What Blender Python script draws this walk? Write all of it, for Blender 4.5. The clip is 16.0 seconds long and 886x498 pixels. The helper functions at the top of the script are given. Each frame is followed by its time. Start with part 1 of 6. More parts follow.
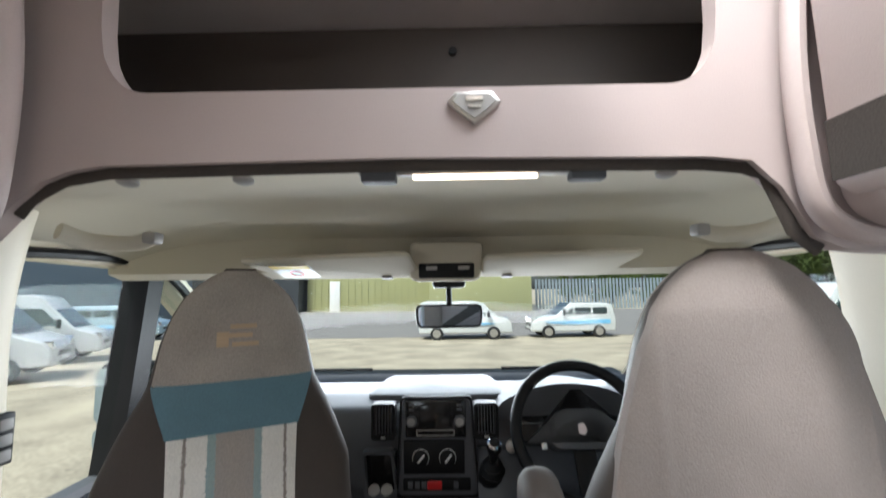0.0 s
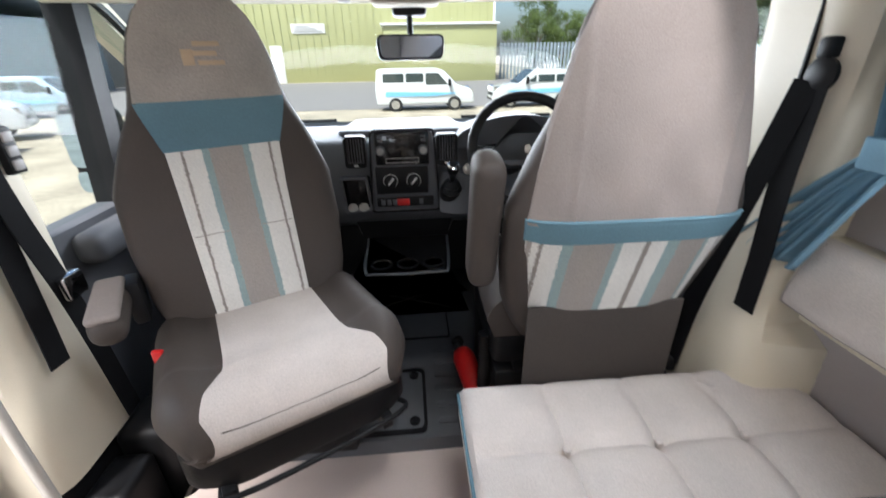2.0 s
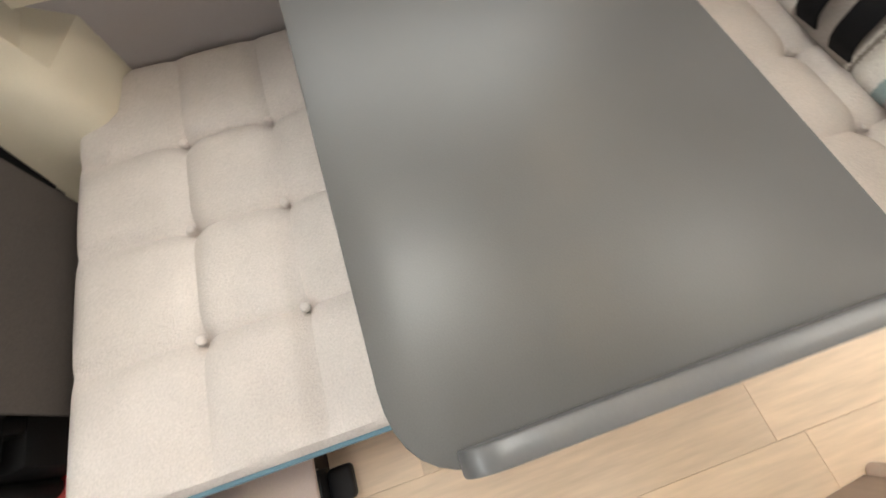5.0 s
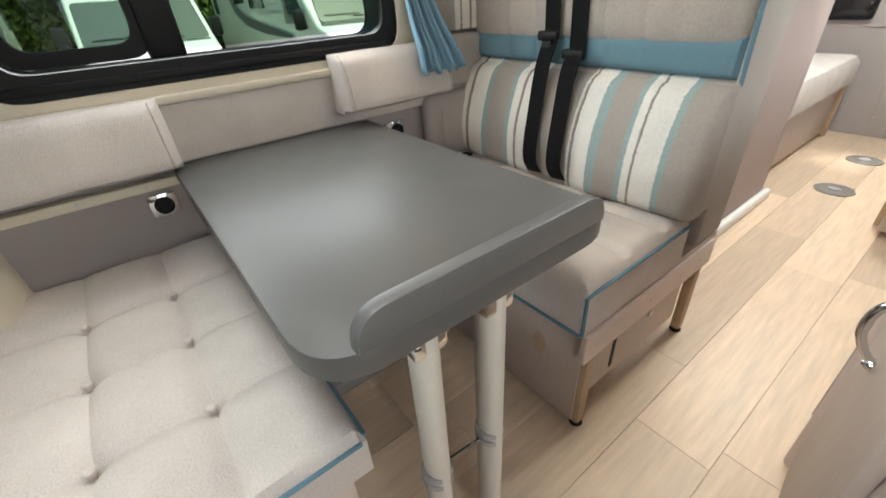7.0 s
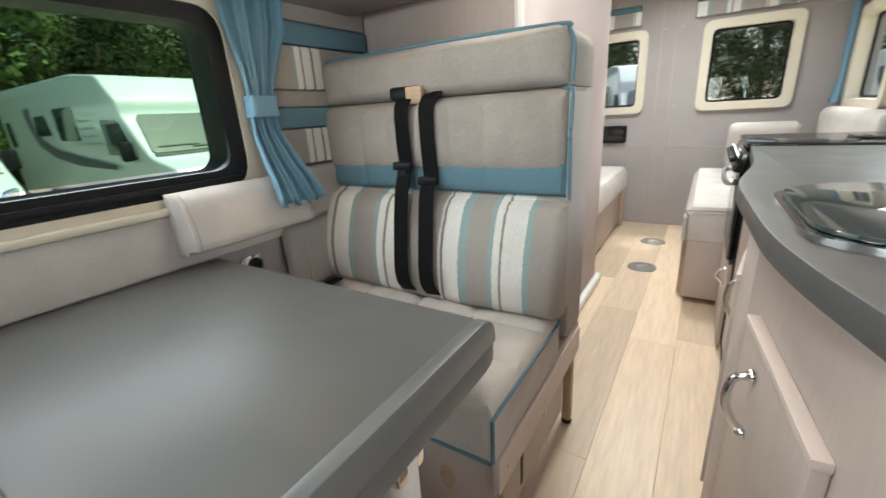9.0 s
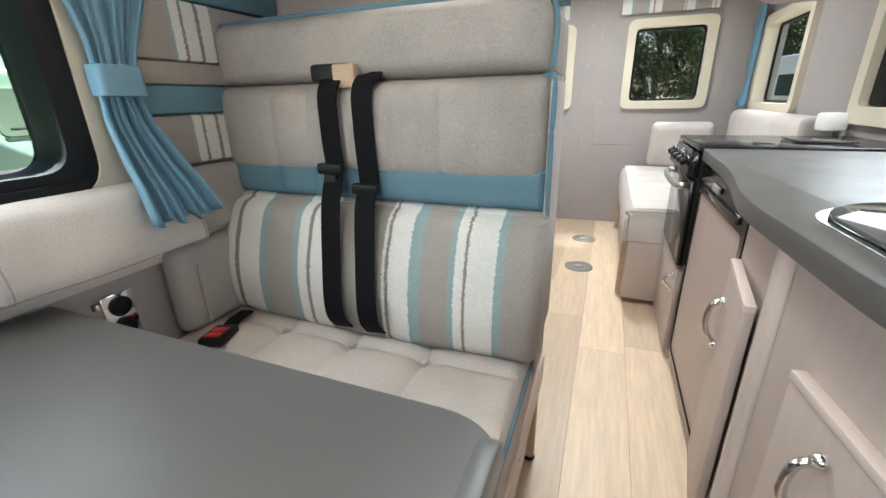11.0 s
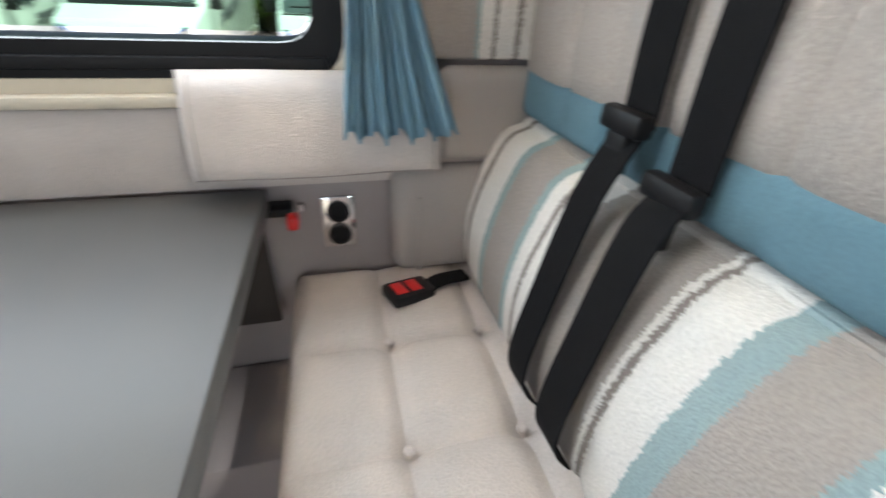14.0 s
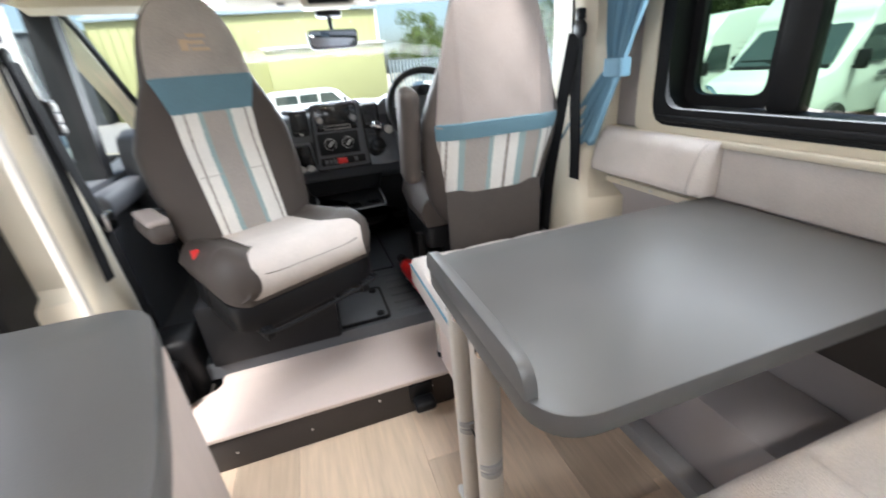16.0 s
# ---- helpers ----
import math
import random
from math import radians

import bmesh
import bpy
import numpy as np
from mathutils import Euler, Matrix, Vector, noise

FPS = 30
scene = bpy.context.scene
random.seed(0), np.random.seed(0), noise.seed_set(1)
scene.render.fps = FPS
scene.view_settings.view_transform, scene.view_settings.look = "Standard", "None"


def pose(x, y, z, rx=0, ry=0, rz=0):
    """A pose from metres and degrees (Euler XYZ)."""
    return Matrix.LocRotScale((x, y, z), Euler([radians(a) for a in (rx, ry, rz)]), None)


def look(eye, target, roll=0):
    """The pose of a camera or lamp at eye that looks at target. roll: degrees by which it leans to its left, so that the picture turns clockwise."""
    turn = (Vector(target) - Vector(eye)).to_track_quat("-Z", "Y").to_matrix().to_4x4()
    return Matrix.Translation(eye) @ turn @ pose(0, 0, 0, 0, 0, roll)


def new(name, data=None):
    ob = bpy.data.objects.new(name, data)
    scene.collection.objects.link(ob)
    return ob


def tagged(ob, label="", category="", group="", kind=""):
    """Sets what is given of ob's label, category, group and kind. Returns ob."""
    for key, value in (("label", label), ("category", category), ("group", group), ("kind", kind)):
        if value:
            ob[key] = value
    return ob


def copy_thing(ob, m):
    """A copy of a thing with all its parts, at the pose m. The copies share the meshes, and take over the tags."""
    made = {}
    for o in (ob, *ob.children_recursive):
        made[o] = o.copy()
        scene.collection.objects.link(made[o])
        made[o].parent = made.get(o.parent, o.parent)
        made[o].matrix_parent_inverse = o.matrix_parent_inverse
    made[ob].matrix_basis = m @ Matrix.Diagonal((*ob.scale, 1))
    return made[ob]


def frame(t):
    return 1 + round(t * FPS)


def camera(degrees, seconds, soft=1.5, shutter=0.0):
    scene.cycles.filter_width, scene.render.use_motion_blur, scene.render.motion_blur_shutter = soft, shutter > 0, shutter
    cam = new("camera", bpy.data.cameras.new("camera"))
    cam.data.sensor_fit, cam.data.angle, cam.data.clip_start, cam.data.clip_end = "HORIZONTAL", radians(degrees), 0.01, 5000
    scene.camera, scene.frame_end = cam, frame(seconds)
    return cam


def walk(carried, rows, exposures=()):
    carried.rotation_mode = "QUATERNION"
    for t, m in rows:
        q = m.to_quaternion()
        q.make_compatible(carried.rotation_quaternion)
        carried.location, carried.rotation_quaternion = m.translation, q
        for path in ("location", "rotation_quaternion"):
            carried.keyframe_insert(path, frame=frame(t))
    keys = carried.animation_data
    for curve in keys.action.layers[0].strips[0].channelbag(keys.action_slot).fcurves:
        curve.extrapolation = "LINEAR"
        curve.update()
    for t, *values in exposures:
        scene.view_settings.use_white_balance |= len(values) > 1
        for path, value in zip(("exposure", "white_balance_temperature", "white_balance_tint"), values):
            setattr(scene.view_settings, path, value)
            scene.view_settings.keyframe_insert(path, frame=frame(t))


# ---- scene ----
cam = camera(94.7, 16.0, shutter=0.4)
PATH = [
    (0, (0.047, 0.773, 1.282), (0.026, 2.763, 1.48), -0.8),
    (0.5, (0.047, 0.769, 1.242), (0.03, 2.767, 1.147), -0.7),
    (1, (0.046, 0.751, 1.215), (0.041, 2.716, 0.844), -0.6),
    (1.5, (0.04, 0.709, 1.198), (0.084, 2.608, 0.572), -0.7),
    (2, (0.032, 0.648, 1.181), (0.168, 2.451, 0.325), -1.1),
    (2.5, (0.035, 0.643, 1.149), (0.391, 2.273, 0.047), -2.4),
    (3, (0.036, 0.748, 1.119), (0.65, 2.089, -0.231), -5.3),
    (3.5, (0.053, 0.792, 1.095), (0.819, 1.769, -0.472), -8.4),
    (4, (0.088, 0.778, 1.087), (0.897, 1.347, -0.651), -11.0),
    (4.5, (0.127, 0.85, 1.065), (0.908, 1.0, -0.77), -10.2),
    (5, (0.088, 0.866, 1.051), (0.864, 0.687, -0.784), -5.8),
    (7.5, (-0.264, 0.985, 0.984), (1.132, -0.15, 0.11), -3.7),
    (8, (-0.262, 0.974, 0.997), (1.09, -0.3, 0.257), -4.0),
    (8.5, (-0.239, 0.955, 1.001), (0.986, -0.478, 0.333), -4.1),
    (9, (-0.179, 0.945, 1.009), (0.855, -0.647, 0.38), -3.5),
    (9.5, (-0.116, 0.933, 1.012), (0.688, -0.794, 0.402), -2.6),
    (12, (0.036, 0.551, 1.0), (0.724, -1.161, 0.229), -1.7),
    (12.5, (0.072, 0.44, 0.975), (0.937, -1.153, 0.131), -1.8),
    (13, (0.149, 0.351, 0.961), (1.168, -1.126, 0.078), -0.6),
    (13.5, (0.208, 0.312, 0.976), (1.46, -0.886, -0.023), 2.4),
    (14, (0.196, 0.288, 0.973), (1.829, -0.161, -0.09), 2.8),
    (14.5, (0.099, 0.292, 0.985), (1.747, 0.647, -0.091), 0.7),
    (15, (0.009, 0.275, 1.014), (1.35, 1.267, -0.089), -1.2),
    (15.5, (-0.093, 0.218, 1.037), (0.796, 1.676, -0.004), -3.0),
    (16, (-0.136, 0.125, 1.066), (0.391, 1.876, 0.257), -5.2),
]
EXPOSURES = [
    (0, 0.03, 6150, 9),
    (1, 0.35, 6150, 10),
    (2, 0.56, 6100, 12),
    (3, 0.74, 6600, 11),
    (4, 0.8, 6600, 9),
    (5, 0.88, 7000, 10),
    (7.5, 0.78, 6500, 5),
    (9.5, 0.68, 6300, 4),
    (12.5, 0.95, 6100, 6),
    (14, 1.1, 6100, 8),
    (14.5, 1.1, 6500, 10),
    (16, 1.08, 6150, 10),
]
walk(cam, [(t, look(eye, target, roll)) for t, eye, target, roll in PATH], EXPOSURES)

# ---- light ----
world = bpy.data.worlds.new("sky")
scene.world = world
world.use_nodes = True
wn = world.node_tree
sky = wn.nodes.new("ShaderNodeTexSky")
sky.sky_type, sky.sun_disc = "NISHITA", False
sky.sun_elevation, sky.sun_rotation = radians(58.6), radians(-145)
sky.air_density, sky.dust_density = 1.0, 4.0
wn.links.new(sky.outputs[0], wn.nodes["Background"].inputs[0])
wn.nodes["Background"].inputs[1].default_value = 0.15
sun = new("sun", bpy.data.lights.new("sun", "SUN"))
sun.data.energy, sun.data.angle, sun.data.color = 4.8, radians(12), (1.0, 0.96, 0.9)
sun.matrix_world = look((-3.5, -5, 10), (0, 0, 0))


def window_light(name, eye, target, w, h, power, color=(0.93, 0.97, 1.0)):
    """Sky light that enters by one opening."""
    la = bpy.data.lights.new(name, "AREA")
    la.shape, la.size, la.size_y, la.energy, la.color = "RECTANGLE", w, h, power, color
    ob = new(name, la)
    ob.matrix_world = look(eye, target)
    return ob


window_light("windscreen_light", (0, 2.36, 1.10), (0, 1.2, 0.90), 1.3, 0.45, 20)
window_light("side_window_light", (0.875, 0.72, 1.08), (0.0, 0.72, 0.9), 0.8, 0.36, 2.6)
window_light("door_light", (-0.95, 0.93, 1.05), (0.3, 0.93, 0.5), 0.48, 1.2, 3.2)
window_light("kitchen_window_light", (-0.885, -0.72, 1.2), (0.3, -0.5, 0.6), 1.1, 0.42, 5.5)
window_light("rooflight_light", (0.29, 0.99, 1.99), (0.29, 0.99, 0), 0.40, 0.40, 7.5, (0.97, 1.0, 1.0))
window_light("middle_rooflight_light", (0.12, -0.62, 1.99), (0.12, -0.62, 0), 0.40, 0.40, 9, (0.97, 1.0, 1.0))
# Unseen fill lamp added above the rear lounge; its rooflight is added too.
window_light("rear_fill_light", (0.1, -2.0, 1.99), (0.1, -2.0, 0), 0.42, 0.42, 20, (0.97, 1.0, 1.0))

# ---- materials ----


def mat(name, color, rough=0.6, metal=0.0, var=0.12, scale=30.0, bump=0.1, fine=250.0, coat=0.0, spec=0.5, warp=None):
    """A surface with colour variation at a coarse and a fine scale and a fine relief."""
    m = bpy.data.materials.new(name)
    m.use_nodes = True
    t = m.node_tree
    n, ln = t.nodes, t.links
    b = n["Principled BSDF"]
    tc = n.new("ShaderNodeTexCoord")
    a, c = n.new("ShaderNodeTexNoise"), n.new("ShaderNodeTexNoise")
    a.inputs["Scale"].default_value, c.inputs["Scale"].default_value = scale * 0.15, fine
    a.inputs["Detail"].default_value, c.inputs["Detail"].default_value = 4, 3
    src = tc.outputs["Object"]
    if warp:
        mp = n.new("ShaderNodeMapping")
        mp.inputs["Scale"].default_value = warp
        ln.new(src, mp.inputs[0])
        src = mp.outputs[0]
    ln.new(src, a.inputs["Vector"]), ln.new(src, c.inputs["Vector"])
    add = n.new("ShaderNodeMath")
    add.operation = "ADD"
    ln.new(a.outputs[0], add.inputs[0]), ln.new(c.outputs[0], add.inputs[1])
    ramp = n.new("ShaderNodeMapRange")
    ramp.inputs[1].default_value, ramp.inputs[2].default_value = 0.6, 1.4
    ramp.inputs[3].default_value, ramp.inputs[4].default_value = 1 - var, 1 + var
    ln.new(add.outputs[0], ramp.inputs[0])
    mul = n.new("ShaderNodeVectorMath")
    mul.operation = "SCALE"
    mul.inputs[0].default_value = color
    ln.new(ramp.outputs[0], mul.inputs["Scale"])
    ln.new(mul.outputs[0], b.inputs["Base Color"])
    rr = n.new("ShaderNodeMapRange")
    rr.inputs[1].default_value, rr.inputs[2].default_value = 0.3, 0.7
    rr.inputs[3].default_value, rr.inputs[4].default_value = rough * 0.88, min(1, rough * 1.12)
    ln.new(a.outputs[0], rr.inputs[0]), ln.new(rr.outputs[0], b.inputs["Roughness"])
    b.inputs["Metallic"].default_value, b.inputs["Coat Weight"].default_value = metal, coat
    b.inputs["Specular IOR Level"].default_value = spec
    if bump:
        bp = n.new("ShaderNodeBump")
        bp.inputs["Strength"].default_value, bp.inputs["Distance"].default_value = bump, 0.002
        ln.new(c.outputs[0], bp.inputs["Height"]), ln.new(bp.outputs[0], b.inputs["Normal"])
    return m


TAUPE_C, WHITE_C, TEAL_C, GREY_C = (0.340, 0.308, 0.283), (0.70, 0.685, 0.65), (0.270, 0.360, 0.372), (0.25, 0.22, 0.20)


def stripes(name, period, axis=0, shift=0.0, rows=None):
    """Woven fabric with ragged stripes across one axis of the object."""
    m = mat(name, (1, 1, 1), 0.9, bump=0.9, fine=330, var=0.2)
    t = m.node_tree
    n, ln = t.nodes, t.links
    tc = next(x for x in n if x.type == "TEX_COORD")
    sep = n.new("ShaderNodeSeparateXYZ")
    ln.new(tc.outputs["Object"], sep.inputs[0])
    nz = n.new("ShaderNodeTexNoise")
    nz.inputs["Scale"].default_value, nz.inputs["Detail"].default_value = 1.0, 3
    thread = n.new("ShaderNodeMapping")
    thread.inputs["Scale"].default_value = (90, 90, 420)
    ln.new(tc.outputs["Object"], thread.inputs[0]), ln.new(thread.outputs[0], nz.inputs["Vector"])
    k = n.new("ShaderNodeMath")
    k.operation = "MULTIPLY_ADD"
    k.inputs[1].default_value, k.inputs[2].default_value = 0.013, shift - 0.0065
    ln.new(nz.outputs[0], k.inputs[0])
    s = n.new("ShaderNodeMath")
    s.operation = "ADD"
    ln.new(sep.outputs[axis], s.inputs[0]), ln.new(k.outputs[0], s.inputs[1])
    d = n.new("ShaderNodeMath")
    d.operation = "DIVIDE"
    d.inputs[1].default_value = period
    ln.new(s.outputs[0], d.inputs[0])
    fr = n.new("ShaderNodeMath")
    fr.operation = "FRACT"
    ln.new(d.outputs[0], fr.inputs[0])
    cr = n.new("ShaderNodeValToRGB")
    cr.color_ramp.interpolation = "CONSTANT"
    el = cr.color_ramp.elements
    for i, (p, c) in enumerate(rows):
        e = el[i] if i < 2 else el.new(p)
        e.position, e.color = p, (*c, 1)
    ln.new(fr.outputs[0], cr.inputs[0])
    mul = next(x for x in n if x.type == "VECT_MATH")
    ln.new(cr.outputs[0], mul.inputs[0])
    return m


fab = mat("taupe_fabric", TAUPE_C, 0.92, var=0.24, scale=60, bump=0.9, fine=300)
fab_cover = mat("taupe_seat_cover", (0.27, 0.232, 0.218), 0.92, var=0.16, scale=60, bump=0.6, fine=420)
fab_pale = mat("pale_fabric", (0.56, 0.51, 0.475), 0.92, var=0.16, scale=60, bump=0.7, fine=340)
fab_side = mat("grey_fabric", (0.40, 0.37, 0.345), 0.95, var=0.08, scale=50, bump=0.5, fine=500)
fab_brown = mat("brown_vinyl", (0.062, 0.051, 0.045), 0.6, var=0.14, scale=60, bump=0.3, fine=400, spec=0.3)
fab_teal = mat("teal_velour", (0.108, 0.200, 0.252), 0.85, var=0.14, scale=90, bump=0.3, fine=300)
fab_blue = mat("blue_curtain", (0.165, 0.300, 0.395), 0.9, var=0.1, scale=80, bump=0.3, fine=500)
felt = mat("grey_felt_lining", (0.37, 0.335, 0.325), 0.97, var=0.07, scale=40, bump=0.5, fine=700)
felt_pink = mat("warm_grey_vinyl", (0.42, 0.35, 0.335), 0.75, var=0.05, scale=30, bump=0.15, fine=500)
liner = mat("cream_headliner", (0.56, 0.52, 0.43), 0.95, var=0.05, scale=30, bump=0.2, fine=700)
cream = mat("cream_plastic", (0.66, 0.60, 0.48), 0.5, var=0.05, scale=30, bump=0.08, fine=500)
black = mat("black_plastic", (0.010, 0.010, 0.011), 0.45, var=0.25, scale=60, bump=0.2, fine=600, spec=0.2)
blackg = mat("black_gloss", (0.012, 0.012, 0.013), 0.12, var=0.2, bump=0.0)
dashm = mat("dashboard_plastic", (0.092, 0.096, 0.106), 0.6, var=0.2, scale=60, bump=0.35, fine=500, spec=0.4)
rubber = mat("black_rubber_floor", (0.0935, 0.0986, 0.1071), 0.6, var=0.2, scale=50, bump=0.3, fine=350)
webbing = mat("black_webbing", (0.006, 0.006, 0.007), 0.8, var=0.25, bump=0.5, fine=900, spec=0.15)
laminate = mat("dark_grey_laminate", (0.092, 0.091, 0.089), 0.42, var=0.10, scale=40, bump=0.06, fine=600, spec=0.42)
lam_edge = mat("grey_laminate_edge", (0.105, 0.105, 0.105), 0.4, var=0.06, bump=0.05)
board = mat("pale_wood_grain_board", (0.47, 0.395, 0.355), 0.45, var=0.07, scale=60, bump=0.06, fine=90, warp=(1, 1, 0.12))
board_edge = mat("pink_beige_edge", (0.62, 0.52, 0.47), 0.5, var=0.05, bump=0.05)
ply = mat("plywood", (0.46, 0.34, 0.23), 0.6, var=0.15, scale=60, bump=0.15, fine=80, warp=(0.15, 1, 1))
white = mat("white_plastic", (0.80, 0.80, 0.78), 0.4, var=0.04, bump=0.05)
greyp = mat("grey_plastic", (0.33, 0.32, 0.31), 0.5, var=0.08, bump=0.1)
legm = mat("pale_grey_leg_paint", (0.56, 0.53, 0.48), 0.4, var=0.05, bump=0.05)
alu = mat("brushed_aluminium", (0.60, 0.59, 0.57), 0.35, 1.0, var=0.06, bump=0.1, fine=300, warp=(1, 1, 0.05))
chrome = mat("chrome", (0.75, 0.75, 0.76), 0.1, 1.0, var=0.05, bump=0.0)
redm = mat("red_plastic", (0.62, 0.02, 0.02), 0.35, var=0.08, bump=0.05)
riser = mat("dark_bronze_vinyl", (0.055, 0.047, 0.042), 0.7, var=0.2, scale=60, bump=0.3, fine=400, spec=0.2)
paint = mat("white_vehicle_paint", (0.60, 0.62, 0.61), 0.22, var=0.04, scale=4, bump=0.0, coat=0.5)
paint_blue = mat("pale_blue_vehicle_graphics", (0.19, 0.48, 0.72), 0.3, var=0.08, bump=0.0)
paint_silver = mat("blue_silver_vehicle_paint", (0.36, 0.48, 0.55), 0.25, 0.3, var=0.06, bump=0.0, coat=0.5)
tyrem = mat("tyre_rubber", (0.02, 0.02, 0.02), 0.8, var=0.2, bump=0.2)
darkglass = mat("dark_vehicle_glass", (0.04, 0.055, 0.055), 0.06, var=0.1, bump=0.0, spec=1.0)
gravel = mat("gravel", (0.36, 0.315, 0.235), 0.95, var=0.5, scale=6, bump=1.0, fine=22)
asphalt = mat("asphalt", (0.20, 0.19, 0.18), 0.9, var=0.15, scale=4, bump=0.4, fine=30)
olive = mat("olive_cladding", (0.36, 0.36, 0.17), 0.6, var=0.06, scale=2, bump=0.0)
greysheet = mat("grey_cladding", (0.25, 0.30, 0.33), 0.6, var=0.08, scale=2, bump=0.0)
bark = mat("bark", (0.10, 0.075, 0.05), 0.9, var=0.3, scale=20, bump=0.6, fine=40)
leafm = mat("leaves", (0.095, 0.135, 0.036), 0.7, var=0.5, scale=8, bump=0.0, fine=6, spec=0.2)
leaf_dark = mat("dark_leaves", (0.054, 0.072, 0.025), 0.7, var=0.5, scale=8, bump=0.0, fine=6, spec=0.2)
stripe_seat = stripes("striped_seat_fabric", 0.24, 0, 0.12, [(0, WHITE_C), (0.09, GREY_C), (0.115, WHITE_C), (0.29, TEAL_C), (0.35, TAUPE_C), (0.64, TEAL_C), (0.70, WHITE_C), (0.85, GREY_C), (0.875, WHITE_C)])
stripe_back = stripes("striped_pocket_fabric", 0.40, 0, 0.2, [(0, TAUPE_C), (0.02, WHITE_C), (0.05, GREY_C), (0.065, WHITE_C), (0.15, TEAL_C), (0.20, TAUPE_C), (0.40, TEAL_C), (0.44, WHITE_C), (0.55, GREY_C), (0.575, WHITE_C), (0.66, TEAL_C), (0.72, TAUPE_C), (0.85, TEAL_C), (0.87, WHITE_C), (0.93, GREY_C), (0.95, WHITE_C)])
stripe_bench = stripes("striped_bench_fabric", 0.82, 0, -0.08, [(0, TAUPE_C), (0.085, TEAL_C), (0.105, WHITE_C), (0.172, GREY_C), (0.183, WHITE_C), (0.204, TEAL_C), (0.221, TAUPE_C), (0.296, TEAL_C), (0.325, WHITE_C), (0.387, GREY_C), (0.396, WHITE_C), (0.406, TAUPE_C), (0.577, WHITE_C), (0.629, GREY_C), (0.643, WHITE_C), (0.673, TEAL_C), (0.695, TAUPE_C), (0.791, TEAL_C), (0.815, WHITE_C), (0.893, GREY_C), (0.908, WHITE_C), (0.941, TEAL_C), (0.963, TAUPE_C)])
stripe_wall = stripes("striped_wall_fabric", 0.6, 1, 0.1, [(0, TAUPE_C), (0.10, WHITE_C), (0.150, GREY_C), (0.165, WHITE_C), (0.215, GREY_C), (0.230, WHITE_C), (0.262, TEAL_C), (0.275, TAUPE_C)])

glass = bpy.data.materials.new("window_glass")
glass.use_nodes = True
gt = glass.node_tree
gt.nodes.clear()
g_out, g_mix, g_tr, g_gl = (gt.nodes.new("ShaderNode" + k) for k in ("OutputMaterial", "MixShader", "BsdfTransparent", "BsdfGlossy"))
g_gl.inputs["Roughness"].default_value = 0.02
g_tr.inputs[0].default_value = (0.93, 0.97, 0.96, 1)
g_mix.inputs[0].default_value = 0.012
gt.links.new(g_tr.outputs[0], g_mix.inputs[1])
gt.links.new(g_gl.outputs[0], g_mix.inputs[2]), gt.links.new(g_mix.outputs[0], g_out.inputs[0])
glass_tint = glass.copy()
glass_tint.name = "tinted_window_glass"
next(x for x in glass_tint.node_tree.nodes if x.type == "MIX_SHADER").inputs[0].default_value = 0.004
next(x for x in glass_tint.node_tree.nodes if x.type == "BSDF_TRANSPARENT").inputs[0].default_value = (0.65, 0.79, 0.68, 1)


def glow(name, color, strength):
    m = bpy.data.materials.new(name)
    m.use_nodes = True
    b = m.node_tree.nodes["Principled BSDF"]
    b.inputs["Emission Color"].default_value, b.inputs["Emission Strength"].default_value = (*color, 1), strength
    b.inputs["Base Color"].default_value = (*color, 1)
    return m


lampm = glow("led_strip_glow", (1.0, 0.80, 0.60), 5.5)
spotm = glow("ceiling_lamp_glow", (1.0, 0.76, 0.50), 110)
lockerm = glow("locker_lamp_glow", (1.0, 0.76, 0.50), 45)

wood = mat("pale_oak_plank", (0.66, 0.51, 0.37), 0.42, var=0.16, scale=50, bump=0.12, fine=26, warp=(3.0, 0.28, 1))
wt = wood.node_tree
oi = wt.nodes.new("ShaderNodeObjectInfo")
orr = wt.nodes.new("ShaderNodeMapRange")
orr.inputs[3].default_value, orr.inputs[4].default_value = 0.80, 1.18
wmul = wt.nodes.new("ShaderNodeVectorMath")
wmul.operation = "SCALE"
old = next(x for x in wt.nodes if x.type == "VECT_MATH" and x != wmul)
wt.links.new(oi.outputs["Random"], orr.inputs[0]), wt.links.new(orr.outputs[0], wmul.inputs["Scale"])
wt.links.new(old.outputs[0], wmul.inputs[0]), wt.links.new(wmul.outputs[0], wt.nodes["Principled BSDF"].inputs["Base Color"])

# ---- mesh helpers ----


BASE = {}


def part(name, bm, material, parent=None, label="", smooth=True):
    """One mesh object, under a thing or part where one is given."""
    me = bpy.data.meshes.new(name)
    bmesh.ops.recalc_face_normals(bm, faces=bm.faces)
    flats = any(f.smooth for f in bm.faces)
    bm.to_mesh(me)
    bm.free()
    me.materials.append(material)
    if smooth:
        if not flats:
            me.polygons.foreach_set("use_smooth", [True] * len(me.polygons))
        me.set_sharp_from_angle(angle=radians(38))
    ob = new(name, me)
    if parent:
        ob.parent = parent
        ob.matrix_parent_inverse = Matrix.Translation(-Vector(BASE.get(parent.name, (0, 0, 0))))
    if label:
        ob["label"] = label
    return ob


def thing(name, label, category, base=(0, 0, 0), group="", m=None):
    """An Empty at the base of a thing; its parts are built in world places, or about the pose m."""
    ob = new(name)
    if m:
        ob.matrix_basis = m
    else:
        ob.location = base
        BASE[ob.name] = base
    return tagged(ob, label, category, group)


def structure(name, bm, material, label, category="wall"):
    return tagged(part(name, bm, material, smooth=False), label, category, kind="structure")


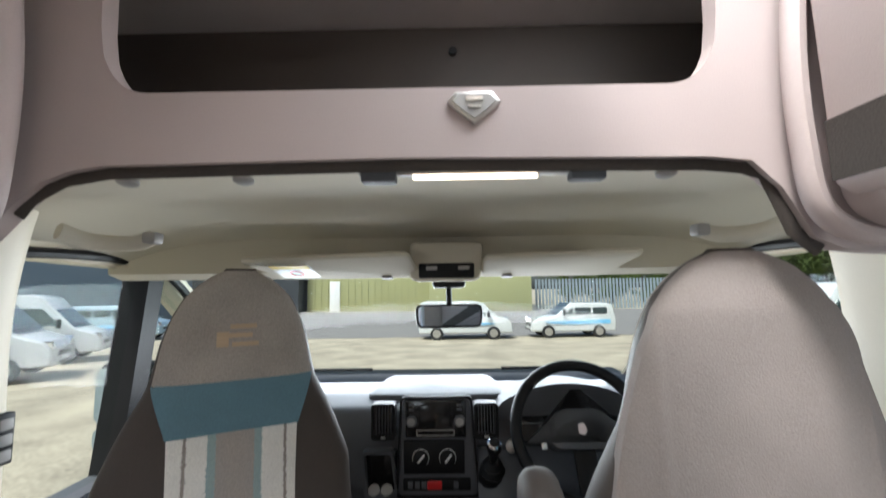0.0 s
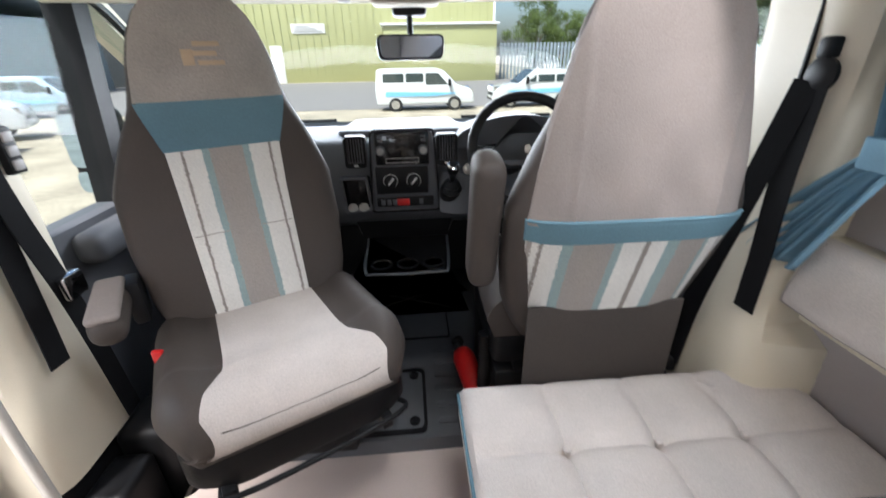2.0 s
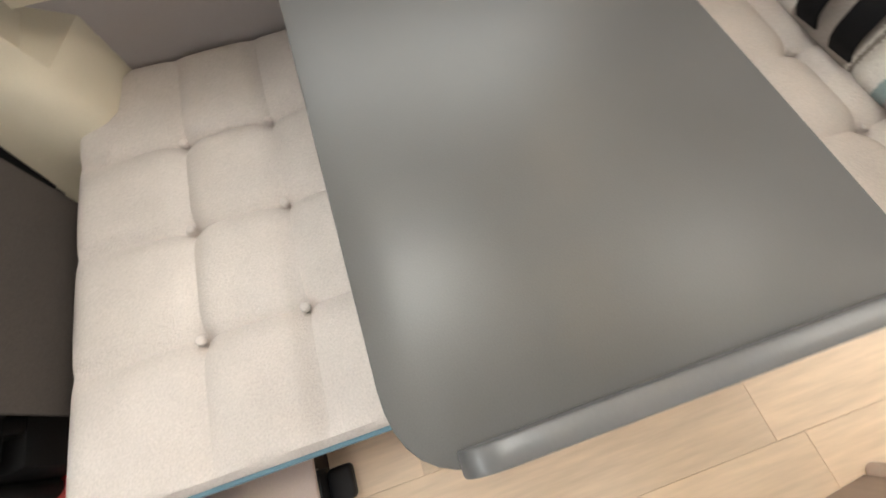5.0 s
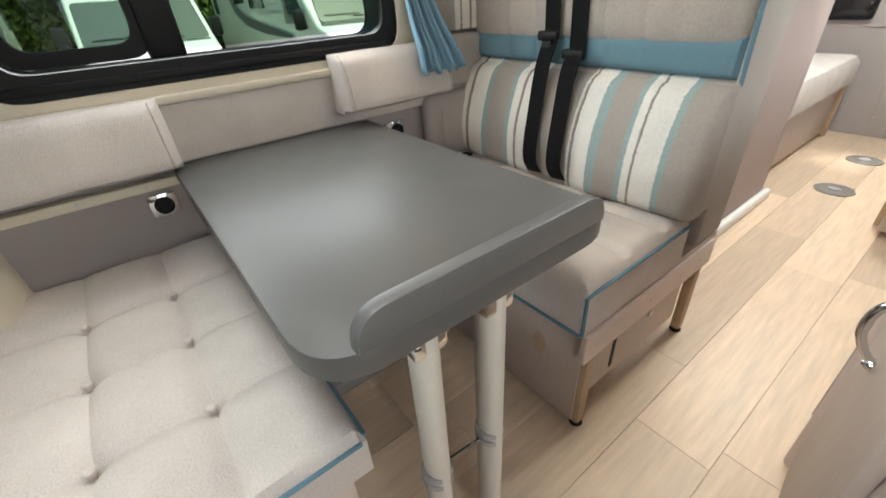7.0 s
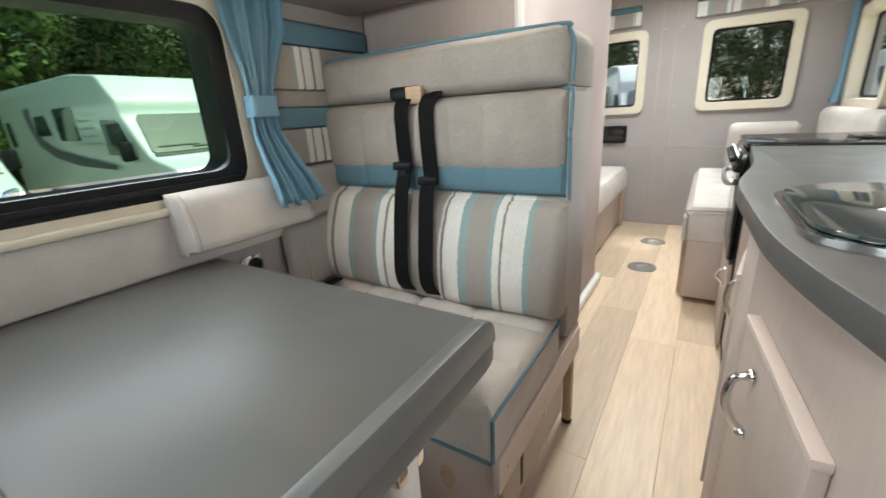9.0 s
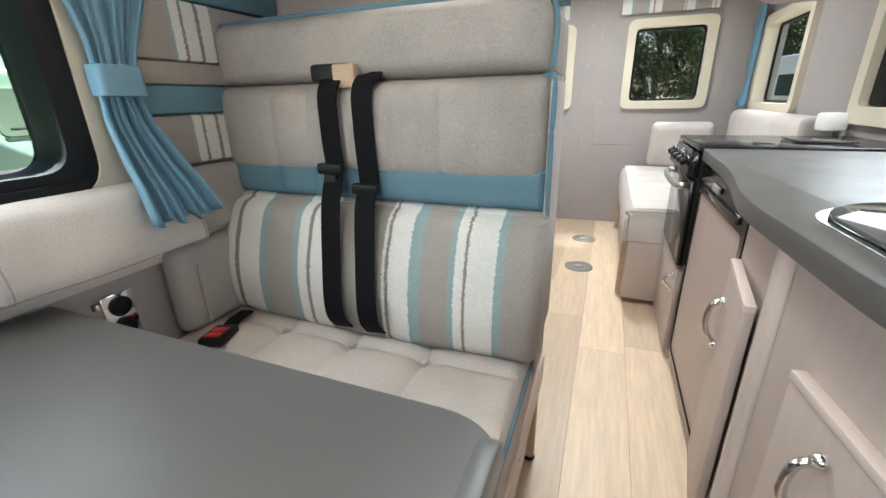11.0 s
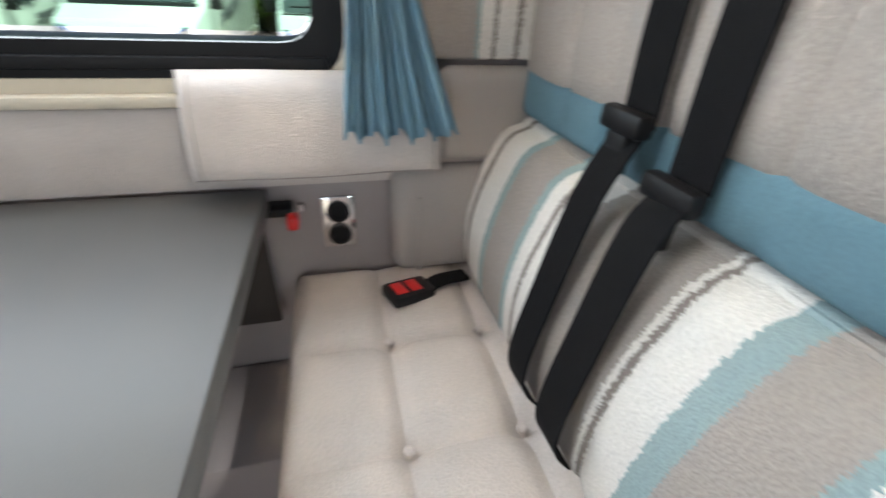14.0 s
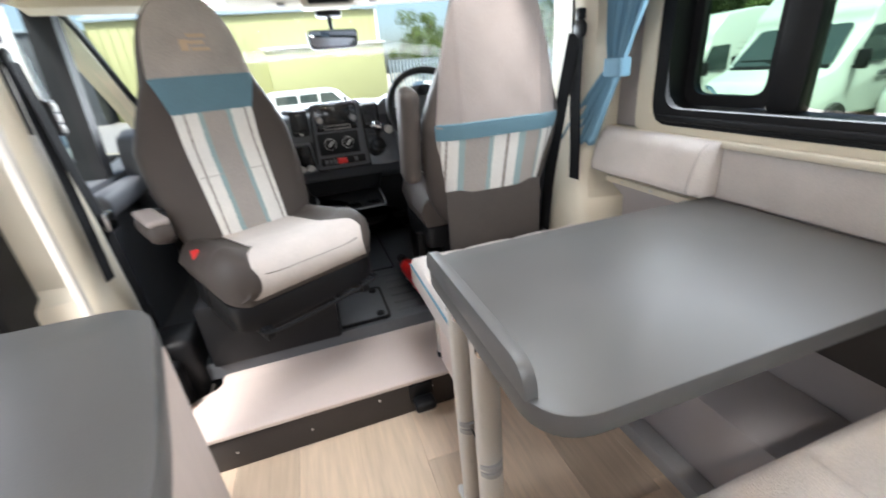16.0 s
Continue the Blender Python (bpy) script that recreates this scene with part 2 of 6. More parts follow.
def rbox(x0, x1, y0, y1, z0, z1, r=0.004, seg=2, bm=None, m=None):
    """A block with rounded edges."""
    b = bmesh.new()
    bmesh.ops.create_cube(b, size=1)
    for v in b.verts:
        v.co = Vector(((x0 + x1) / 2 + v.co.x * (x1 - x0), (y0 + y1) / 2 + v.co.y * (y1 - y0), (z0 + z1) / 2 + v.co.z * (z1 - z0)))
    if r:
        bmesh.ops.bevel(b, geom=b.edges[:], offset=min(r, 0.49 * min(x1 - x0, y1 - y0, z1 - z0)), segments=seg, profile=0.5, affect="EDGES")
        b.normal_update()
        for f in b.faces:
            f.smooth = max(abs(c) for c in f.normal) < 0.9999
    if m:
        bmesh.ops.transform(b, matrix=m, verts=b.verts)
    return b if bm is None else join(bm, b)


def join(bm, b):
    me = bpy.data.meshes.new("tmp")
    b.to_mesh(me)
    b.free()
    bm.from_mesh(me)
    bpy.data.meshes.remove(me)
    return bm


def prism(outline, lo, hi, axis=2, r=0.0, seg=2):
    """An outline pushed along an axis, with rounded rims. Outline pairs are the other two axes in order."""
    b = bmesh.new()

    def at(p, h):
        return {0: (h, p[0], p[1]), 1: (p[0], h, p[1]), 2: (p[0], p[1], h)}[axis]

    f = b.faces.new([b.verts.new(at(p, lo)) for p in outline])
    ext = bmesh.ops.extrude_face_region(b, geom=[f])
    d = Vector(at((0, 0), hi - lo))
    bmesh.ops.translate(b, verts=[v for v in ext["geom"] if isinstance(v, bmesh.types.BMVert)], vec=d)
    if r:
        rim = [e for e in b.edges if abs(e.verts[0].co[axis] - e.verts[1].co[axis]) < 1e-6]
        bmesh.ops.bevel(b, geom=rim, offset=r, segments=seg, profile=0.5, affect="EDGES")
        b.normal_update()
        for f in b.faces:
            f.smooth = len(f.verts) < 5
    return b


def rounded(pts, radii, n=6):
    """Rounds the corners of an outline."""
    out = []
    for i, p in enumerate(pts):
        r = radii[i] if isinstance(radii, (list, tuple)) else radii
        p, a, c = Vector(p), Vector(pts[i - 1]), Vector(pts[(i + 1) % len(pts)])
        if r <= 0:
            out.append(tuple(p))
            continue
        u, v = (a - p).normalized(), (c - p).normalized()
        for k in range(n + 1):
            s = k / n
            q0, q2 = p + u * r, p + v * r
            out.append(tuple((1 - s) ** 2 * q0 + 2 * s * (1 - s) * p + s * s * q2))
    return out


def rect(a0, a1, b0, b1, r=0.02, n=5):
    return rounded([(a0, b0), (a1, b0), (a1, b1), (a0, b1)], r, n)


def ring(outer, inner, lo, hi, axis=2):
    """A frame between two outlines with the same number of points."""
    b = bmesh.new()

    def at(p, h):
        return {0: (h, p[0], p[1]), 1: (p[0], h, p[1]), 2: (p[0], p[1], h)}[axis]

    n = len(outer)
    vs = [[b.verts.new(at(p, h)) for p in o] for o, h in ((outer, lo), (outer, hi), (inner, hi), (inner, lo))]
    for k in range(4):
        for i in range(n):
            b.faces.new((vs[k][i], vs[k][(i + 1) % n], vs[(k + 1) % 4][(i + 1) % n], vs[(k + 1) % 4][i]))
    return b


def smooth_path(pts, n=6):
    """A Catmull-Rom curve through points."""
    p = [Vector(q) for q in pts]
    p = [2 * p[0] - p[1]] + p + [2 * p[-1] - p[-2]]
    out = []
    for i in range(1, len(p) - 2):
        for k in range(n):
            s = k / n
            out.append(0.5 * (2 * p[i] + (p[i + 1] - p[i - 1]) * s + (2 * p[i - 1] - 5 * p[i] + 4 * p[i + 1] - p[i + 2]) * s * s + (3 * p[i] - p[i - 1] - 3 * p[i + 1] + p[i + 2]) * s ** 3))
    return out + [p[-2]]


def sweep(pts, rx, ry=None, up=(0, 0, 1), n=10, square=False, closed=False, bm=None):
    """A tube or flat band along points; rx is across, ry along up."""
    ry = ry or rx
    b = bmesh.new() if bm is None else bm
    pts = [Vector(p) for p in pts]
    rings = []
    for i, p in enumerate(pts):
        if closed:
            d = pts[(i + 1) % len(pts)] - pts[i - 1]
        else:
            d = pts[min(i + 1, len(pts) - 1)] - pts[max(i - 1, 0)]
        d.normalize()
        s = d.cross(Vector(up))
        s = s.normalized() if s.length > 1e-4 else Vector((1, 0, 0))
        w = s.cross(d).normalized()
        if square:
            prof = [(-1, -1), (1, -1), (1, 1), (-1, 1)]
        else:
            prof = [(math.cos(2 * math.pi * k / n), math.sin(2 * math.pi * k / n)) for k in range(n)]
        rings.append([b.verts.new(p + s * (c * rx) + w * (h * ry)) for c, h in prof])
    m = len(rings[0])
    for i in range(len(rings) - (0 if closed else 1)):
        q, r = rings[i], rings[(i + 1) % len(rings)]
        for k in range(m):
            b.faces.new((q[k], q[(k + 1) % m], r[(k + 1) % m], r[k]))
    if not closed:
        b.faces.new(rings[0]), b.faces.new(rings[-1])
    return b


def lathe(profile, m=None, n=24, bm=None):
    """A turned body about z from (radius, height) pairs."""
    b = bmesh.new()
    rings = []
    for r, z in profile:
        rings.append([b.verts.new((max(r, 1e-4) * math.cos(2 * math.pi * k / n), max(r, 1e-4) * math.sin(2 * math.pi * k / n), z)) for k in range(n)])
    for q, s in zip(rings, rings[1:]):
        for k in range(n):
            b.faces.new((q[k], q[(k + 1) % n], s[(k + 1) % n], s[k]))
    b.faces.new(rings[0]), b.faces.new(rings[-1])
    if m:
        bmesh.ops.transform(b, matrix=m, verts=b.verts)
    return b if bm is None else join(bm, b)


def grid(fn, nu, nv, back=None):
    """A sheet fn(u, v); with back, a closed slab whose rear is back(u, v)."""
    b = bmesh.new()
    a = [[b.verts.new(fn(i / nu, j / nv)) for j in range(nv + 1)] for i in range(nu + 1)]
    for i in range(nu):
        for j in range(nv):
            b.faces.new((a[i][j], a[i + 1][j], a[i + 1][j + 1], a[i][j + 1]))
    if back:
        c = [[b.verts.new(back(i / nu, j / nv)) for j in range(nv + 1)] for i in range(nu + 1)]
        for i in range(nu):
            for j in range(nv):
                b.faces.new((c[i][j + 1], c[i + 1][j + 1], c[i + 1][j], c[i][j]))
        for i in range(nu):
            b.faces.new((a[i][0], c[i][0], c[i + 1][0], a[i + 1][0]))
            b.faces.new((a[i][nv], a[i + 1][nv], c[i + 1][nv], c[i][nv]))
        for j in range(nv):
            b.faces.new((a[0][j], a[0][j + 1], c[0][j + 1], c[0][j]))
            b.faces.new((a[nu][j], c[nu][j], c[nu][j + 1], a[nu][j + 1]))
    return b


def lerp_table(tab, x):
    return float(np.interp(x, [p[0] for p in tab], [p[1] for p in tab]))


def bridge_wall(name, axis, lo, hi, a0, a1, b0, b1, holes, material, label, category="wall"):
    """A thick wall across an axis, with rectangular openings through it, out of butted blocks."""
    bm = bmesh.new()
    cuts = sorted({a0, a1, *[h[0] for h in holes], *[h[1] for h in holes]})
    for p, q in zip(cuts, cuts[1:]):
        spans = sorted((h[2], h[3]) for h in holes if h[0] <= p + 1e-6 and h[1] >= q - 1e-6)
        z = b0
        for s, e in spans + [(b1, b1)]:
            if s > z + 1e-6:
                co = {0: (lo, hi, p, q, z, s), 1: (p, q, lo, hi, z, s), 2: (p, q, z, s, lo, hi)}[axis]
                rbox(*co, r=0, bm=bm)
            z = max(z, e)
    return structure(name, bm, material, label, category)

# ---- the shell of the van ----
GROUND = -0.72
bridge_wall("wall_right", 0, 0.905, 0.99, -2.95, 1.36, 0, 1.93, [(0.262, 1.172, 0.852, 1.29)], felt, "grey carpet-lined van side wall with a window")
bridge_wall("wall_left", 0, -0.99, -0.905, -2.95, 1.36, 0, 1.93, [(-1.35, -0.1, 0.95, 1.45), (-2.72, -2.05, 0.95, 1.42), (0.66, 1.20, 0.0, 1.75)], felt, "grey carpet-lined van side wall with kitchen window and open side door")
bridge_wall("wall_rear", 1, -2.99, -2.905, -0.905, 0.905, 0, 1.93, [(-0.585, -0.12, 0.97, 1.475), (0.355, 0.85, 0.97, 1.475)], felt, "grey felt-lined rear doors of the van with two windows")
bridge_wall("floor", 2, -0.06, -0.008, -0.99, 0.99, -2.99, 1.5, [], ply, "timber floor under the oak-effect planks", "floor")
bridge_wall("ceiling", 2, 1.90, 1.96, -0.99, 0.99, -2.99, 1.30, [(0.08, 0.50, 0.78, 1.20), (-0.09, 0.33, -0.83, -0.41), (-0.11, 0.31, -2.21, -1.79)], liner, "pale ceiling lining with three rooflight openings", "ceiling")
bridge_wall("cab_floor", 2, 0.13, 0.192, -0.92, 0.92, 1.477, 2.5, [], rubber, "black rubber cab floor", "floor")
bridge_wall("bulkhead", 1, 2.5, 2.56, -0.92, 0.92, 0.0, 0.86, [], black, "black bulkhead under the dashboard", "wall")

# rear doors: seams, rivets, pulls
bm = bmesh.new()
for x in (0.108, 0.205):
    rbox(x, x + 0.012, -2.905, -2.899, 0.03, 1.88, 0.002, bm=bm)
rbox(-0.62, 0.09, -2.905, -2.900, 0.645, 0.652, 0.001, bm=bm)
rbox(0.26, 0.88, -2.905, -2.900, 0.645, 0.652, 0.001, bm=bm)
structure("trim_rear_doors", bm, felt_pink, "raised seams of the rear door lining", "trim")
bm = bmesh.new()
for x in (0.077, 0.19):
    for z in np.arange(0.12, 1.8, 0.28):
        lathe([(0.004, 0), (0.004, 0.002), (0.002, 0.004)], Matrix.Translation((x, -2.905, z)) @ pose(0, 0, 0, -90), 8, bm)
tagged(part("rivet", bm, alu), "small pale rivets in the rear doors", "rivets", kind="stuff")
th = thing("door_pull", "black recessed pull in the grey rear door", "door pull", (0.5, -2.905, 0.69))
part("recess", ring(rect(0.405, 0.665, 0.682, 0.825, 0.02), rect(0.425, 0.645, 0.702, 0.805, 0.014), -2.905, -2.885, 1), black, th)
part("cup", rbox(0.42, 0.65, -2.903, -2.896, 0.697, 0.81, 0.003), blackg, th)


def fixed_window(name, label, axis, plane, a0, a1, b0, b1, frame_mat, w=0.05, depth=0.03, inward=1, tint=glass, group=""):
    """A window in a wall: a moulded frame on the lining and a pane in the opening."""
    base = [0, 0, b0]
    base[axis], base[1 - axis] = plane, (a0 + a1) / 2
    t = thing(name, label, "window", tuple(base), group)
    t["kind"] = "structure"
    lo, hi = sorted((plane - inward * 0.05, plane + inward * depth))
    part("window_frame", ring(rect(a0 - w, a1 + w, b0 - w, b1 + w, 0.06), rect(a0 + 0.002, a1 - 0.002, b0 + 0.002, b1 - 0.002, 0.04), lo, hi, axis), frame_mat, t)
    g = plane - inward * 0.045
    seal = part("seal", ring(rect(a0 - 0.004, a1 + 0.004, b0 - 0.004, b1 + 0.004, 0.04), rect(a0 + 0.018, a1 - 0.018, b0 + 0.018, b1 - 0.018, 0.035), g - 0.006, g + 0.006, axis), black, t)
    p = part("pane", prism(rect(a0, a1, b0, b1, 0.04), g - 0.002, g + 0.002, axis), tint, t)
    p.visible_shadow = False
    return t


fixed_window("window_1", "rear door window with rounded cream frame", 1, -2.905, -0.585, -0.12, 0.97, 1.475, cream, 0.055, group="rear door windows")
fixed_window("window_2", "rear door window with rounded cream frame", 1, -2.905, 0.355, 0.85, 0.97, 1.475, cream, 0.055, group="rear door windows")
fixed_window("window_3", "side window by the rear settee in cream surround", 0, -0.905, -2.72, -2.05, 0.95, 1.42, cream, 0.05)
fixed_window("window_4", "kitchen window with dark frame above the worktop", 0, -0.905, -1.35, -0.1, 0.95, 1.45, cream, 0.06)
th = thing("window_blind", "dark folded blind cassette at the kitchen window", "blind", (-0.93, -1.3, 1.0))
part("cassette", rbox(-0.95, -0.905, -1.352, -1.25, 0.955, 1.445, 0.01), black, th)

# the dinette window: deep black frame, two panes, sliding mullion
th = thing("window_5", "wide black-framed dinette window with sliding pane", "window", (0.95, 0.72, 0.87))
th["kind"] = "structure"
part("cream_surround", ring(rect(0.20, 1.230, 0.79, 1.35, 0.09), rect(0.264, 1.170, 0.855, 1.288, 0.07), 0.880, 0.904, 0), cream, th, "moulded cream surround")
part("window_frame", ring(rect(0.257, 1.176, 0.849, 1.294, 0.07), rect(0.308, 1.125, 0.902, 1.25, 0.05), 0.885, 0.985, 0), black, th)
part("window_sill", rbox(0.875, 0.95, 0.29, 1.145, 0.866, 0.884, 0.005), black, th)
part("mullion", rbox(0.945, 0.99, 0.80, 0.875, 0.90, 1.26, 0.008), black, th)
part("sash", ring(rect(0.862, 1.125, 0.905, 1.255, 0.05), rect(0.89, 1.098, 0.935, 1.225, 0.04), 0.955, 0.98, 0), black, th)
for a, b in ((0.31, 0.81), (0.865, 1.12)):
    p = part("pane", prism(rect(a, b, 0.91, 1.255, 0.04), 0.966, 0.970, 0), glass_tint, th)
    p.visible_shadow = False

# lower side panel by the table: cream ledge, fabric panel, table rail
tagged(part("window_ledge", rbox(0.862, 0.91, -0.1, 1.40, 0.818, 0.836, 0.006), cream), "cream moulded ledge under the dinette window", "ledge", kind="structure")
tagged(part("side_panel", rbox(0.876, 0.905, -0.1, 1.345, 0.685, 0.816, 0.006), fab_pale), "pale fabric side panel above the table", "wall panel", kind="structure")
th = thing("table_rail", "pale metal table rail along the side wall", "rail", (0.89, 0.8, 0.645))
part("channel", rbox(0.872, 0.904, 0.42, 1.34, 0.640, 0.662, 0.003), cream, th)
for y in (0.99, 1.12, 1.25):
    part("screw", lathe([(0.005, 0), (0.005, 0.003)], Matrix.Translation((0.872, y, 0.651)) @ pose(0, 0, 0, 0, -90), 8), alu, th)

th = thing("door_seal", "black rubber seal and liner round the open side door", "door seal", (-0.9, 1.2, 0.0))
th["kind"] = "structure"
part("jamb", rbox(-0.904, -0.862, 1.185, 1.335, 0.0, 1.74, 0.012, 3), black, th)
part("rear_jamb", rbox(-0.904, -0.884, 0.645, 0.675, 0.86, 1.74, 0.008, 3), black, th)
part("bead", sweep([(-0.885, 1.18, 0.02), (-0.885, 1.18, 1.74)], 0.013, n=10, up=(0, 1, 0)), black, th)

# washroom behind the bench: oak front, grey side, white tray lip
bridge_wall("wall_washroom_front", 1, -0.30, -0.27, 0.30, 0.904, 0, 1.90, [], board, "pale wood-grain washroom wall behind the bench")
bridge_wall("wall_washroom_side", 0, 0.30, 0.33, -1.40, -0.301, 0.04, 1.90, [], felt_pink, "grey washroom side wall along the aisle")
bridge_wall("wall_washroom_rear", 1, -1.44, -1.402, 0.30, 0.904, 0, 1.90, [], felt_pink, "grey washroom rear wall")
th = thing("shower_tray", "white shower tray lip at the floor of the washroom", "shower tray", (0.28, -0.9, 0))
part("lip", rbox(0.265, 0.299, -1.46, -0.35, 0.0, 0.055, 0.015, 3), white, th)
tagged(part("trim_washroom_corner", sweep([(0.305, -0.262, z) for z in np.arange(0.0, 1.9, 0.1)], 0.014, 0.012, (0, 1, 0), 8), white), "white rounded corner trim of the washroom", "trim", kind="structure")

# ---- cab shell ----
for s, nm in ((-1, "left"), (1, "right")):
    x0, x1 = sorted((s * 0.84, s * 0.92))
    th = thing("door_cab_" + nm, "cab door with cream and black lining and a slanted window post", "door", (s * 0.88, 1.9, 0.2))
    th["kind"] = "structure"
    part("lower_panel", prism(rounded([(1.535, 0.14), (2.56, 0.14), (2.56, 0.86), (2.05, 0.80), (1.535, 0.80)], 0.02), x0, x1, 0), dashm, th)
    part("armrest", rbox(*sorted((s * 0.77, s * 0.85)), 1.66, 2.15, 0.70, 0.785, 0.03, 3), dashm, th)
    part("header", prism([(1.535, 1.365), (1.55, 1.40), (2.05, 1.40), (2.75, 0.86), (2.66, 0.84), (2.02, 1.352)], x0, x1, 0), cream, th)
    part("seal", sweep(smooth_path([(s * 0.835, 1.54, 1.37), (s * 0.832, 1.85, 1.375), (s * 0.83, 2.06, 1.33), (s * 0.83, 2.35, 1.11), (s * 0.83, 2.68, 0.86)]), 0.012, 0.012, n=8), black, th, "black rubber door seal")
    part("window_post", prism([(1.905, 0.80), (1.965, 0.80), (2.045, 1.345), (1.985, 1.37)], x0, x1, 0), black, th, "black slanted post")
    p = part("window_pane", prism([(1.535, 0.79), (1.92, 0.79), (2.00, 1.37), (1.535, 1.37)], s * 0.879 - 0.002, s * 0.879 + 0.002, 0), glass, th)
    p.visible_shadow = False
    p = part("quarter_pane", prism([(1.95, 0.79), (2.66, 0.84), (2.06, 1.32), (2.03, 1.345)], s * 0.879 - 0.002, s * 0.879 + 0.002, 0), glass, th)
    p.visible_shadow = False
    # B pillar: cream moulding with a bulged foot
    th = thing("trim_pillar_" + nm, "cream moulded pillar beside the cab seat", "pillar", (s * 0.84, 1.48, 0))
    th["kind"] = "structure"

    PZ0 = 0.335

    def pillar(u, v, s=s):
        z = PZ0 + v * (1.44 - PZ0)
        y = 1.34 + 0.222 * u - 0.03 * max(0, z - 0.9)
        foot = 1 / (1 + math.exp((z - 0.56) * 20))
        bulge = 0.035 * foot
        rnd = (abs(2 * u - 1) ** 6) * 0.035
        top = max(0, z - 1.15) ** 2 * 0.5
        return (s * (0.757 - bulge * 0.5 + rnd - top), y - 0.07 * foot * (1 - u), z)

    part("moulding", grid(pillar, 16, 30, lambda u, v, s=s: (s * 0.93, 1.34 + 0.20 * u - (0.07 * (1 - u) if v < 0.24 else 0), PZ0 + v * (1.44 - PZ0))), cream, th)
    part("foot_cover", rbox(*sorted((s * 0.765, s * 0.93)), 1.275, 1.54, 0.02, 0.334, 0.01), black, th, "black lower cover")
    part("slot", rbox(*sorted((s * 0.750, s * 0.765)), 1.40, 1.406, 1.00, 1.32, 0.001), black, th, "belt height slot")
th = thing("windscreen", "wide raked windscreen of the van cab", "windscreen", (0, 2.4, 0.9))
th["kind"] = "structure"
p = part("pane", grid(lambda u, v: ((u - 0.5) * (1.70 + 0.06 * v), 2.02 + 0.80 * (1 - v) - 0.10 * (2 * u - 1) ** 2, 0.865 + 0.50 * v), 12, 4, lambda u, v: ((u - 0.5) * (1.70 + 0.06 * v), 2.026 + 0.80 * (1 - v) - 0.10 * (2 * u - 1) ** 2, 0.869 + 0.50 * v)), glass, th)
p.visible_shadow = False
part("header_rail", grid(lambda u, v: ((u - 0.5) * 1.74, 1.955 - 0.09 * (2 * u - 1) ** 2 + 0.05 * v, 1.335 - 0.016 * v), 12, 2, lambda u, v: ((u - 0.5) * 1.74, 1.955 - 0.09 * (2 * u - 1) ** 2 + 0.05 * v, 1.47)), liner, th)
for s in (-1, 1):
    part("wiper", sweep([(s * 0.55 - 0.25, 2.80, 0.90), (s * 0.55 + 0.22, 2.83, 0.895)], 0.008, 0.008, n=6), black, th)
part("scuttle", rbox(-0.9, 0.9, 2.70, 2.95, 0.80, 0.875, 0.02), black, th)


def headliner(u, v):
    x, y = (u - 0.5) * 1.72, 1.30 + v * 0.73
    edge = abs(2 * u - 1) ** 6
    z = 1.443 + 0.03 * math.sin(math.pi * min(1, v * 1.1)) - 0.012 * v - 0.09 * edge * (0.5 + 0.5 * v)
    return (x, y - (0.09 * (2 * u - 1) ** 2) * v, z)


tagged(part("headliner", grid(headliner, 30, 20, lambda u, v: (headliner(u, v)[0], headliner(u, v)[1], 1.505))
            , liner), "cream moulded cab headliner", "headliner", kind="structure")
structure("cab_roof", rbox(-0.93, 0.93, 1.28, 2.10, 1.93, 1.97, 0.004), white, "roof above the cab shelf", "roof")

# overcab shelf: fascia with a wide opening, dark inside
th = thing("overcab_shelf", "warm grey overcab shelf fascia with a wide dark opening", "shelf", (0, 1.27, 1.45))
LOW = [(-0.97, 1.10), (-0.60, 1.27), (-0.489, 1.372), (-0.464, 1.406), (-0.425, 1.428), (-0.37, 1.437), (0.0, 1.441), (0.36, 1.436), (0.41, 1.431), (0.435, 1.420), (0.449, 1.384), (0.462, 1.35), (0.492, 1.325), (0.55, 1.319), (0.97, 1.30)]
FX = sorted({*np.linspace(-0.97, 0.97, 60).tolist(), *[s_ * (0.315 + 0.0068 * k) for s_ in (-1, 1) for k in range(12)]})


def shelf_edge(x):
    """Upper rim of the fascia: the opening's sill with rounded ends, then full height."""
    ax = abs(x)
    if ax < 0.315:
        return 1.528
    if ax < 0.3831:
        k = (ax - 0.315) / 0.068
        return 1.528 + 0.09 * (1 - math.sqrt(max(0, 1 - k ** 2.4)))
    return 1.90


def fascia(y):
    def f(u, v):
        x = FX[round(u * (len(FX) - 1))]
        lo = lerp_table(LOW, x)
        return (x, y, lo + v * (shelf_edge(x) - lo))
    return f


part("fascia", grid(fascia(1.25), len(FX) - 1, 10, fascia(1.275)), felt_pink, th)
part("edge_trim", sweep([(x, 1.262, lerp_table(LOW, x) - 0.004) for x in np.linspace(-0.48, 0.49, 70)], 0.010, 0.004, (0, 1, 0), 8), riser, th, "dark edge trim")
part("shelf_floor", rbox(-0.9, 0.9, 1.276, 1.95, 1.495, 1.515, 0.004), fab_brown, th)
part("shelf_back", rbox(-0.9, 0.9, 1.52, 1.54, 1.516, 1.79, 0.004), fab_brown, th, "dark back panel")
part("shelf_roof", grid(lambda u, v: ((u - 0.5) * 1.8, 1.28 + v * 0.26, 1.88 - 0.09 * v), 4, 8, lambda u, v: ((u - 0.5) * 1.8, 1.28 + v * 0.26, 1.90 - 0.09 * v)), felt, th)
part("bolt", lathe([(0.008, 0), (0.008, 0.006)], Matrix.Translation((0.063, 1.52, 1.738)) @ pose(0, 0, 0, 90), 10), black, th)
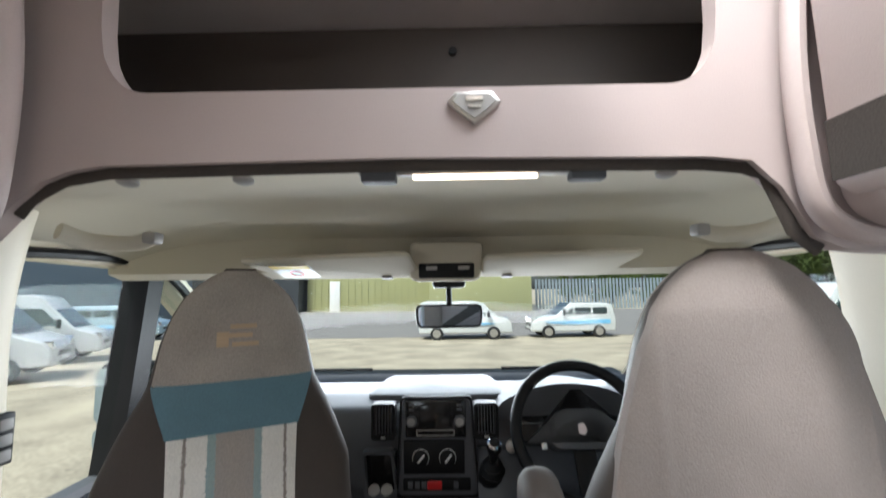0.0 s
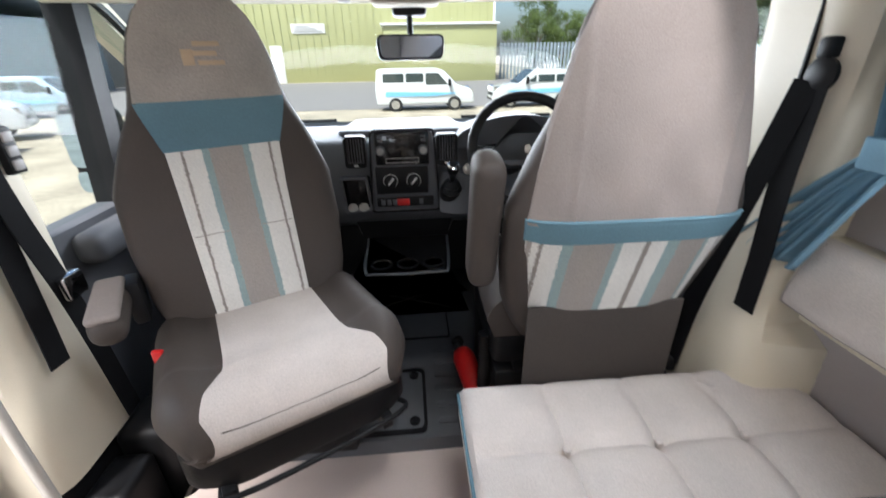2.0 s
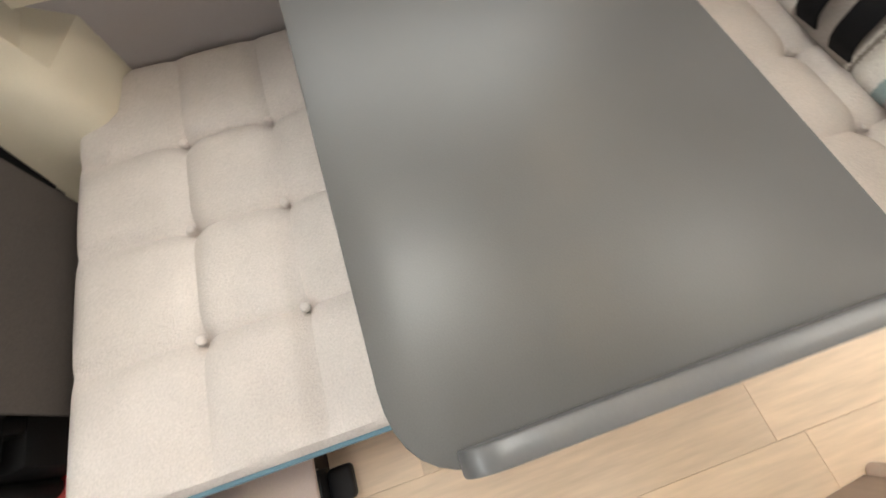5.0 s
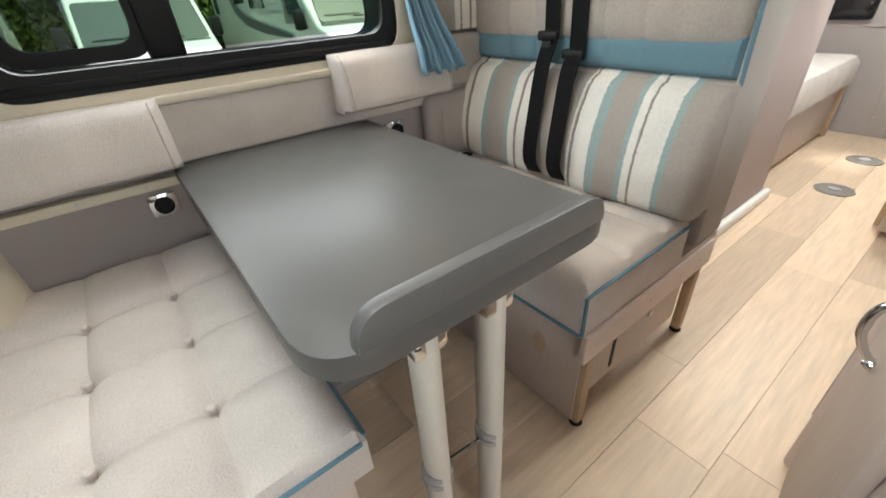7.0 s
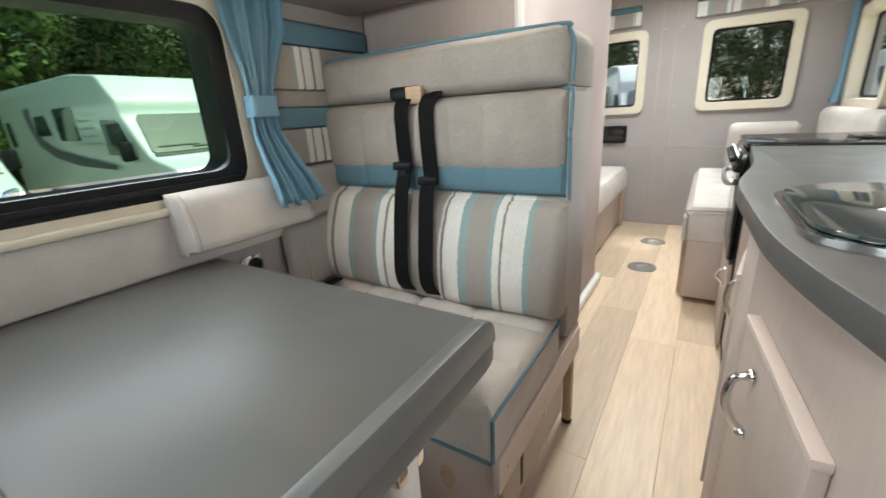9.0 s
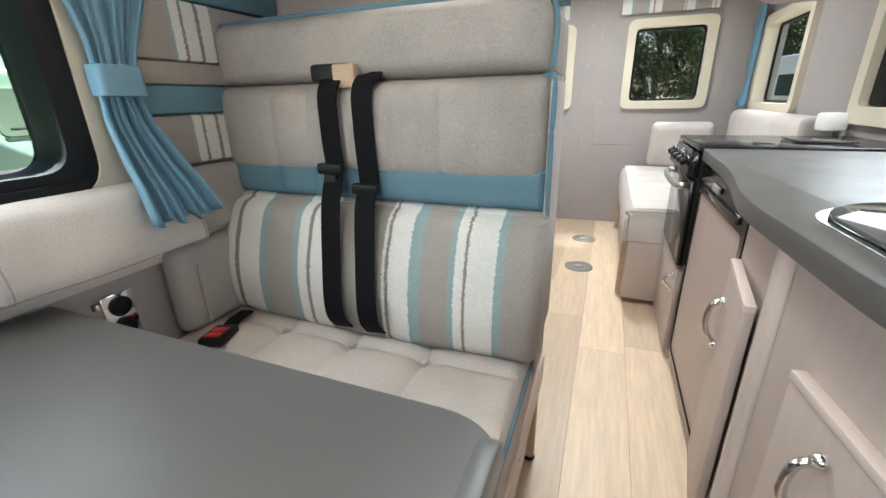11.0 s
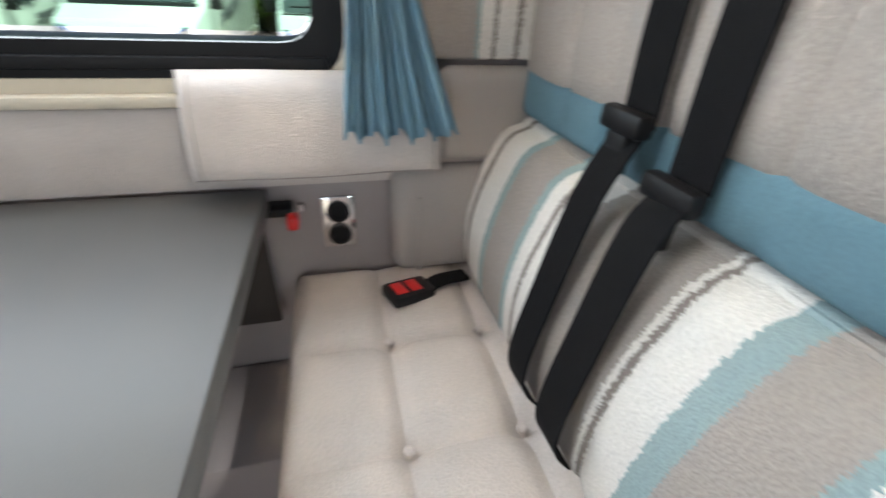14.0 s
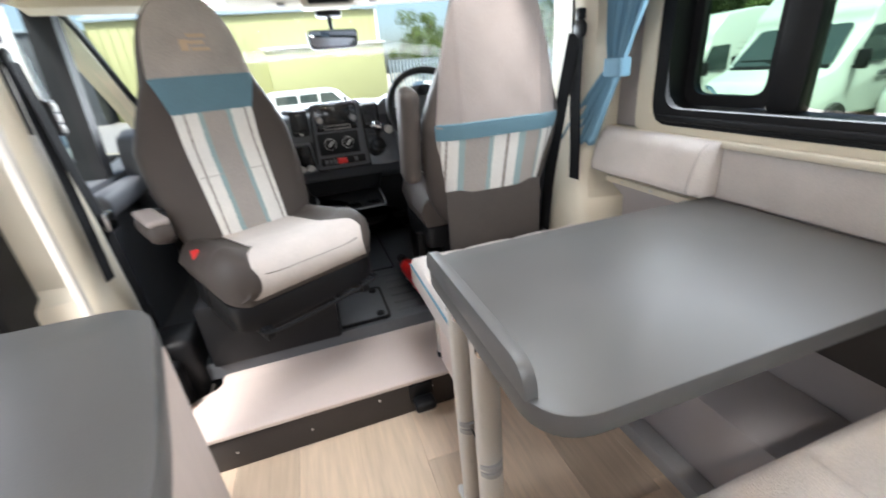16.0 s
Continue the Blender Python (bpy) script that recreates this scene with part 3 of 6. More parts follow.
badge = [(0.050, 1.507), (0.057, 1.499), (0.082, 1.479), (0.107, 1.499), (0.114, 1.507), (0.105, 1.519), (0.059, 1.519)]
bd = part("badge", prism(badge, 1.243, 1.25, 1, 0.002), alu, th, "silver shield badge")
part("badge_face", prism([(0.082 + (x - 0.082) * 0.80, 1.503 + (z - 1.503) * 0.76) for x, z in badge], 1.2405, 1.2435, 1), greyp, bd, "dark grey badge field")
for k in range(2):
    part("mark", rbox(0.074 - 0.002 * k, 0.090 + 0.002 * k, 1.238, 1.2405, 1.497 + 0.009 * k, 1.500 + 0.011 * k, 0.0), alu, bd)

th = thing("light_bar", "slim LED light bar under the shelf, switched on", "lamp", (0.09, 1.295, 1.42))
part("bar", rbox(-0.066, 0.239, 1.283, 1.297, 1.429, 1.436, 0.002), greyp, th)
part("diffuser", rbox(0.004, 0.164, 1.281, 1.287, 1.4225, 1.4285, 0.002), lampm, th, "lit warm white diffuser")
for x in (-0.062, 0.205):
    part("clip", rbox(x, x + 0.045, 1.277, 1.299, 1.419, 1.442, 0.003), dashm, th, "dark end clip")
for x in (-0.405, -0.24, 0.355, 0.50):
    th = thing("plug", "round grey plug in the headliner edge", "plug", (x, 1.31, 1.44), "headliner plugs")
    part("cap", lathe([(0.014, -0.002), (0.014, 0.003), (0.009, 0.006)], Matrix.Translation((x, 1.335, 1.441)) @ pose(0, 0, 0, 170), 16), greyp, th)

# overhead lockers: on the driver's side and over the side door
for s in (1, -1):
    th = thing("overhead_locker", "rounded warm grey overhead locker with a dark panel", "locker", (s * 0.75, 0.5, 1.33), "overhead lockers")
    prof = rounded([(s * 0.90, 1.33), (s * 0.54, 1.33), (s * 0.475, 1.36), (s * 0.465, 1.62), (s * 0.50, 1.895), (s * 0.90, 1.895)], 0.03, 5)
    lo, hi = (-0.20, 1.215) if s > 0 else (-1.4, 1.20)
    part("body", prism(prof, lo, hi, 1, 0.006), felt_pink, th)
    part("door", prism(rounded([(s * 0.475, 1.372), (s * 0.452, 1.385), (s * 0.446, 1.62), (s * 0.47, 1.86), (s * 0.49, 1.86), (s * 0.466, 1.62), (s * 0.47, 1.40), (s * 0.48, 1.39)], 0.006, 3), lo + 0.03, hi - 0.02, 1, 0.003), felt_pink, th)
    part("dark_panel", prism([(s * 0.4535, 1.389), (s * 0.4515, 1.453), (s * 0.4465, 1.453), (s * 0.4485, 1.389)], lo + 0.05, hi - 0.022, 1), riser, th, "dark grey inlay")
    part("end_moulding", sweep(smooth_path([(s * 0.56, hi + 0.005, 1.335), (s * 0.50, hi + 0.006, 1.338), (s * 0.462, hi + 0.008, 1.365), (s * 0.450, hi + 0.008, 1.43), (s * 0.449, hi + 0.008, 1.55), (s * 0.468, hi + 0.008, 1.72), (s * 0.49, hi + 0.008, 1.88)]), 0.012, 0.014, (0, 1, 0), 10), felt_pink, th)

# ---- seats and cushions ----


def quilt(x0, xmax, y0, y1, z0, z1, sx, sy, r=0.03, nx=72, ny=48, groove=0.010):
    """A quilted cushion block; xmax(y) is its far edge, sx and sy the seams."""
    def top(u, v):
        y = y0 + v * (y1 - y0)
        x = x0 + u * (xmax(y) - x0)
        du, dv = min(x - x0, xmax(y) - x), min(y - y0, y1 - y)
        edge = min(du, dv)
        z = z1 - (r - math.sqrt(max(0, r * r - max(0, r - edge) ** 2)))
        gx = min(abs(x - s) for s in sx)
        gy = min(abs(y - s) for s in sy)
        fade = min(1, edge / 0.03)
        z -= fade * groove * (math.exp(-(gx / 0.011) ** 2) + math.exp(-(gy / 0.011) ** 2))
        z -= fade * 0.012 * math.exp(-(gx * gx + gy * gy) / 0.0007)
        z += 0.006 * fade * (1 - math.exp(-(min(gx, gy) / 0.04) ** 2)) + 0.0012 * noise.noise((x * 14, y * 14, z1))
        return (x, y, z)

    def bottom(u, v):
        y = y0 + v * (y1 - y0)
        return (x0 + u * (xmax(y) - x0), y, z0)

    return grid(top, nx, ny, bottom)


def buttons(parent, pts, material):
    for x, y, z in pts:
        part("button", lathe([(0.0, 0.003), (0.005, 0.003), (0.0075, 0.001), (0.008, -0.002), (0.006, -0.008)], Matrix.Translation((x, y, z)), 12), material, parent)


FZ = 0.487
th = thing("front_cushion", "pale quilted bench cushion with teal piping behind the driver's seat", "cushion", (0.5, 1.1, 0.39))


def front_edge(y):
    return lerp_table([(0, 0.898), (1.265, 0.898), (1.295, 0.87), (1.32, 0.80), (1.34, 0.765), (1.37, 0.755)], y)


part("pad", quilt(0.116, front_edge, 0.872, 1.366, 0.395, FZ, (0.31, 0.498, 0.68), (1.03, 1.183), 0.022), fab_pale, th)
part("piping", sweep([(0.115, y, FZ - 0.022) for y in np.arange(0.88, 1.366, 0.03)], 0.004, n=6), fab_teal, th, "teal piping")
part("rear_piping", sweep([(x, 0.871, FZ - 0.022) for x in np.arange(0.125, 0.89, 0.05)], 0.004, n=6), fab_teal, th, "teal piping")
buttons(th, [(x, y, FZ - 0.010) for x in (0.31, 0.498, 0.68) for y in (1.03, 1.183)], fab_pale)
th = thing("front_bench", "pale board bench base with steel leg on the step", "bench", (0.5, 1.1, 0))
part("deck", rbox(0.135, 0.895, 0.88, 1.335, 0.372, 0.393, 0.004), board, th)
part("side_board", rbox(0.137, 0.157, 0.90, 1.16, 0.20, 0.371, 0.004), board_edge, th)
part("box", rbox(0.46, 0.895, 0.90, 1.33, 0.0, 0.371, 0.004), board, th)
leg = part("leg", sweep([(0.165, 1.255, 0.155), (0.165, 1.255, 0.372)], 0.013, n=12, up=(0, 1, 0)), alu, th, "steel leg")
part("foot", lathe([(0.016, 0.142), (0.016, 0.158), (0.013, 0.162)], Matrix.Translation((0.165, 1.255, 0)), 12), black, leg)

BZ = 0.497
th = thing("bench_cushion", "beige quilted bench seat cushion with blue piping", "cushion", (0.5, 0.2, 0.36))
part("pad", quilt(0.095, lambda y: 0.898, -0.02, 0.395, 0.362, BZ, (0.305, 0.49, 0.68), (0.085, 0.238), 0.03), fab_pale, th)
part("piping", sweep([(0.094, y, BZ - 0.028) for y in np.arange(-0.02, 0.39, 0.03)] + [(0.094, 0.394, z) for z in (BZ - 0.03, 0.43, 0.37)] + [(x, 0.396, 0.366) for x in np.arange(0.10, 0.89, 0.06)], 0.0045, n=6), fab_teal, th, "blue piping")
buttons(th, [(x, y, BZ - 0.010) for x in (0.305, 0.49, 0.68) for y in (0.085, 0.238)], fab_pale)

th = thing("storage_bench", "pale board bench box with hinged flap and turned legs", "bench", (0.5, 0.1, 0))
part("deck", rbox(0.10, 0.90, -0.255, 0.375, 0.340, 0.361, 0.003), board, th)
part("front_panel", rbox(0.115, 0.90, 0.325, 0.345, 0.02, 0.339, 0.003), board, th)
fl = part("flap", rbox(0.092, 0.108, -0.24, 0.37, 0.262, 0.345, 0.003), board_edge, th)
fl2 = part("lower_flap", rbox(0.110, 0.124, -0.13, 0.29, 0.10, 0.261, 0.003), board, th)
part("slot", rbox(0.108, 0.1105, 0.20, 0.215, 0.13, 0.24, 0.002), black, fl2)
part("catch", lathe([(0.011, 0), (0.011, 0.004), (0.005, 0.006)], Matrix.Translation((0.110, 0.04, 0.215)) @ pose(0, 0, 0, 0, -90), 12), alu, fl2)
for y in (0.325, -0.202):
    lg = part("leg", rbox(0.098, 0.126, y - 0.016, y + 0.016, 0.014, 0.261, 0.006), ply, th)
    part("foot", lathe([(0.016, 0.0), (0.018, 0.004), (0.013, 0.016)], Matrix.Translation((0.112, y, 0)), 12), black, lg)
part("stain", lathe([(0.03, 0), (0.026, 0.0006)], Matrix.Translation((0.235, 0.346, 0.215)) @ pose(0, 0, 0, -90, 0, 0) @ Matrix.Diagonal((0.7, 1.1, 1, 1)), 18), ply, th, "brown sticker mark")
for y in (-0.16, 0.10, 0.33):
    part("screw", lathe([(0.004, 0), (0.004, 0.002)], Matrix.Translation((0.092, y, 0.305)) @ pose(0, 0, 0, 0, -90), 8), alu, fl)


def back_pad(x0, x1, z0, z1, yf, yb, bulge, seams=(), r=0.03, rc=0.0):
    """An upright padded panel whose front bulges; seams are vertical grooves, rc rounds the top corners."""
    def inset(z):
        return rc - math.sqrt(max(0, rc * rc - max(0, z - z1 + rc) ** 2)) if rc else 0.0

    def front(u, v):
        z = z0 + v * (z1 - z0)
        c = inset(z)
        x = x0 + c + u * (x1 - x0 - 2 * c)
        e = min(min(x - x0 - c, x1 - c - x), min(z - z0, z1 - z))
        y = yf - (r - math.sqrt(max(0, r * r - max(0, r - e) ** 2)))
        y += bulge * (1 - (2 * v - 1) ** 4) * (1 - (2 * u - 1) ** 8)
        for s in seams:
            y -= 0.008 * math.exp(-((x - s) / 0.008) ** 2) * min(1, e / 0.02 + 0.2)
        return (x, y + 0.003 * noise.noise((x * 6, z * 6, 2.0)), z)

    return grid(front, 64, 26, lambda u, v: (x0 + inset(z0 + v * (z1 - z0)) + u * (x1 - x0 - 2 * inset(z0 + v * (z1 - z0))), yb, z0 + v * (z1 - z0)))


th = thing("bench_back_cushion", "taupe bench backrest with teal band, piping and striped lower part", "backrest", (0.5, -0.05, 0.5))
part("upper_pad", back_pad(0.09, 0.893, 0.845, 1.050, -0.032, -0.17, 0.022, (0.30, 0.40, 0.53, 0.62, 0.72)), fab, th)
part("band", back_pad(0.092, 0.893, 0.800, 0.880, -0.028, -0.15, 0.014, (0.30, 0.40, 0.53, 0.62, 0.72), 0.012), fab_teal, th, "teal velour band")
part("striped_strip", back_pad(0.092, 0.893, 0.70, 0.801, -0.030, -0.15, 0.01, (), 0.01), stripe_bench, th, "striped fabric")
part("side_panel", rbox(0.086, 0.096, -0.20, -0.035, 0.50, 1.04, 0.004), fab_side, th)
part("piping", sweep(smooth_path([(0.088, -0.040, 0.79), (0.088, -0.030, 0.94), (0.09, -0.040, 1.04), (0.11, -0.048, 1.047)]), 0.005, n=6), fab_teal, th, "teal piping")
part("core", rbox(0.10, 0.89, -0.262, -0.12, 0.362, 1.04, 0.01), fab_side, th)
th = thing("headrest_roll", "taupe padded headrest roll with blue piping on the bench back", "headrest", (0.5, -0.1, 1.06))
part("pad", back_pad(0.092, 0.893, 1.052, 1.186, -0.045, -0.235, 0.012, (), 0.03, 0.05), fab, th)
part("piping", sweep(smooth_path([(0.095, -0.053, 1.06), (0.094, -0.058, 1.135), (0.108, -0.062, 1.170), (0.142, -0.064, 1.184), (0.5, -0.065, 1.187), (0.845, -0.064, 1.184), (0.878, -0.062, 1.170), (0.892, -0.058, 1.135), (0.892, -0.053, 1.06)]), 0.005, n=6), fab_teal, th, "blue piping")
part("slot", rbox(0.500, 0.600, -0.09, -0.022, 1.050, 1.086, 0.008), black, th, "dark belt slot")
part("tag", rbox(0.487, 0.540, -0.045, -0.018, 1.038, 1.084, 0.004), ply, th, "beige foam tab")

th = thing("lumbar_cushion", "loose striped cushion of white, teal and taupe on the bench", "cushion", (0.5, 0.05, 0.5))


def lumbar(u, v):
    z = 0.502 + v * 0.290
    x = 0.085 + u * 0.79
    e = min(min(u, 1 - u) * 0.785, min(v, 1 - v) * 0.305)
    rd = 0.035 - math.sqrt(max(0, 0.035 ** 2 - max(0, 0.035 - e) ** 2))
    y = 0.062 - 0.055 * v + 0.030 * math.sin(math.pi * v) - rd
    y -= 0.006 * math.exp(-((x - 0.40) / 0.01) ** 2)
    return (x + 0.012 * math.sin(v * 3) * (u - 0.5), y + 0.004 * noise.noise((x * 7, z * 7, 5.0)), z - 0.012 * (1 - v) * math.sin(math.pi * u))


part("cover", grid(lumbar, 80, 30, lambda u, v: (0.085 + u * 0.79, -0.03, 0.498 + v * 0.290)), stripe_bench, th)
part("seam", sweep([lumbar(u, 1.0) for u in np.arange(0, 1.01, 0.05)], 0.004, n=6), stripe_bench, th)

# lap belts over the backrest
for xt, xb, k in ((0.547, 0.530, 0), (0.464, 0.445, 1)):
    th = thing("seat_belt", "black webbing lap belt hanging over the bench back", "seat belt", (xb, 0.1, 0.5), "bench belts")
    pts = smooth_path([(0.545 - 0.01 * k, -0.14, 1.048), (xt - 0.004, -0.055, 1.064), (xt - 0.002, -0.004, 1.036), (xt, 0.0, 0.96), (xt - 0.004, 0.0, 0.87 - 0.03 * k)], 6)
    up_ = part("upper_strap", sweep(pts, 0.0235, 0.0014, (0, 1, 0.3), square=True), webbing, th)
    pts = smooth_path([(xt - 0.004, 0.004, 0.87 - 0.03 * k), (xb + 0.006, 0.042, 0.80), (xb - 0.004, 0.076, 0.68), (xb - 0.010, 0.094, 0.60), (xb - 0.013, 0.092, 0.555), (xb - 0.015, 0.070, 0.522)], 6)
    part("lower_strap", sweep(pts, 0.0235, 0.0014, (0, 1, 0.3), square=True), webbing, th)
    bk = part("buckle", rbox(xt - 0.034, xt + 0.030, 0.003, 0.023, 0.862 - 0.040 * k, 0.886 - 0.040 * k, 0.006, 2), black, th)
    part("tongue", rbox(xt - 0.016, xt + 0.016, 0.007, 0.020, 0.822 - 0.040 * k, 0.863 - 0.040 * k, 0.004), black, bk)
th = thing("belt_buckle", "black belt buckle with red release buttons on the bench seat", "buckle", (0.778, 0.18, 0.5))
mb = Matrix.Translation((0.775, 0.19, 0.512)) @ pose(0, 0, 0, 8, 0, 22)
part("body", rbox(-0.027, 0.027, -0.045, 0.042, -0.012, 0.012, 0.007, m=mb), black, th)
for y in (0.02, -0.01):
    part("release_button", rbox(-0.017, 0.017, y - 0.01, y + 0.012, 0.010, 0.0135, 0.002, m=mb), redm, th, "red release button")
part("strap", sweep(smooth_path([(0.79, 0.15, 0.508), (0.80, 0.12, 0.512), (0.812, 0.07, 0.508)]), 0.016, 0.003, (0, 0, 1), square=True), webbing, th)


# side pads on the wall
def bolster(y0, y1, z0, z1, x0, x1, label):
    t = thing("side_bolster", label, "bolster", (x0, (y0 + y1) / 2, z0), "wall bolsters")

    def f(u, v):
        y, z = y0 + u * (y1 - y0), z0 + v * (z1 - z0)
        e = min(min(u, 1 - u) * (y1 - y0), min(v, 1 - v) * (z1 - z0))
        rd = 0.03 - math.sqrt(max(0, 0.03 ** 2 - max(0, 0.03 - e) ** 2))
        return (x0 + rd + 0.045 * v * v - 0.004 * math.sin(math.pi * u), y, z + 0.003 * noise.noise((y * 8, z * 5, 1)))

    part("cover", grid(f, 30, 14, lambda u, v: (x1, y0 + u * (y1 - y0), z0 + v * (z1 - z0))), fab_pale, t)
    for y in (y0 + 0.02, y1 - 0.02):
        part("end_seam", sweep([(f((y - y0) / (y1 - y0), v)[0] - 0.0005, y, f((y - y0) / (y1 - y0), v)[2]) for v in np.linspace(0.03, 0.97, 14)], 0.0011, n=6), fab, t)
    part("base_seam", sweep([(f(u, 0.06)[0] - 0.0005, *f(u, 0.06)[1:]) for u in np.linspace(0.03, 0.97, 14)], 0.0011, n=6), fab, t)
    return t


bolster(0.905, 1.335, 0.692, 0.835, 0.788, 0.876, "pale grey padded bolster under the front of the window")
bolster(0.125, 0.498, 0.722, 0.868, 0.795, 0.876, "pale grey padded bolster beside the bench")
th = thing("corner_bolster", "grey upholstered corner pad beside the bench seat", "bolster", (0.87, 0.09, 0.5))
part("cover", rbox(0.845, 0.904, -0.02, 0.205, 0.50, 0.715, 0.03, 4), fab_side, th)
part("seam", sweep([(0.829, 0.16, z) for z in np.arange(0.52, 0.69, 0.03)], 0.003, n=6), fab_side, th)
th = thing("wall_pad", "striped and teal padded wall panel between window and bench", "wall panel", (0.89, 0.05, 0.85))
part("lower", rbox(0.872, 0.904, -0.26, 0.205, 0.884, 0.991, 0.008), stripe_wall, th)
part("band", rbox(0.866, 0.904, -0.26, 0.205, 0.993, 1.051, 0.008), fab_teal, th, "teal band")
part("middle", rbox(0.872, 0.904, -0.26, 0.205, 1.053, 1.099, 0.006), fab, th)
part("upper", rbox(0.872, 0.904, -0.26, 0.205, 1.101, 1.222, 0.008), stripe_wall, th)
part("top_band", rbox(0.866, 0.904, -0.26, 0.205, 1.224, 1.285, 0.008), fab_teal, th, "teal band")
part("top", rbox(0.872, 0.904, -0.26, 0.205, 1.287, 1.42, 0.008), fab, th)
th = thing("wall_cushion", "grey padded wall cushion below the striped panel", "wall panel", (0.88, 0.03, 0.72))
part("cover", rbox(0.852, 0.904, -0.14, 0.122, 0.722, 0.876, 0.022, 4), fab_side, th)


def socket(y, z, n, label):
    t = thing("wall_socket", label, "socket", (0.9, y, z))
    hgt = 0.028 if n == 1 else 0.052
    part("plate", rbox(0.895, 0.9045, y - 0.03, y + 0.03, z - hgt, z + hgt, 0.003), chrome, t, "chrome plate")
    for k in range(n):
        zz = z + (0 if n == 1 else (0.024 - 0.048 * k))
        part("outlet", lathe([(0.021, 0), (0.021, 0.006), (0.017, 0.008), (0.016, 0.003), (0.0, 0.003)], Matrix.Translation((0.895, y, zz)) @ pose(0, 0, 0, 0, -90), 20), black, t, "black round outlet")


socket(0.972, 0.594, 1, "single black outlet in a chrome plate on the wall")
socket(0.30, 0.60, 2, "double black outlet in a chrome plate on the wall")
th = thing("table_clamp", "black table clamp with red lever on the wall rail", "clamp", (0.88, 0.40, 0.64))
part("arm", rbox(0.86, 0.90, 0.375, 0.42, 0.634, 0.652, 0.006), black, th)
part("lever", rbox(0.835, 0.865, 0.365, 0.385, 0.62, 0.645, 0.006), redm, th, "dark red lever")
part("bolt", lathe([(0.007, 0), (0.007, 0.012)], Matrix.Translation((0.852, 0.36, 0.652)), 10), chrome, th)

# ---- table ----
TZ = 0.685
th = thing("table", "dark grey laminate dinette table with lip, on two tubular legs", "table", (0.5, 0.67, 0))
out = rounded([(0.052, 0.926), (0.052, 0.412), (0.872, 0.412), (0.872, 0.926)], [0.085, 0.085, 0, 0], 8)
part("tabletop", prism(out, TZ - 0.036, TZ, 2, 0.003), laminate, th)
lipo = rounded([(0.462, TZ + 0.0005), (0.462, TZ + 0.047), (0.876, TZ + 0.047), (0.876, TZ + 0.0005)], [0, 0.044, 0.044, 0], 8)
part("lip", prism(lipo, 0.051, 0.071, 0, 0.002), lam_edge, th, "raised grey edge lip")
for y in (0.665, 0.782):
    lg = part("leg", sweep([(0.085, y, 0.02), (0.085, y, 0.648)], 0.027, 0.019, (0, 1, 0), 18), legm, th, "pale tubular leg")
    part("hinge", rbox(0.062, 0.108, y - 0.026, y + 0.026, 0.612, 0.648, 0.006), chrome, lg)
    for z in (0.33, 0.31):
        part("collar", lathe([(0.026, 0), (0.026, 0.012)], Matrix.Translation((0.085, y, z)), 16), greyp, lg)
part("foot_bar", rbox(0.065, 0.105, 0.62, 0.86, 0.0, 0.022, 0.006), white, th, "white foot bar")
part("brace", sweep([(0.085, 0.665, 0.315), (0.085, 0.782, 0.335)], 0.004, n=6), chrome, th)
th = thing("stowed_panel", "dark grey stowed panel under the table", "panel", (0.88, 0.66, 0.40))
part("sheet", rbox(0.868, 0.880, 0.43, 0.86, 0.40, 0.633, 0.003), riser, th)
part("fastener", lathe([(0.006, 0), (0.006, 0.004)], Matrix.Translation((0.868, 0.45, 0.57)) @ pose(0, 0, 0, 0, -90), 10), white, th)
th = thing("storage_box", "grey wheel box along the wall under the table", "box", (0.78, 0.65, 0))
part("cover", rbox(0.66, 0.904, 0.36, 0.895, 0.0, 0.26, 0.01), felt, th)
part("edge", rbox(0.60, 0.659, 0.36, 0.895, 0.0, 0.05, 0.008), greyp, th)

# ---- step up to the cab ----
th = thing("cab_step", "pale board step with dark front up to the cab", "step", (-0.2, 1.33, 0))
st = rounded([(-0.67, 1.172), (0.45, 1.172), (0.45, 1.478), (-0.575, 1.478), (-0.575, 1.41), (-0.67, 1.365)], [0.05, 0.0, 0.0, 0.02, 0.03, 0.04], 5)
part("tread", prism(st, 0.125, 0.141, 2, 0.003), board_edge, th, "pale pinkish board")
part("riser", rbox(-0.62, 0.45, 1.182, 1.197, 0.0, 0.124, 0.003), riser, th, "dark riser")
part("side", rbox(-0.62, -0.605, 1.198, 1.47, 0.0, 0.124, 0.003), riser, th)
for x in (-0.52, -0.30, -0.08, 0.10):
    part("screw", lathe([(0.004, 0), (0.004, 0.002)], Matrix.Translation((x, 1.182, 0.06 + 0.03 * (x > -0.2))) @ pose(0, 0, 0, 90), 8), alu, th)
# Flat black tray over the planks stands in for the recessed step well.
th = thing("entry_step", "flat black tray in place of the recessed entry step beside the cab step", "step", (-0.76, 1.05, 0))
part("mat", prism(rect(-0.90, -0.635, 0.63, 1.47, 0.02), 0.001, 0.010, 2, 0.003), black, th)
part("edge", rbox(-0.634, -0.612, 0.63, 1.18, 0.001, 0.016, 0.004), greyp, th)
part("side_cover", rbox(-0.762, -0.62, 1.44, 1.60, 0.012, 0.33, 0.03, 3), black, th)
part("inner_cover", rbox(-0.762, -0.66, 1.30, 1.438, 0.012, 0.28, 0.02, 3), black, th)
th = thing("grab_rail", "bent white grab tube beside the side door", "handle", (-0.80, 1.25, 0.2))
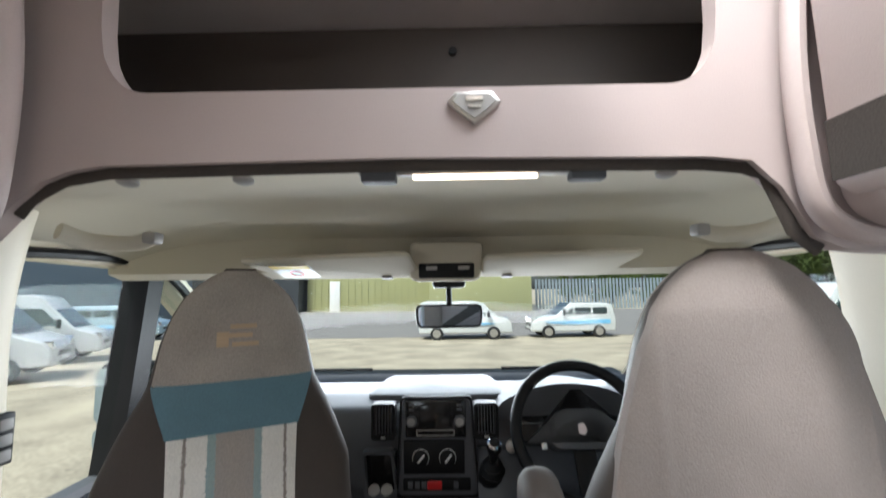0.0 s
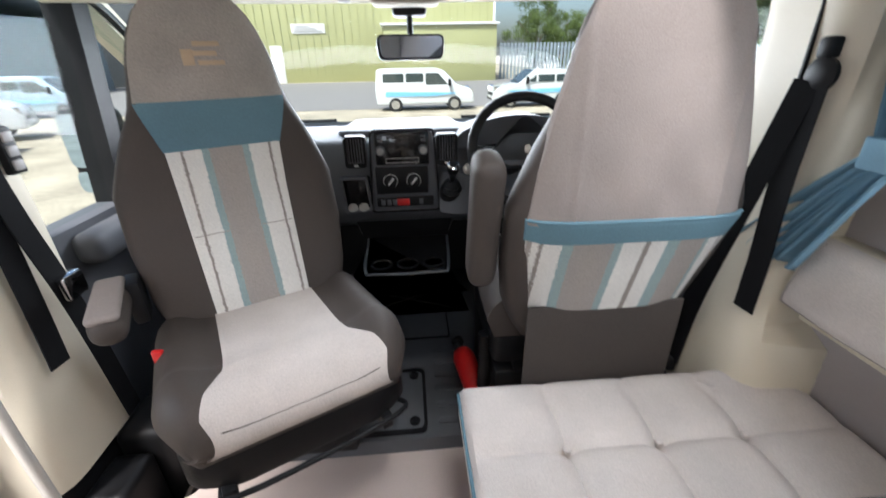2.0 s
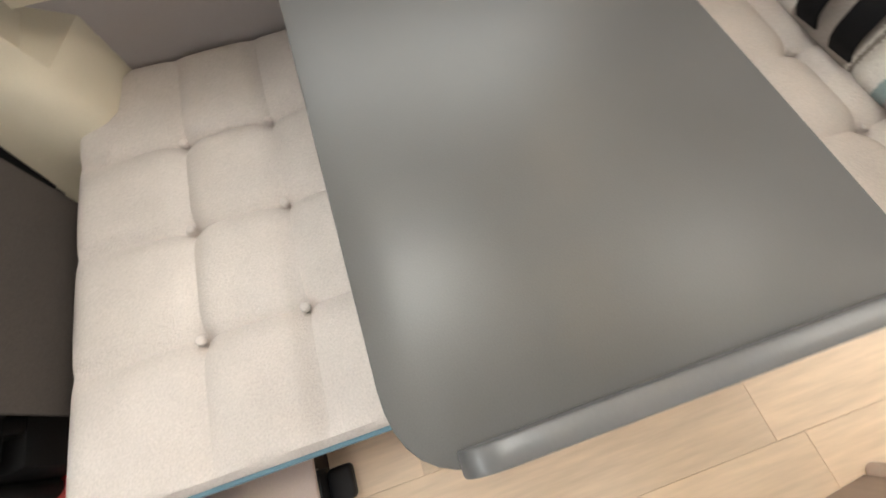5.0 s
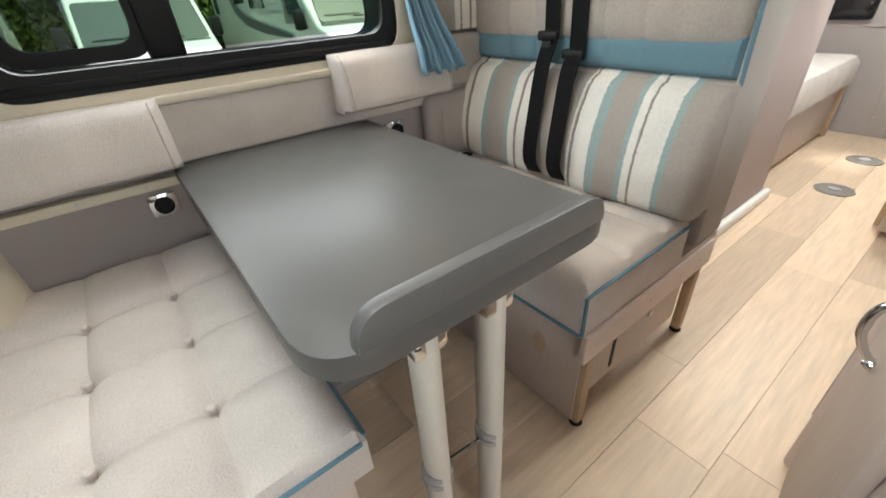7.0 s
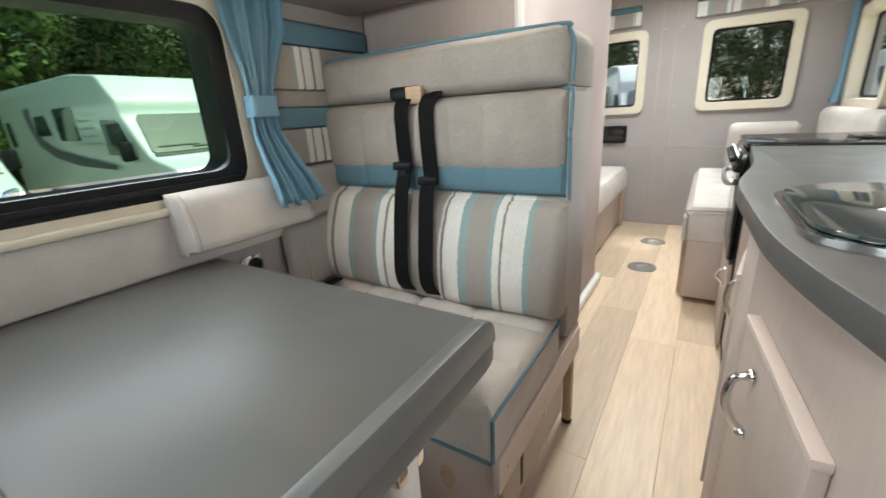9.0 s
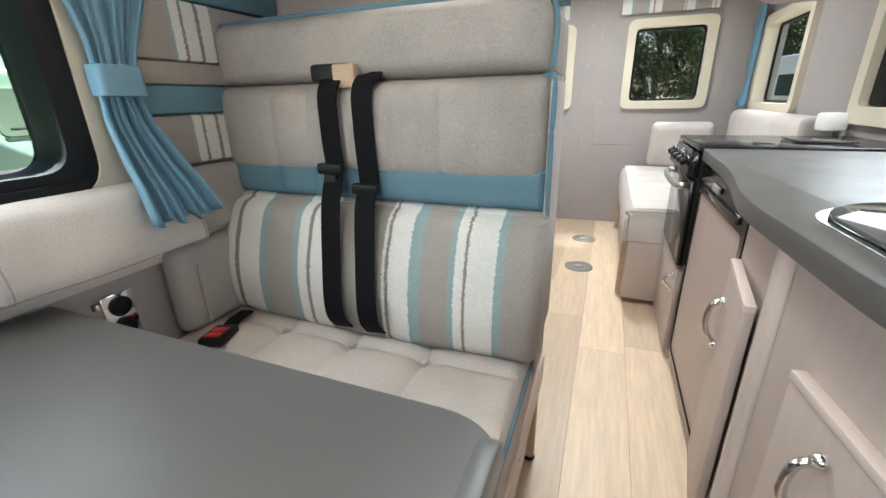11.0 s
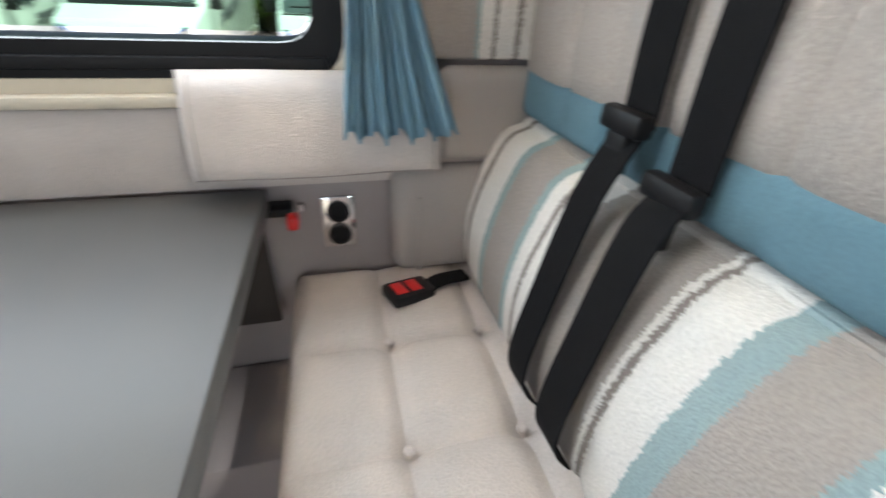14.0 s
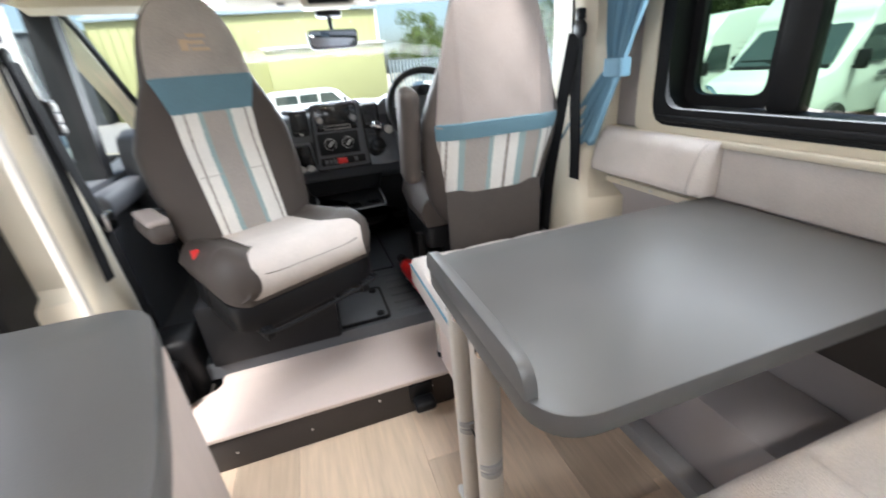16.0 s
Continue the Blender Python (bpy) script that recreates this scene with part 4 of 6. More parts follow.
part("tube", sweep(smooth_path([(-0.80, 1.41, 1.19), (-0.775, 1.36, 1.17), (-0.765, 1.315, 1.11), (-0.762, 1.29, 0.95), (-0.745, 1.262, 0.60), (-0.738, 1.255, 0.31)]), 0.011, n=10), legm, th)
part("bracket", rbox(-0.83, -0.775, 1.39, 1.43, 1.17, 1.21, 0.006), white, th)
th = thing("step_catch", "black plastic table foot catch on the step", "catch", (0.06, 1.17, 0.06))
part("plate", rbox(0.02, 0.10, 1.169, 1.181, 0.050, 0.120, 0.004), black, th)
part("cup", rbox(0.025, 0.095, 1.115, 1.170, 0.045, 0.080, 0.012, 3), black, th)
tagged(part("mat_seam", ring(rect(-0.32, 0.15, 1.93, 2.44, 0.01), rect(-0.314, 0.144, 1.936, 2.434, 0.008), 0.1925, 0.197), black), "raised seam of the rubber cab mat", "mat", kind="structure")
th = thing("floor_hatch", "black plastic hatch in the cab floor with two locks", "hatch", (-0.06, 1.62, 0.192))
part("lid", prism(rect(-0.16, 0.035, 1.50, 1.745, 0.02), 0.193, 0.200, 2, 0.002), rubber, th)
part("rim", ring(rect(-0.168, 0.043, 1.492, 1.753, 0.025), rect(-0.158, 0.033, 1.502, 1.743, 0.02), 0.193, 0.204), black, th)
for y in (1.53, 1.722):
    part("lock", lathe([(0.016, 0.2), (0.016, 0.205), (0.012, 0.206), (0.011, 0.203), (0.006, 0.203), (0.006, 0.206)], Matrix.Translation((0.006, y, 0)), 16), black, th)
for k in range(6):
    th = thing("floor_rib", "raised rib of the rubber cab floor", "rib", (0.1, 1.55 + 0.07 * k, 0.192), "floor ribs")
    part("rib", prism(rect(0.075, 0.20, 1.52 + 0.065 * k, 1.545 + 0.065 * k, 0.012), 0.193, 0.198, 2, 0.002), rubber, th)

# ---- cab seats ----
FRONT_W = [(0.56, 0.17), (0.60, 0.205), (0.68, 0.235), (0.80, 0.25), (0.92, 0.245), (1.02, 0.200), (1.10, 0.153), (1.18, 0.140), (1.23, 0.125), (1.27, 0.105), (1.295, 0.084), (1.315, 0.058), (1.33, 0.03)]
REAR_W = [(0.56, 0.165), (0.72, 0.185), (0.90, 0.208), (1.0, 0.192), (1.10, 0.170), (1.20, 0.141), (1.25, 0.121), (1.285, 0.096), (1.312, 0.066), (1.33, 0.028)]


def seat_mid(z):
    return -0.28 - 0.30 * (min(z, 0.90) - 0.6) - 0.04 * max(0, z - 0.90)


def seat_half(z):
    return lerp_table([(0.56, 0.055), (0.66, 0.062), (0.9, 0.060), (1.1, 0.05), (1.25, 0.042), (1.31, 0.028), (1.335, 0.008)], z)


def seat_front(x, z):
    w = lerp_table(FRONT_W, z)
    k = min(1, abs(x) / w)
    return seat_mid(z) + seat_half(z) * (1 - 0.45 * (1 - k * k) * (1 if z < 1.05 else max(0, 1 - (z - 1.05) / 0.1)) * 0.6) * max(0.05, (1 - k ** 6)) ** 0.5


def seat_rear(x, z):
    k = min(1, abs(x) / (lerp_table(REAR_W, z) * 1.05))
    return seat_mid(z) - seat_half(z) * max(0.02, 1 - k ** 5) ** 0.5


def creased(x, z):
    """The loose rear cover, with soft folds near its lower edge and a side seam."""
    k = max(0, 1 - (z - 0.90) / 0.22)
    fold = 0.004 * k * math.sin(46 * x + 9 * z) * math.sin(31 * z + 5 * x)
    return seat_rear(x, z) + fold + 0.003 * noise.noise((x * 9, z * 6, 4)) - 0.004 * math.exp(-((abs(x) - 0.13) / 0.006) ** 2)


def cover(zlo, zhi, wlo, whi, fn, off, sign, nz=16, nx=16):
    """A panel of fabric that follows the seat's front or rear."""
    def f(u, v):
        z = zlo + v * (zhi - zlo)
        w = wlo + v * (whi - wlo) if not callable(wlo) else wlo(z)
        x = (2 * u - 1) * w
        return (x, fn(x, z) + sign * off, z)

    return grid(f, nx, nz, lambda u, v: (f(u, v)[0], f(u, v)[1] - sign * (off + 0.012), f(u, v)[2]))


def cab_seat(name, label, m, armrest, rear_dress, base_h=0.192):
    t = thing(name, label, "car seat", m=m)
    box_m = m.inverted() @ Matrix.Translation((-0.37, 1.622, 0)) if armrest == "down" else Matrix.Translation((0, -0.10, 0))
    zs = list(np.linspace(0.56, 1.30, 26)) + [1.315, 1.327, 1.334]
    b = bmesh.new()
    rings = []
    N = 36
    for z in zs:
        row = []
        for k in range(N):
            a = 2 * math.pi * k / N
            c, s_ = math.cos(a), math.sin(a)
            ex, ey = math.copysign(abs(c) ** 0.62, c), math.copysign(abs(s_) ** 0.62, s_)
            q = (ey + 1) / 2
            w = lerp_table(FRONT_W, z) * (0.35 + 0.65 * q) + lerp_table(REAR_W, z) * 0.65 * (1 - q)
            w = w if q > 0.5 else lerp_table(REAR_W, z) + (lerp_table(FRONT_W, z) - lerp_table(REAR_W, z)) * q * 2 * 0.8
            x = ex * w
            dish = 0.022 * (1 - min(1, abs(x) / w) ** 2) * max(0, min(1, (1.1 - z) / 0.08)) if ey > 0 else 0
            row.append(b.verts.new((x, seat_mid(z) + ey * seat_half(z) - dish, z)))
        rings.append(row)
    for q, r in zip(rings, rings[1:]):
        for k in range(N):
            b.faces.new((q[k], q[(k + 1) % N], r[(k + 1) % N], r[k]))
    b.faces.new(rings[0]), b.faces.new(rings[-1])
    back = part("backrest", b, fab_brown, t, "dark brown leather-look shell")

    def fsurf(x, z):
        d = 0.022 * max(0, 1 - (abs(x) / lerp_table(FRONT_W, z)) ** 2) * max(0, min(1, (1.1 - z) / 0.08))
        k = min(1, abs(x) / lerp_table(FRONT_W, z))
        return seat_mid(z) + seat_half(z) * max(0.0, 1 - k ** 3.2) ** 0.31 - d

    part("striped_insert", cover(0.63, 1.005, 0.108, 0.118, fsurf, 0.004, 1), stripe_seat, t, "striped woven fabric insert")
    part("band", cover(1.003, 1.105, 0.120, 0.150, fsurf, 0.006, 1), fab_teal, t, "teal velour band")
    head = part("headrest_cover", cover(1.104, 1.329, lambda z: lerp_table(FRONT_W, z) * 0.97, 0, fsurf, 0.005, 1), fab, t, "taupe fabric headrest cover")
    part("insert_seam", sweep([(x, fsurf(x, 0.815) + 0.0035, 0.815) for x in np.linspace(-0.108, 0.108, 12)], 0.0014, n=5), fab, t)
    em = bmesh.new()
    for x, w, z, h in ((-0.034, 0.050, 1.208, 0.009), (-0.026, 0.044, 1.190, 0.009), (-0.038, 0.050, 1.172, 0.009), (0.018, 0.022, 1.172, 0.030)):
        rbox(x, x + w, fsurf(x, z) + 0.001, fsurf(x, z) + 0.0056, z, z + h, 0.0004, bm=em)
    part("emblem", em, ply, head, "stitched pale emblem")
    # seat cushion: central panel with bolsters
    CP = smooth_path([(-0.27, 0.630, 0), (-0.05, 0.652, 0), (0.01, 0.664, 0), (0.065, 0.662, 0), (0.105, 0.644, 0), (0.125, 0.614, 0), (0.122, 0.582, 0), (0.100, 0.556, 0)], 6)

    def cush(u, v):
        x, q = (2 * u - 1), CP[min(len(CP) - 1, round(v * (len(CP) - 1)))]
        y, z = q.x, q.y
        w = 0.245 - 0.050 * max(0, (y + 0.03) / 0.155) ** 3.2
        bol = 0.028 * math.exp(-((abs(x) - 0.78) / 0.16) ** 2) * max(0, 1 - v * 0.9)
        e = (1 - abs(x)) * w
        rd = 0.05 - math.sqrt(max(0, 0.05 ** 2 - max(0, 0.05 - e) ** 2))
        k = max(0.0, (z - 0.548) / 0.105)
        return (x * w, y - 0.6 * rd * v, z + (bol - rd) * k + 0.0015 * noise.noise((x * 5, y * 9, 3)))

    def panel(u, v):
        c = cush(0.5 + (u - 0.5) * lerp_table([(0, 0.46), (0.30, 0.48), (0.45, 0.66), (0.6, 0.80), (1.0, 0.82)], v), v)
        a = max(0, v - 0.45) / 0.55
        return (c[0], c[1] + 0.004 * a, c[2] + 0.004 * (1 - a * a))

    NC = len(CP) - 1
    part("seat_cushion", grid(cush, 36, NC, lambda u, v: (cush(u, v)[0] * 0.92, min(cush(u, v)[1], 0.095), 0.54)), fab_brown, t)
    part("seat_panel", grid(panel, 20, NC, lambda u, v: (panel(u, v)[0], min(panel(u, v)[1] - 0.01, 0.09), 0.552)), fab_pale, t, "pale fabric centre panel")
    sk = part("skirt", prism(rounded([(-0.228, -0.27), (0.228, -0.27), (0.228, 0.05), (0.15, 0.092), (-0.15, 0.092), (-0.228, 0.05)], 0.03), 0.452, 0.536, 2, 0.01), black, t, "black plastic skirt")
    part("lever", sweep(smooth_path([(-0.19, 0.04, 0.46), (-0.185, 0.098, 0.455), (0.15, 0.106, 0.450), (0.16, 0.04, 0.46)]), 0.006, n=8), black, sk)
    part("plinth", rbox(-0.22, 0.22, -0.175, 0.175, base_h, 0.43, 0.015, m=box_m), black, t, "black seat box")
    for x in (-0.17, 0.15):
        part("rail", rbox(x, x + 0.025, -0.27, 0.10, 0.425, 0.464, 0.004), black, t)
    part("seam", sweep([(x, cush((x / 0.19 + 1) / 2, 0.70)[1] + 0.001, cush((x / 0.19 + 1) / 2, 0.70)[2] + 0.001) for x in np.linspace(-0.165, 0.165, 14)], 0.002, n=5), fab_brown, t)
    if rear_dress:
        part("rear_cover", cover(0.90, 1.329, lambda z: lerp_table(REAR_W, z) * 0.99, 0, creased, 0.008, -1, 60, 60), fab_cover, t, "taupe fabric rear cover")
        part("rear_band", cover(0.862, 0.908, 0.206, 0.208, seat_rear, 0.014, -1, 8), fab_teal, t, "padded teal band")
        part("rear_piping", sweep([(x, seat_rear(x, 0.905) - 0.012, 0.908) for x in np.linspace(-0.204, 0.204, 20)], 0.004, n=6), fab_teal, t)
        part("rear_pocket", cover(0.675, 0.863, 0.188, 0.202, seat_rear, 0.009, -1, 10), stripe_back, t, "striped fabric pocket")
        part("rear_flap", rbox(-0.178, 0.172, seat_rear(0, 0.68) - 0.008, seat_rear(0, 0.68) - 0.001, 0.38, 0.690, 0.002), riser, t, "brown hanging flap")
        part("bellows", sweep([(-0.235, -0.20, z) for z in np.linspace(0.30, 0.50, 9)], 0.018, n=10, up=(0, 1, 0)), black, t, "black rubber bellows")
    if armrest == "up":
        part("armrest", rbox(-0.030, 0.030, -0.045, 0.045, -0.15, 0.15, 0.026, 4, m=Matrix.Translation((-0.272, -0.335, 0.875)) @ pose(0, 0, 0, 15)), fab_brown, t)
    else:
        ar = part("armrest", rbox(0.25, 0.312, -0.30, -0.11, 0.70, 0.765, 0.028, 4), fab_brown, t)
        # Paler top layer: sheen on the brown armrest put into the colour.
        part("armrest_sheen", rbox(0.254, 0.308, -0.295, -0.115, 0.752, 0.770, 0.012, 3), fab_cover, ar)
        part("hinge", rbox(0.23, 0.262, -0.32, -0.25, 0.66, 0.76, 0.01), black, t)
    return t


drv = cab_seat("driver_seat", "driver's seat facing forward, taupe cover, teal band, striped pocket", pose(0.444, 1.738, 0), "up", True)
psg = cab_seat("passenger_seat", "swivelled passenger seat with striped insert and teal band", pose(-0.233, 1.33, 0, 0, 0, -152.5), "down", False)
th = thing("belt_stalk", "red-tipped belt buckle stalk beside the passenger seat", "buckle", (-0.52, 1.42, 0.55))
part("stalk", rbox(-0.505, -0.475, 1.345, 1.375, 0.45, 0.645, 0.008), black, th)
part("button", rbox(-0.501, -0.479, 1.334, 1.346, 0.632, 0.662, 0.004), redm, th, "red release button")
th = thing("fire_extinguisher", "small red fire extinguisher beside the driver's seat", "extinguisher", (0.165, 1.70, 0.2))
mx = Matrix.Translation((0.212, 1.49, 0.250)) @ pose(0, 0, 0, -76, 0, 12)
part("cylinder", lathe([(0.0, 0), (0.030, 0.002), (0.036, 0.012), (0.036, 0.20), (0.028, 0.225), (0.014, 0.235)], mx, 20), redm, th)
for k in range(4):
    part("label_mark", rbox(-0.006 - 0.010 * (k % 2), 0.012, 0.0362, 0.0372, 0.07 + 0.028 * k, 0.088 + 0.028 * k, 0, m=mx @ pose(0, 0, 0, 0, 0, 20)), white, th, "white label mark")
part("valve", lathe([(0.013, 0.232), (0.013, 0.26), (0.02, 0.262), (0.02, 0.275)], mx, 12), black, th)
# ---- dashboard and cab fittings ----
th = thing("dashboard", "dark grey moulded dashboard with centre stack", "dashboard", (0, 2.2, 0.2))
DP = [(2.03, 0.70), (2.035, 0.86), (2.06, 0.925), (2.16, 0.945), (2.45, 0.925), (2.86, 0.87), (2.86, 0.60), (2.12, 0.60), (2.06, 0.64)]
part("moulding", prism(rounded(DP, 0.02, 4), -0.83, 0.83, 0, 0.012), dashm, th)
part("top_tray", prism(rounded([(-0.22, 2.10), (0.24, 2.10), (0.20, 2.40), (-0.18, 2.40)], 0.05), 0.93, 0.955, 2, 0.01), dashm, th)
part("driver_hood", grid(lambda u, v: (0.18 + 0.42 * u, 2.00 + 0.16 * v, 0.93 + 0.075 * math.sin(math.pi * u) ** 0.6 - 0.01 * v), 20, 6, lambda u, v: (0.18 + 0.42 * u, 2.02 + 0.16 * v, 0.90)), dashm, th)
part("instrument_panel", rbox(0.23, 0.56, 2.018, 2.03, 0.85, 0.965, 0.01), blackg, th, "black instrument glass")
st = part("console_panel", prism(rounded([(-0.105, 0.695), (0.125, 0.695), (0.105, 0.965), (-0.09, 0.965)], 0.015), 2.005, 2.03, 1, 0.004), dashm, th)
part("chrome_rim", ring([(x * 1.0, z) for x, z in rounded([(-0.112, 0.69), (0.132, 0.69), (0.112, 0.972), (-0.097, 0.972)], 0.018)], rounded([(-0.106, 0.696), (0.126, 0.696), (0.106, 0.966), (-0.091, 0.966)], 0.016), 2.002, 2.012, 1), black, st)
rd = part("radio", rbox(-0.082, 0.093, 1.997, 2.006, 0.857, 0.962, 0.006), blackg, th, "black gloss radio")
part("screen", rbox(-0.042, 0.055, 1.994, 1.998, 0.887, 0.948, 0.002), blackg, rd)
part("slot", ring(rect(-0.05, 0.06, 0.863, 0.880, 0.002), rect(-0.0475, 0.0575, 0.8655, 0.8775, 0.001), 1.9945, 1.9975, 1), greyp, rd, "thin grey outline of the disc slot")
for x in (-0.064, 0.075):
    part("knob", lathe([(0.016, 0), (0.016, 0.012), (0.012, 0.014)], Matrix.Translation((x, 1.998, 0.905)) @ pose(0, 0, 0, 90), 18), dashm, rd)
    part("knob_cap", lathe([(0.0115, 0.0142), (0.0115, 0.0155), (0.0, 0.0155)], Matrix.Translation((x, 1.998, 0.905)) @ pose(0, 0, 0, 90), 16), greyp, rd, "grey knob face")
    for k in range(2):
        part("key", rbox(x - 0.008, x + 0.008, 1.9945, 1.9975, 0.932 + k * 0.013, 0.940 + k * 0.013, 0.001), dashm, rd)
hv = part("heater_panel", rbox(-0.088, 0.088, 1.997, 2.006, 0.757, 0.850, 0.006), black, th)
for x in (-0.038, 0.039):
    dial = part("dial", lathe([(0.027, 0), (0.027, 0.003), (0.023, 0.0035), (0.022, 0.014), (0.018, 0.017)], Matrix.Translation((x, 1.998, 0.803)) @ pose(0, 0, 0, 90), 24), black, hv)
    part("dial_ring", lathe([(0.0245, 0.003), (0.0245, 0.0045), (0.0205, 0.0045), (0.0205, 0.003)], Matrix.Translation((x, 1.998, 0.803)) @ pose(0, 0, 0, 90), 24), white, hv, "white ring of dial marks")
    part("pointer", rbox(-0.003, 0.003, -0.003, 0.001, -0.012, 0.017, 0.001, m=Matrix.Translation((x, 1.982, 0.803)) @ pose(0, 0, 0, 0, 40)), white, hv, "white pointer")
sw = part("switch_panel", rbox(-0.09, 0.105, 1.995, 2.006, 0.712, 0.746, 0.005), black, th)
part("hazard_switch", rbox(-0.020, 0.022, 1.990, 1.996, 0.717, 0.741, 0.003), redm, sw, "red hazard switch")
for x in (-0.075, -0.055, -0.036, 0.055):
    part("switch", rbox(x, x + 0.014, 1.992, 1.996, 0.719, 0.739, 0.002), dashm, sw)
for x0 in (-0.182, 0.118):
    v = part("air_vent", ring(rect(x0, x0 + 0.07, 0.85, 0.952, 0.012), rect(x0 + 0.008, x0 + 0.062, 0.866, 0.944, 0.006), 2.0, 2.036, 1), black, th)
    part("vent_back", rbox(x0 + 0.004, x0 + 0.066, 2.024, 2.034, 0.855, 0.948, 0.002), blackg, v)
    for k in range(6):
        part("fin", rbox(x0 + 0.012 + k * 0.0088, x0 + 0.0145 + k * 0.0088, 2.003, 2.026, 0.866, 0.944, 0.0), dashm, v)
    part("thumbwheel", rbox(x0 + 0.028, x0 + 0.042, 1.997, 2.004, 0.854, 0.862, 0.002), alu, v)
pk = part("pocket", ring(rounded([(-0.21, 0.818), (-0.118, 0.818), (-0.105, 0.695), (-0.20, 0.69)], 0.012), rounded([(-0.202, 0.81), (-0.125, 0.81), (-0.113, 0.703), (-0.193, 0.70)], 0.01), 2.0, 2.04, 1), dashm, th, "open pocket")
part("pocket_back", rbox(-0.205, -0.11, 2.026, 2.036, 0.70, 0.815, 0.002), blackg, pk)
for x in (-0.175, -0.138):
    part("coin", lathe([(0.017, 0), (0.017, 0.006), (0.0, 0.006)], Matrix.Translation((x, 2.014, 0.706)) @ pose(0, 0, 0, 40), 16), greyp, pk)
gl = part("gear_pod", grid(lambda u, v: (0.125 + 0.13 * u, 1.96 + 0.07 * v - 0.03 * math.sin(math.pi * u), 0.70 + 0.12 * v), 10, 6, lambda u, v: (0.125 + 0.13 * u, 2.05, 0.70 + 0.12 * v)), dashm, th)
part("gaiter", lathe([(0.040, -0.03), (0.042, 0), (0.034, 0.015), (0.036, 0.022), (0.026, 0.035), (0.028, 0.042), (0.014, 0.06)], Matrix.Translation((0.165, 1.99, 0.76)) @ pose(0, 0, 0, 35), 14), black, gl)
kb = part("gear_lever", lathe([(0.008, 0), (0.010, 0.04), (0.017, 0.056), (0.021, 0.075), (0.019, 0.090), (0.012, 0.0945), (0.0, 0.0955)], Matrix.Translation((0.165, 1.965, 0.80)) @ pose(0, 0, 0, 38), 16), black, gl, "black gear knob")
part("knob_ring", lathe([(0.0205, 0.086), (0.0195, 0.0925), (0.0135, 0.0965), (0.0125, 0.0935)], Matrix.Translation((0.165, 1.965, 0.80)) @ pose(0, 0, 0, 38), 18), chrome, kb, "chrome ring on the knob")
part("ignition", lathe([(0.018, 0), (0.018, 0.008), (0.008, 0.012)], Matrix.Translation((0.222, 1.985, 0.838)) @ pose(0, 0, 0, 90), 16), alu, th)
part("column", sweep([(0.37, 2.05, 0.84), (0.37, 1.87, 0.915)], 0.045, 0.045, n=16), black, th)
# Knee panel and stack foot are black: the dash recess's shade in their colour.
part("knee_panel", rbox(-0.80, 0.80, 2.16, 2.22, 0.36, 0.62, 0.02), black, th)
part("stack_foot", prism(rounded([(-0.16, 0.56), (0.16, 0.56), (0.20, 0.70), (-0.20, 0.70)], 0.03), 2.07, 2.14, 1, 0.015), black, th)
part("glovebox", rbox(-0.76, -0.26, 2.02, 2.06, 0.64, 0.79, 0.012), dashm, th)
tr = part("cup_tray", prism(rounded([(-0.13, 1.82), (-0.07, 1.795), (0.075, 1.795), (0.135, 1.82), (0.16, 2.12), (-0.15, 2.12)], [0.04, 0.06, 0.06, 0.04, 0.02, 0.02]), 0.482, 0.552, 2, 0.012), black, th, "black cup holder tray")
for x in (-0.082, 0.006, 0.092):
    cr = part("cup_ring", lathe([(0.037, 0.552), (0.036, 0.559), (0.031, 0.559), (0.030, 0.5535)], Matrix.Translation((x, 1.868, 0)), 20), black, tr)
    part("well", lathe([(0.030, 0.5535), (0.0, 0.5535)], Matrix.Translation((x, 1.868, 0)), 20), blackg, cr)
part("tray_lip", sweep(smooth_path([(-0.14, 2.08, 0.557), (-0.132, 1.83, 0.557), (-0.09, 1.797, 0.557), (0.10, 1.797, 0.557), (0.138, 1.83, 0.557), (0.156, 2.08, 0.557)]), 0.005, n=6), rubber, tr)

th = thing("steering_wheel", "black leather steering wheel with silver spokes", "steering wheel", (0.37, 1.86, 0.93))
mw = Matrix.Translation((0.385, 1.87, 0.918)) @ pose(0, 0, 0, 62) @ Matrix.Scale(0.94, 4)
cir = [mw @ Vector((0.178 * math.cos(a), 0.178 * math.sin(a), 0)) for a in np.linspace(0, 2 * math.pi, 48, endpoint=False)]
part("rim", sweep(cir, 0.0155, 0.0155, tuple(mw.to_3x3() @ Vector((0, 0, 1))), 12, closed=True), black, th)
hub = part("hub", prism(rounded([(-0.085, -0.05), (0.085, -0.05), (0.095, 0.02), (0.06, 0.055), (-0.06, 0.055), (-0.095, 0.02)], 0.03), -0.035, 0.012, 2, 0.003), dashm, th)
hub.data.transform(mw)
for sx in (-1, 1):
    sp = part("spoke", rbox(*sorted((sx * 0.075, sx * 0.17)), -0.03, 0.018, -0.012, 0.004, 0.006, m=mw), black, th)
    part("spoke_trim", rbox(*sorted((sx * 0.10, sx * 0.115)), -0.05, 0.01, 0.003, 0.009, 0.003, m=mw), alu, sp, "silver spoke trim")
part("lower_spoke", rbox(-0.03, 0.03, -0.17, -0.045, -0.012, 0.002, 0.006, m=mw), black, th)
part("emblem", prism([(-0.012, -0.012), (0.004, -0.016), (0.012, -0.004), (0.006, 0.016), (-0.010, 0.012)], 0.012, 0.0145, 2), chrome, hub, "small chrome emblem").data.transform(mw)

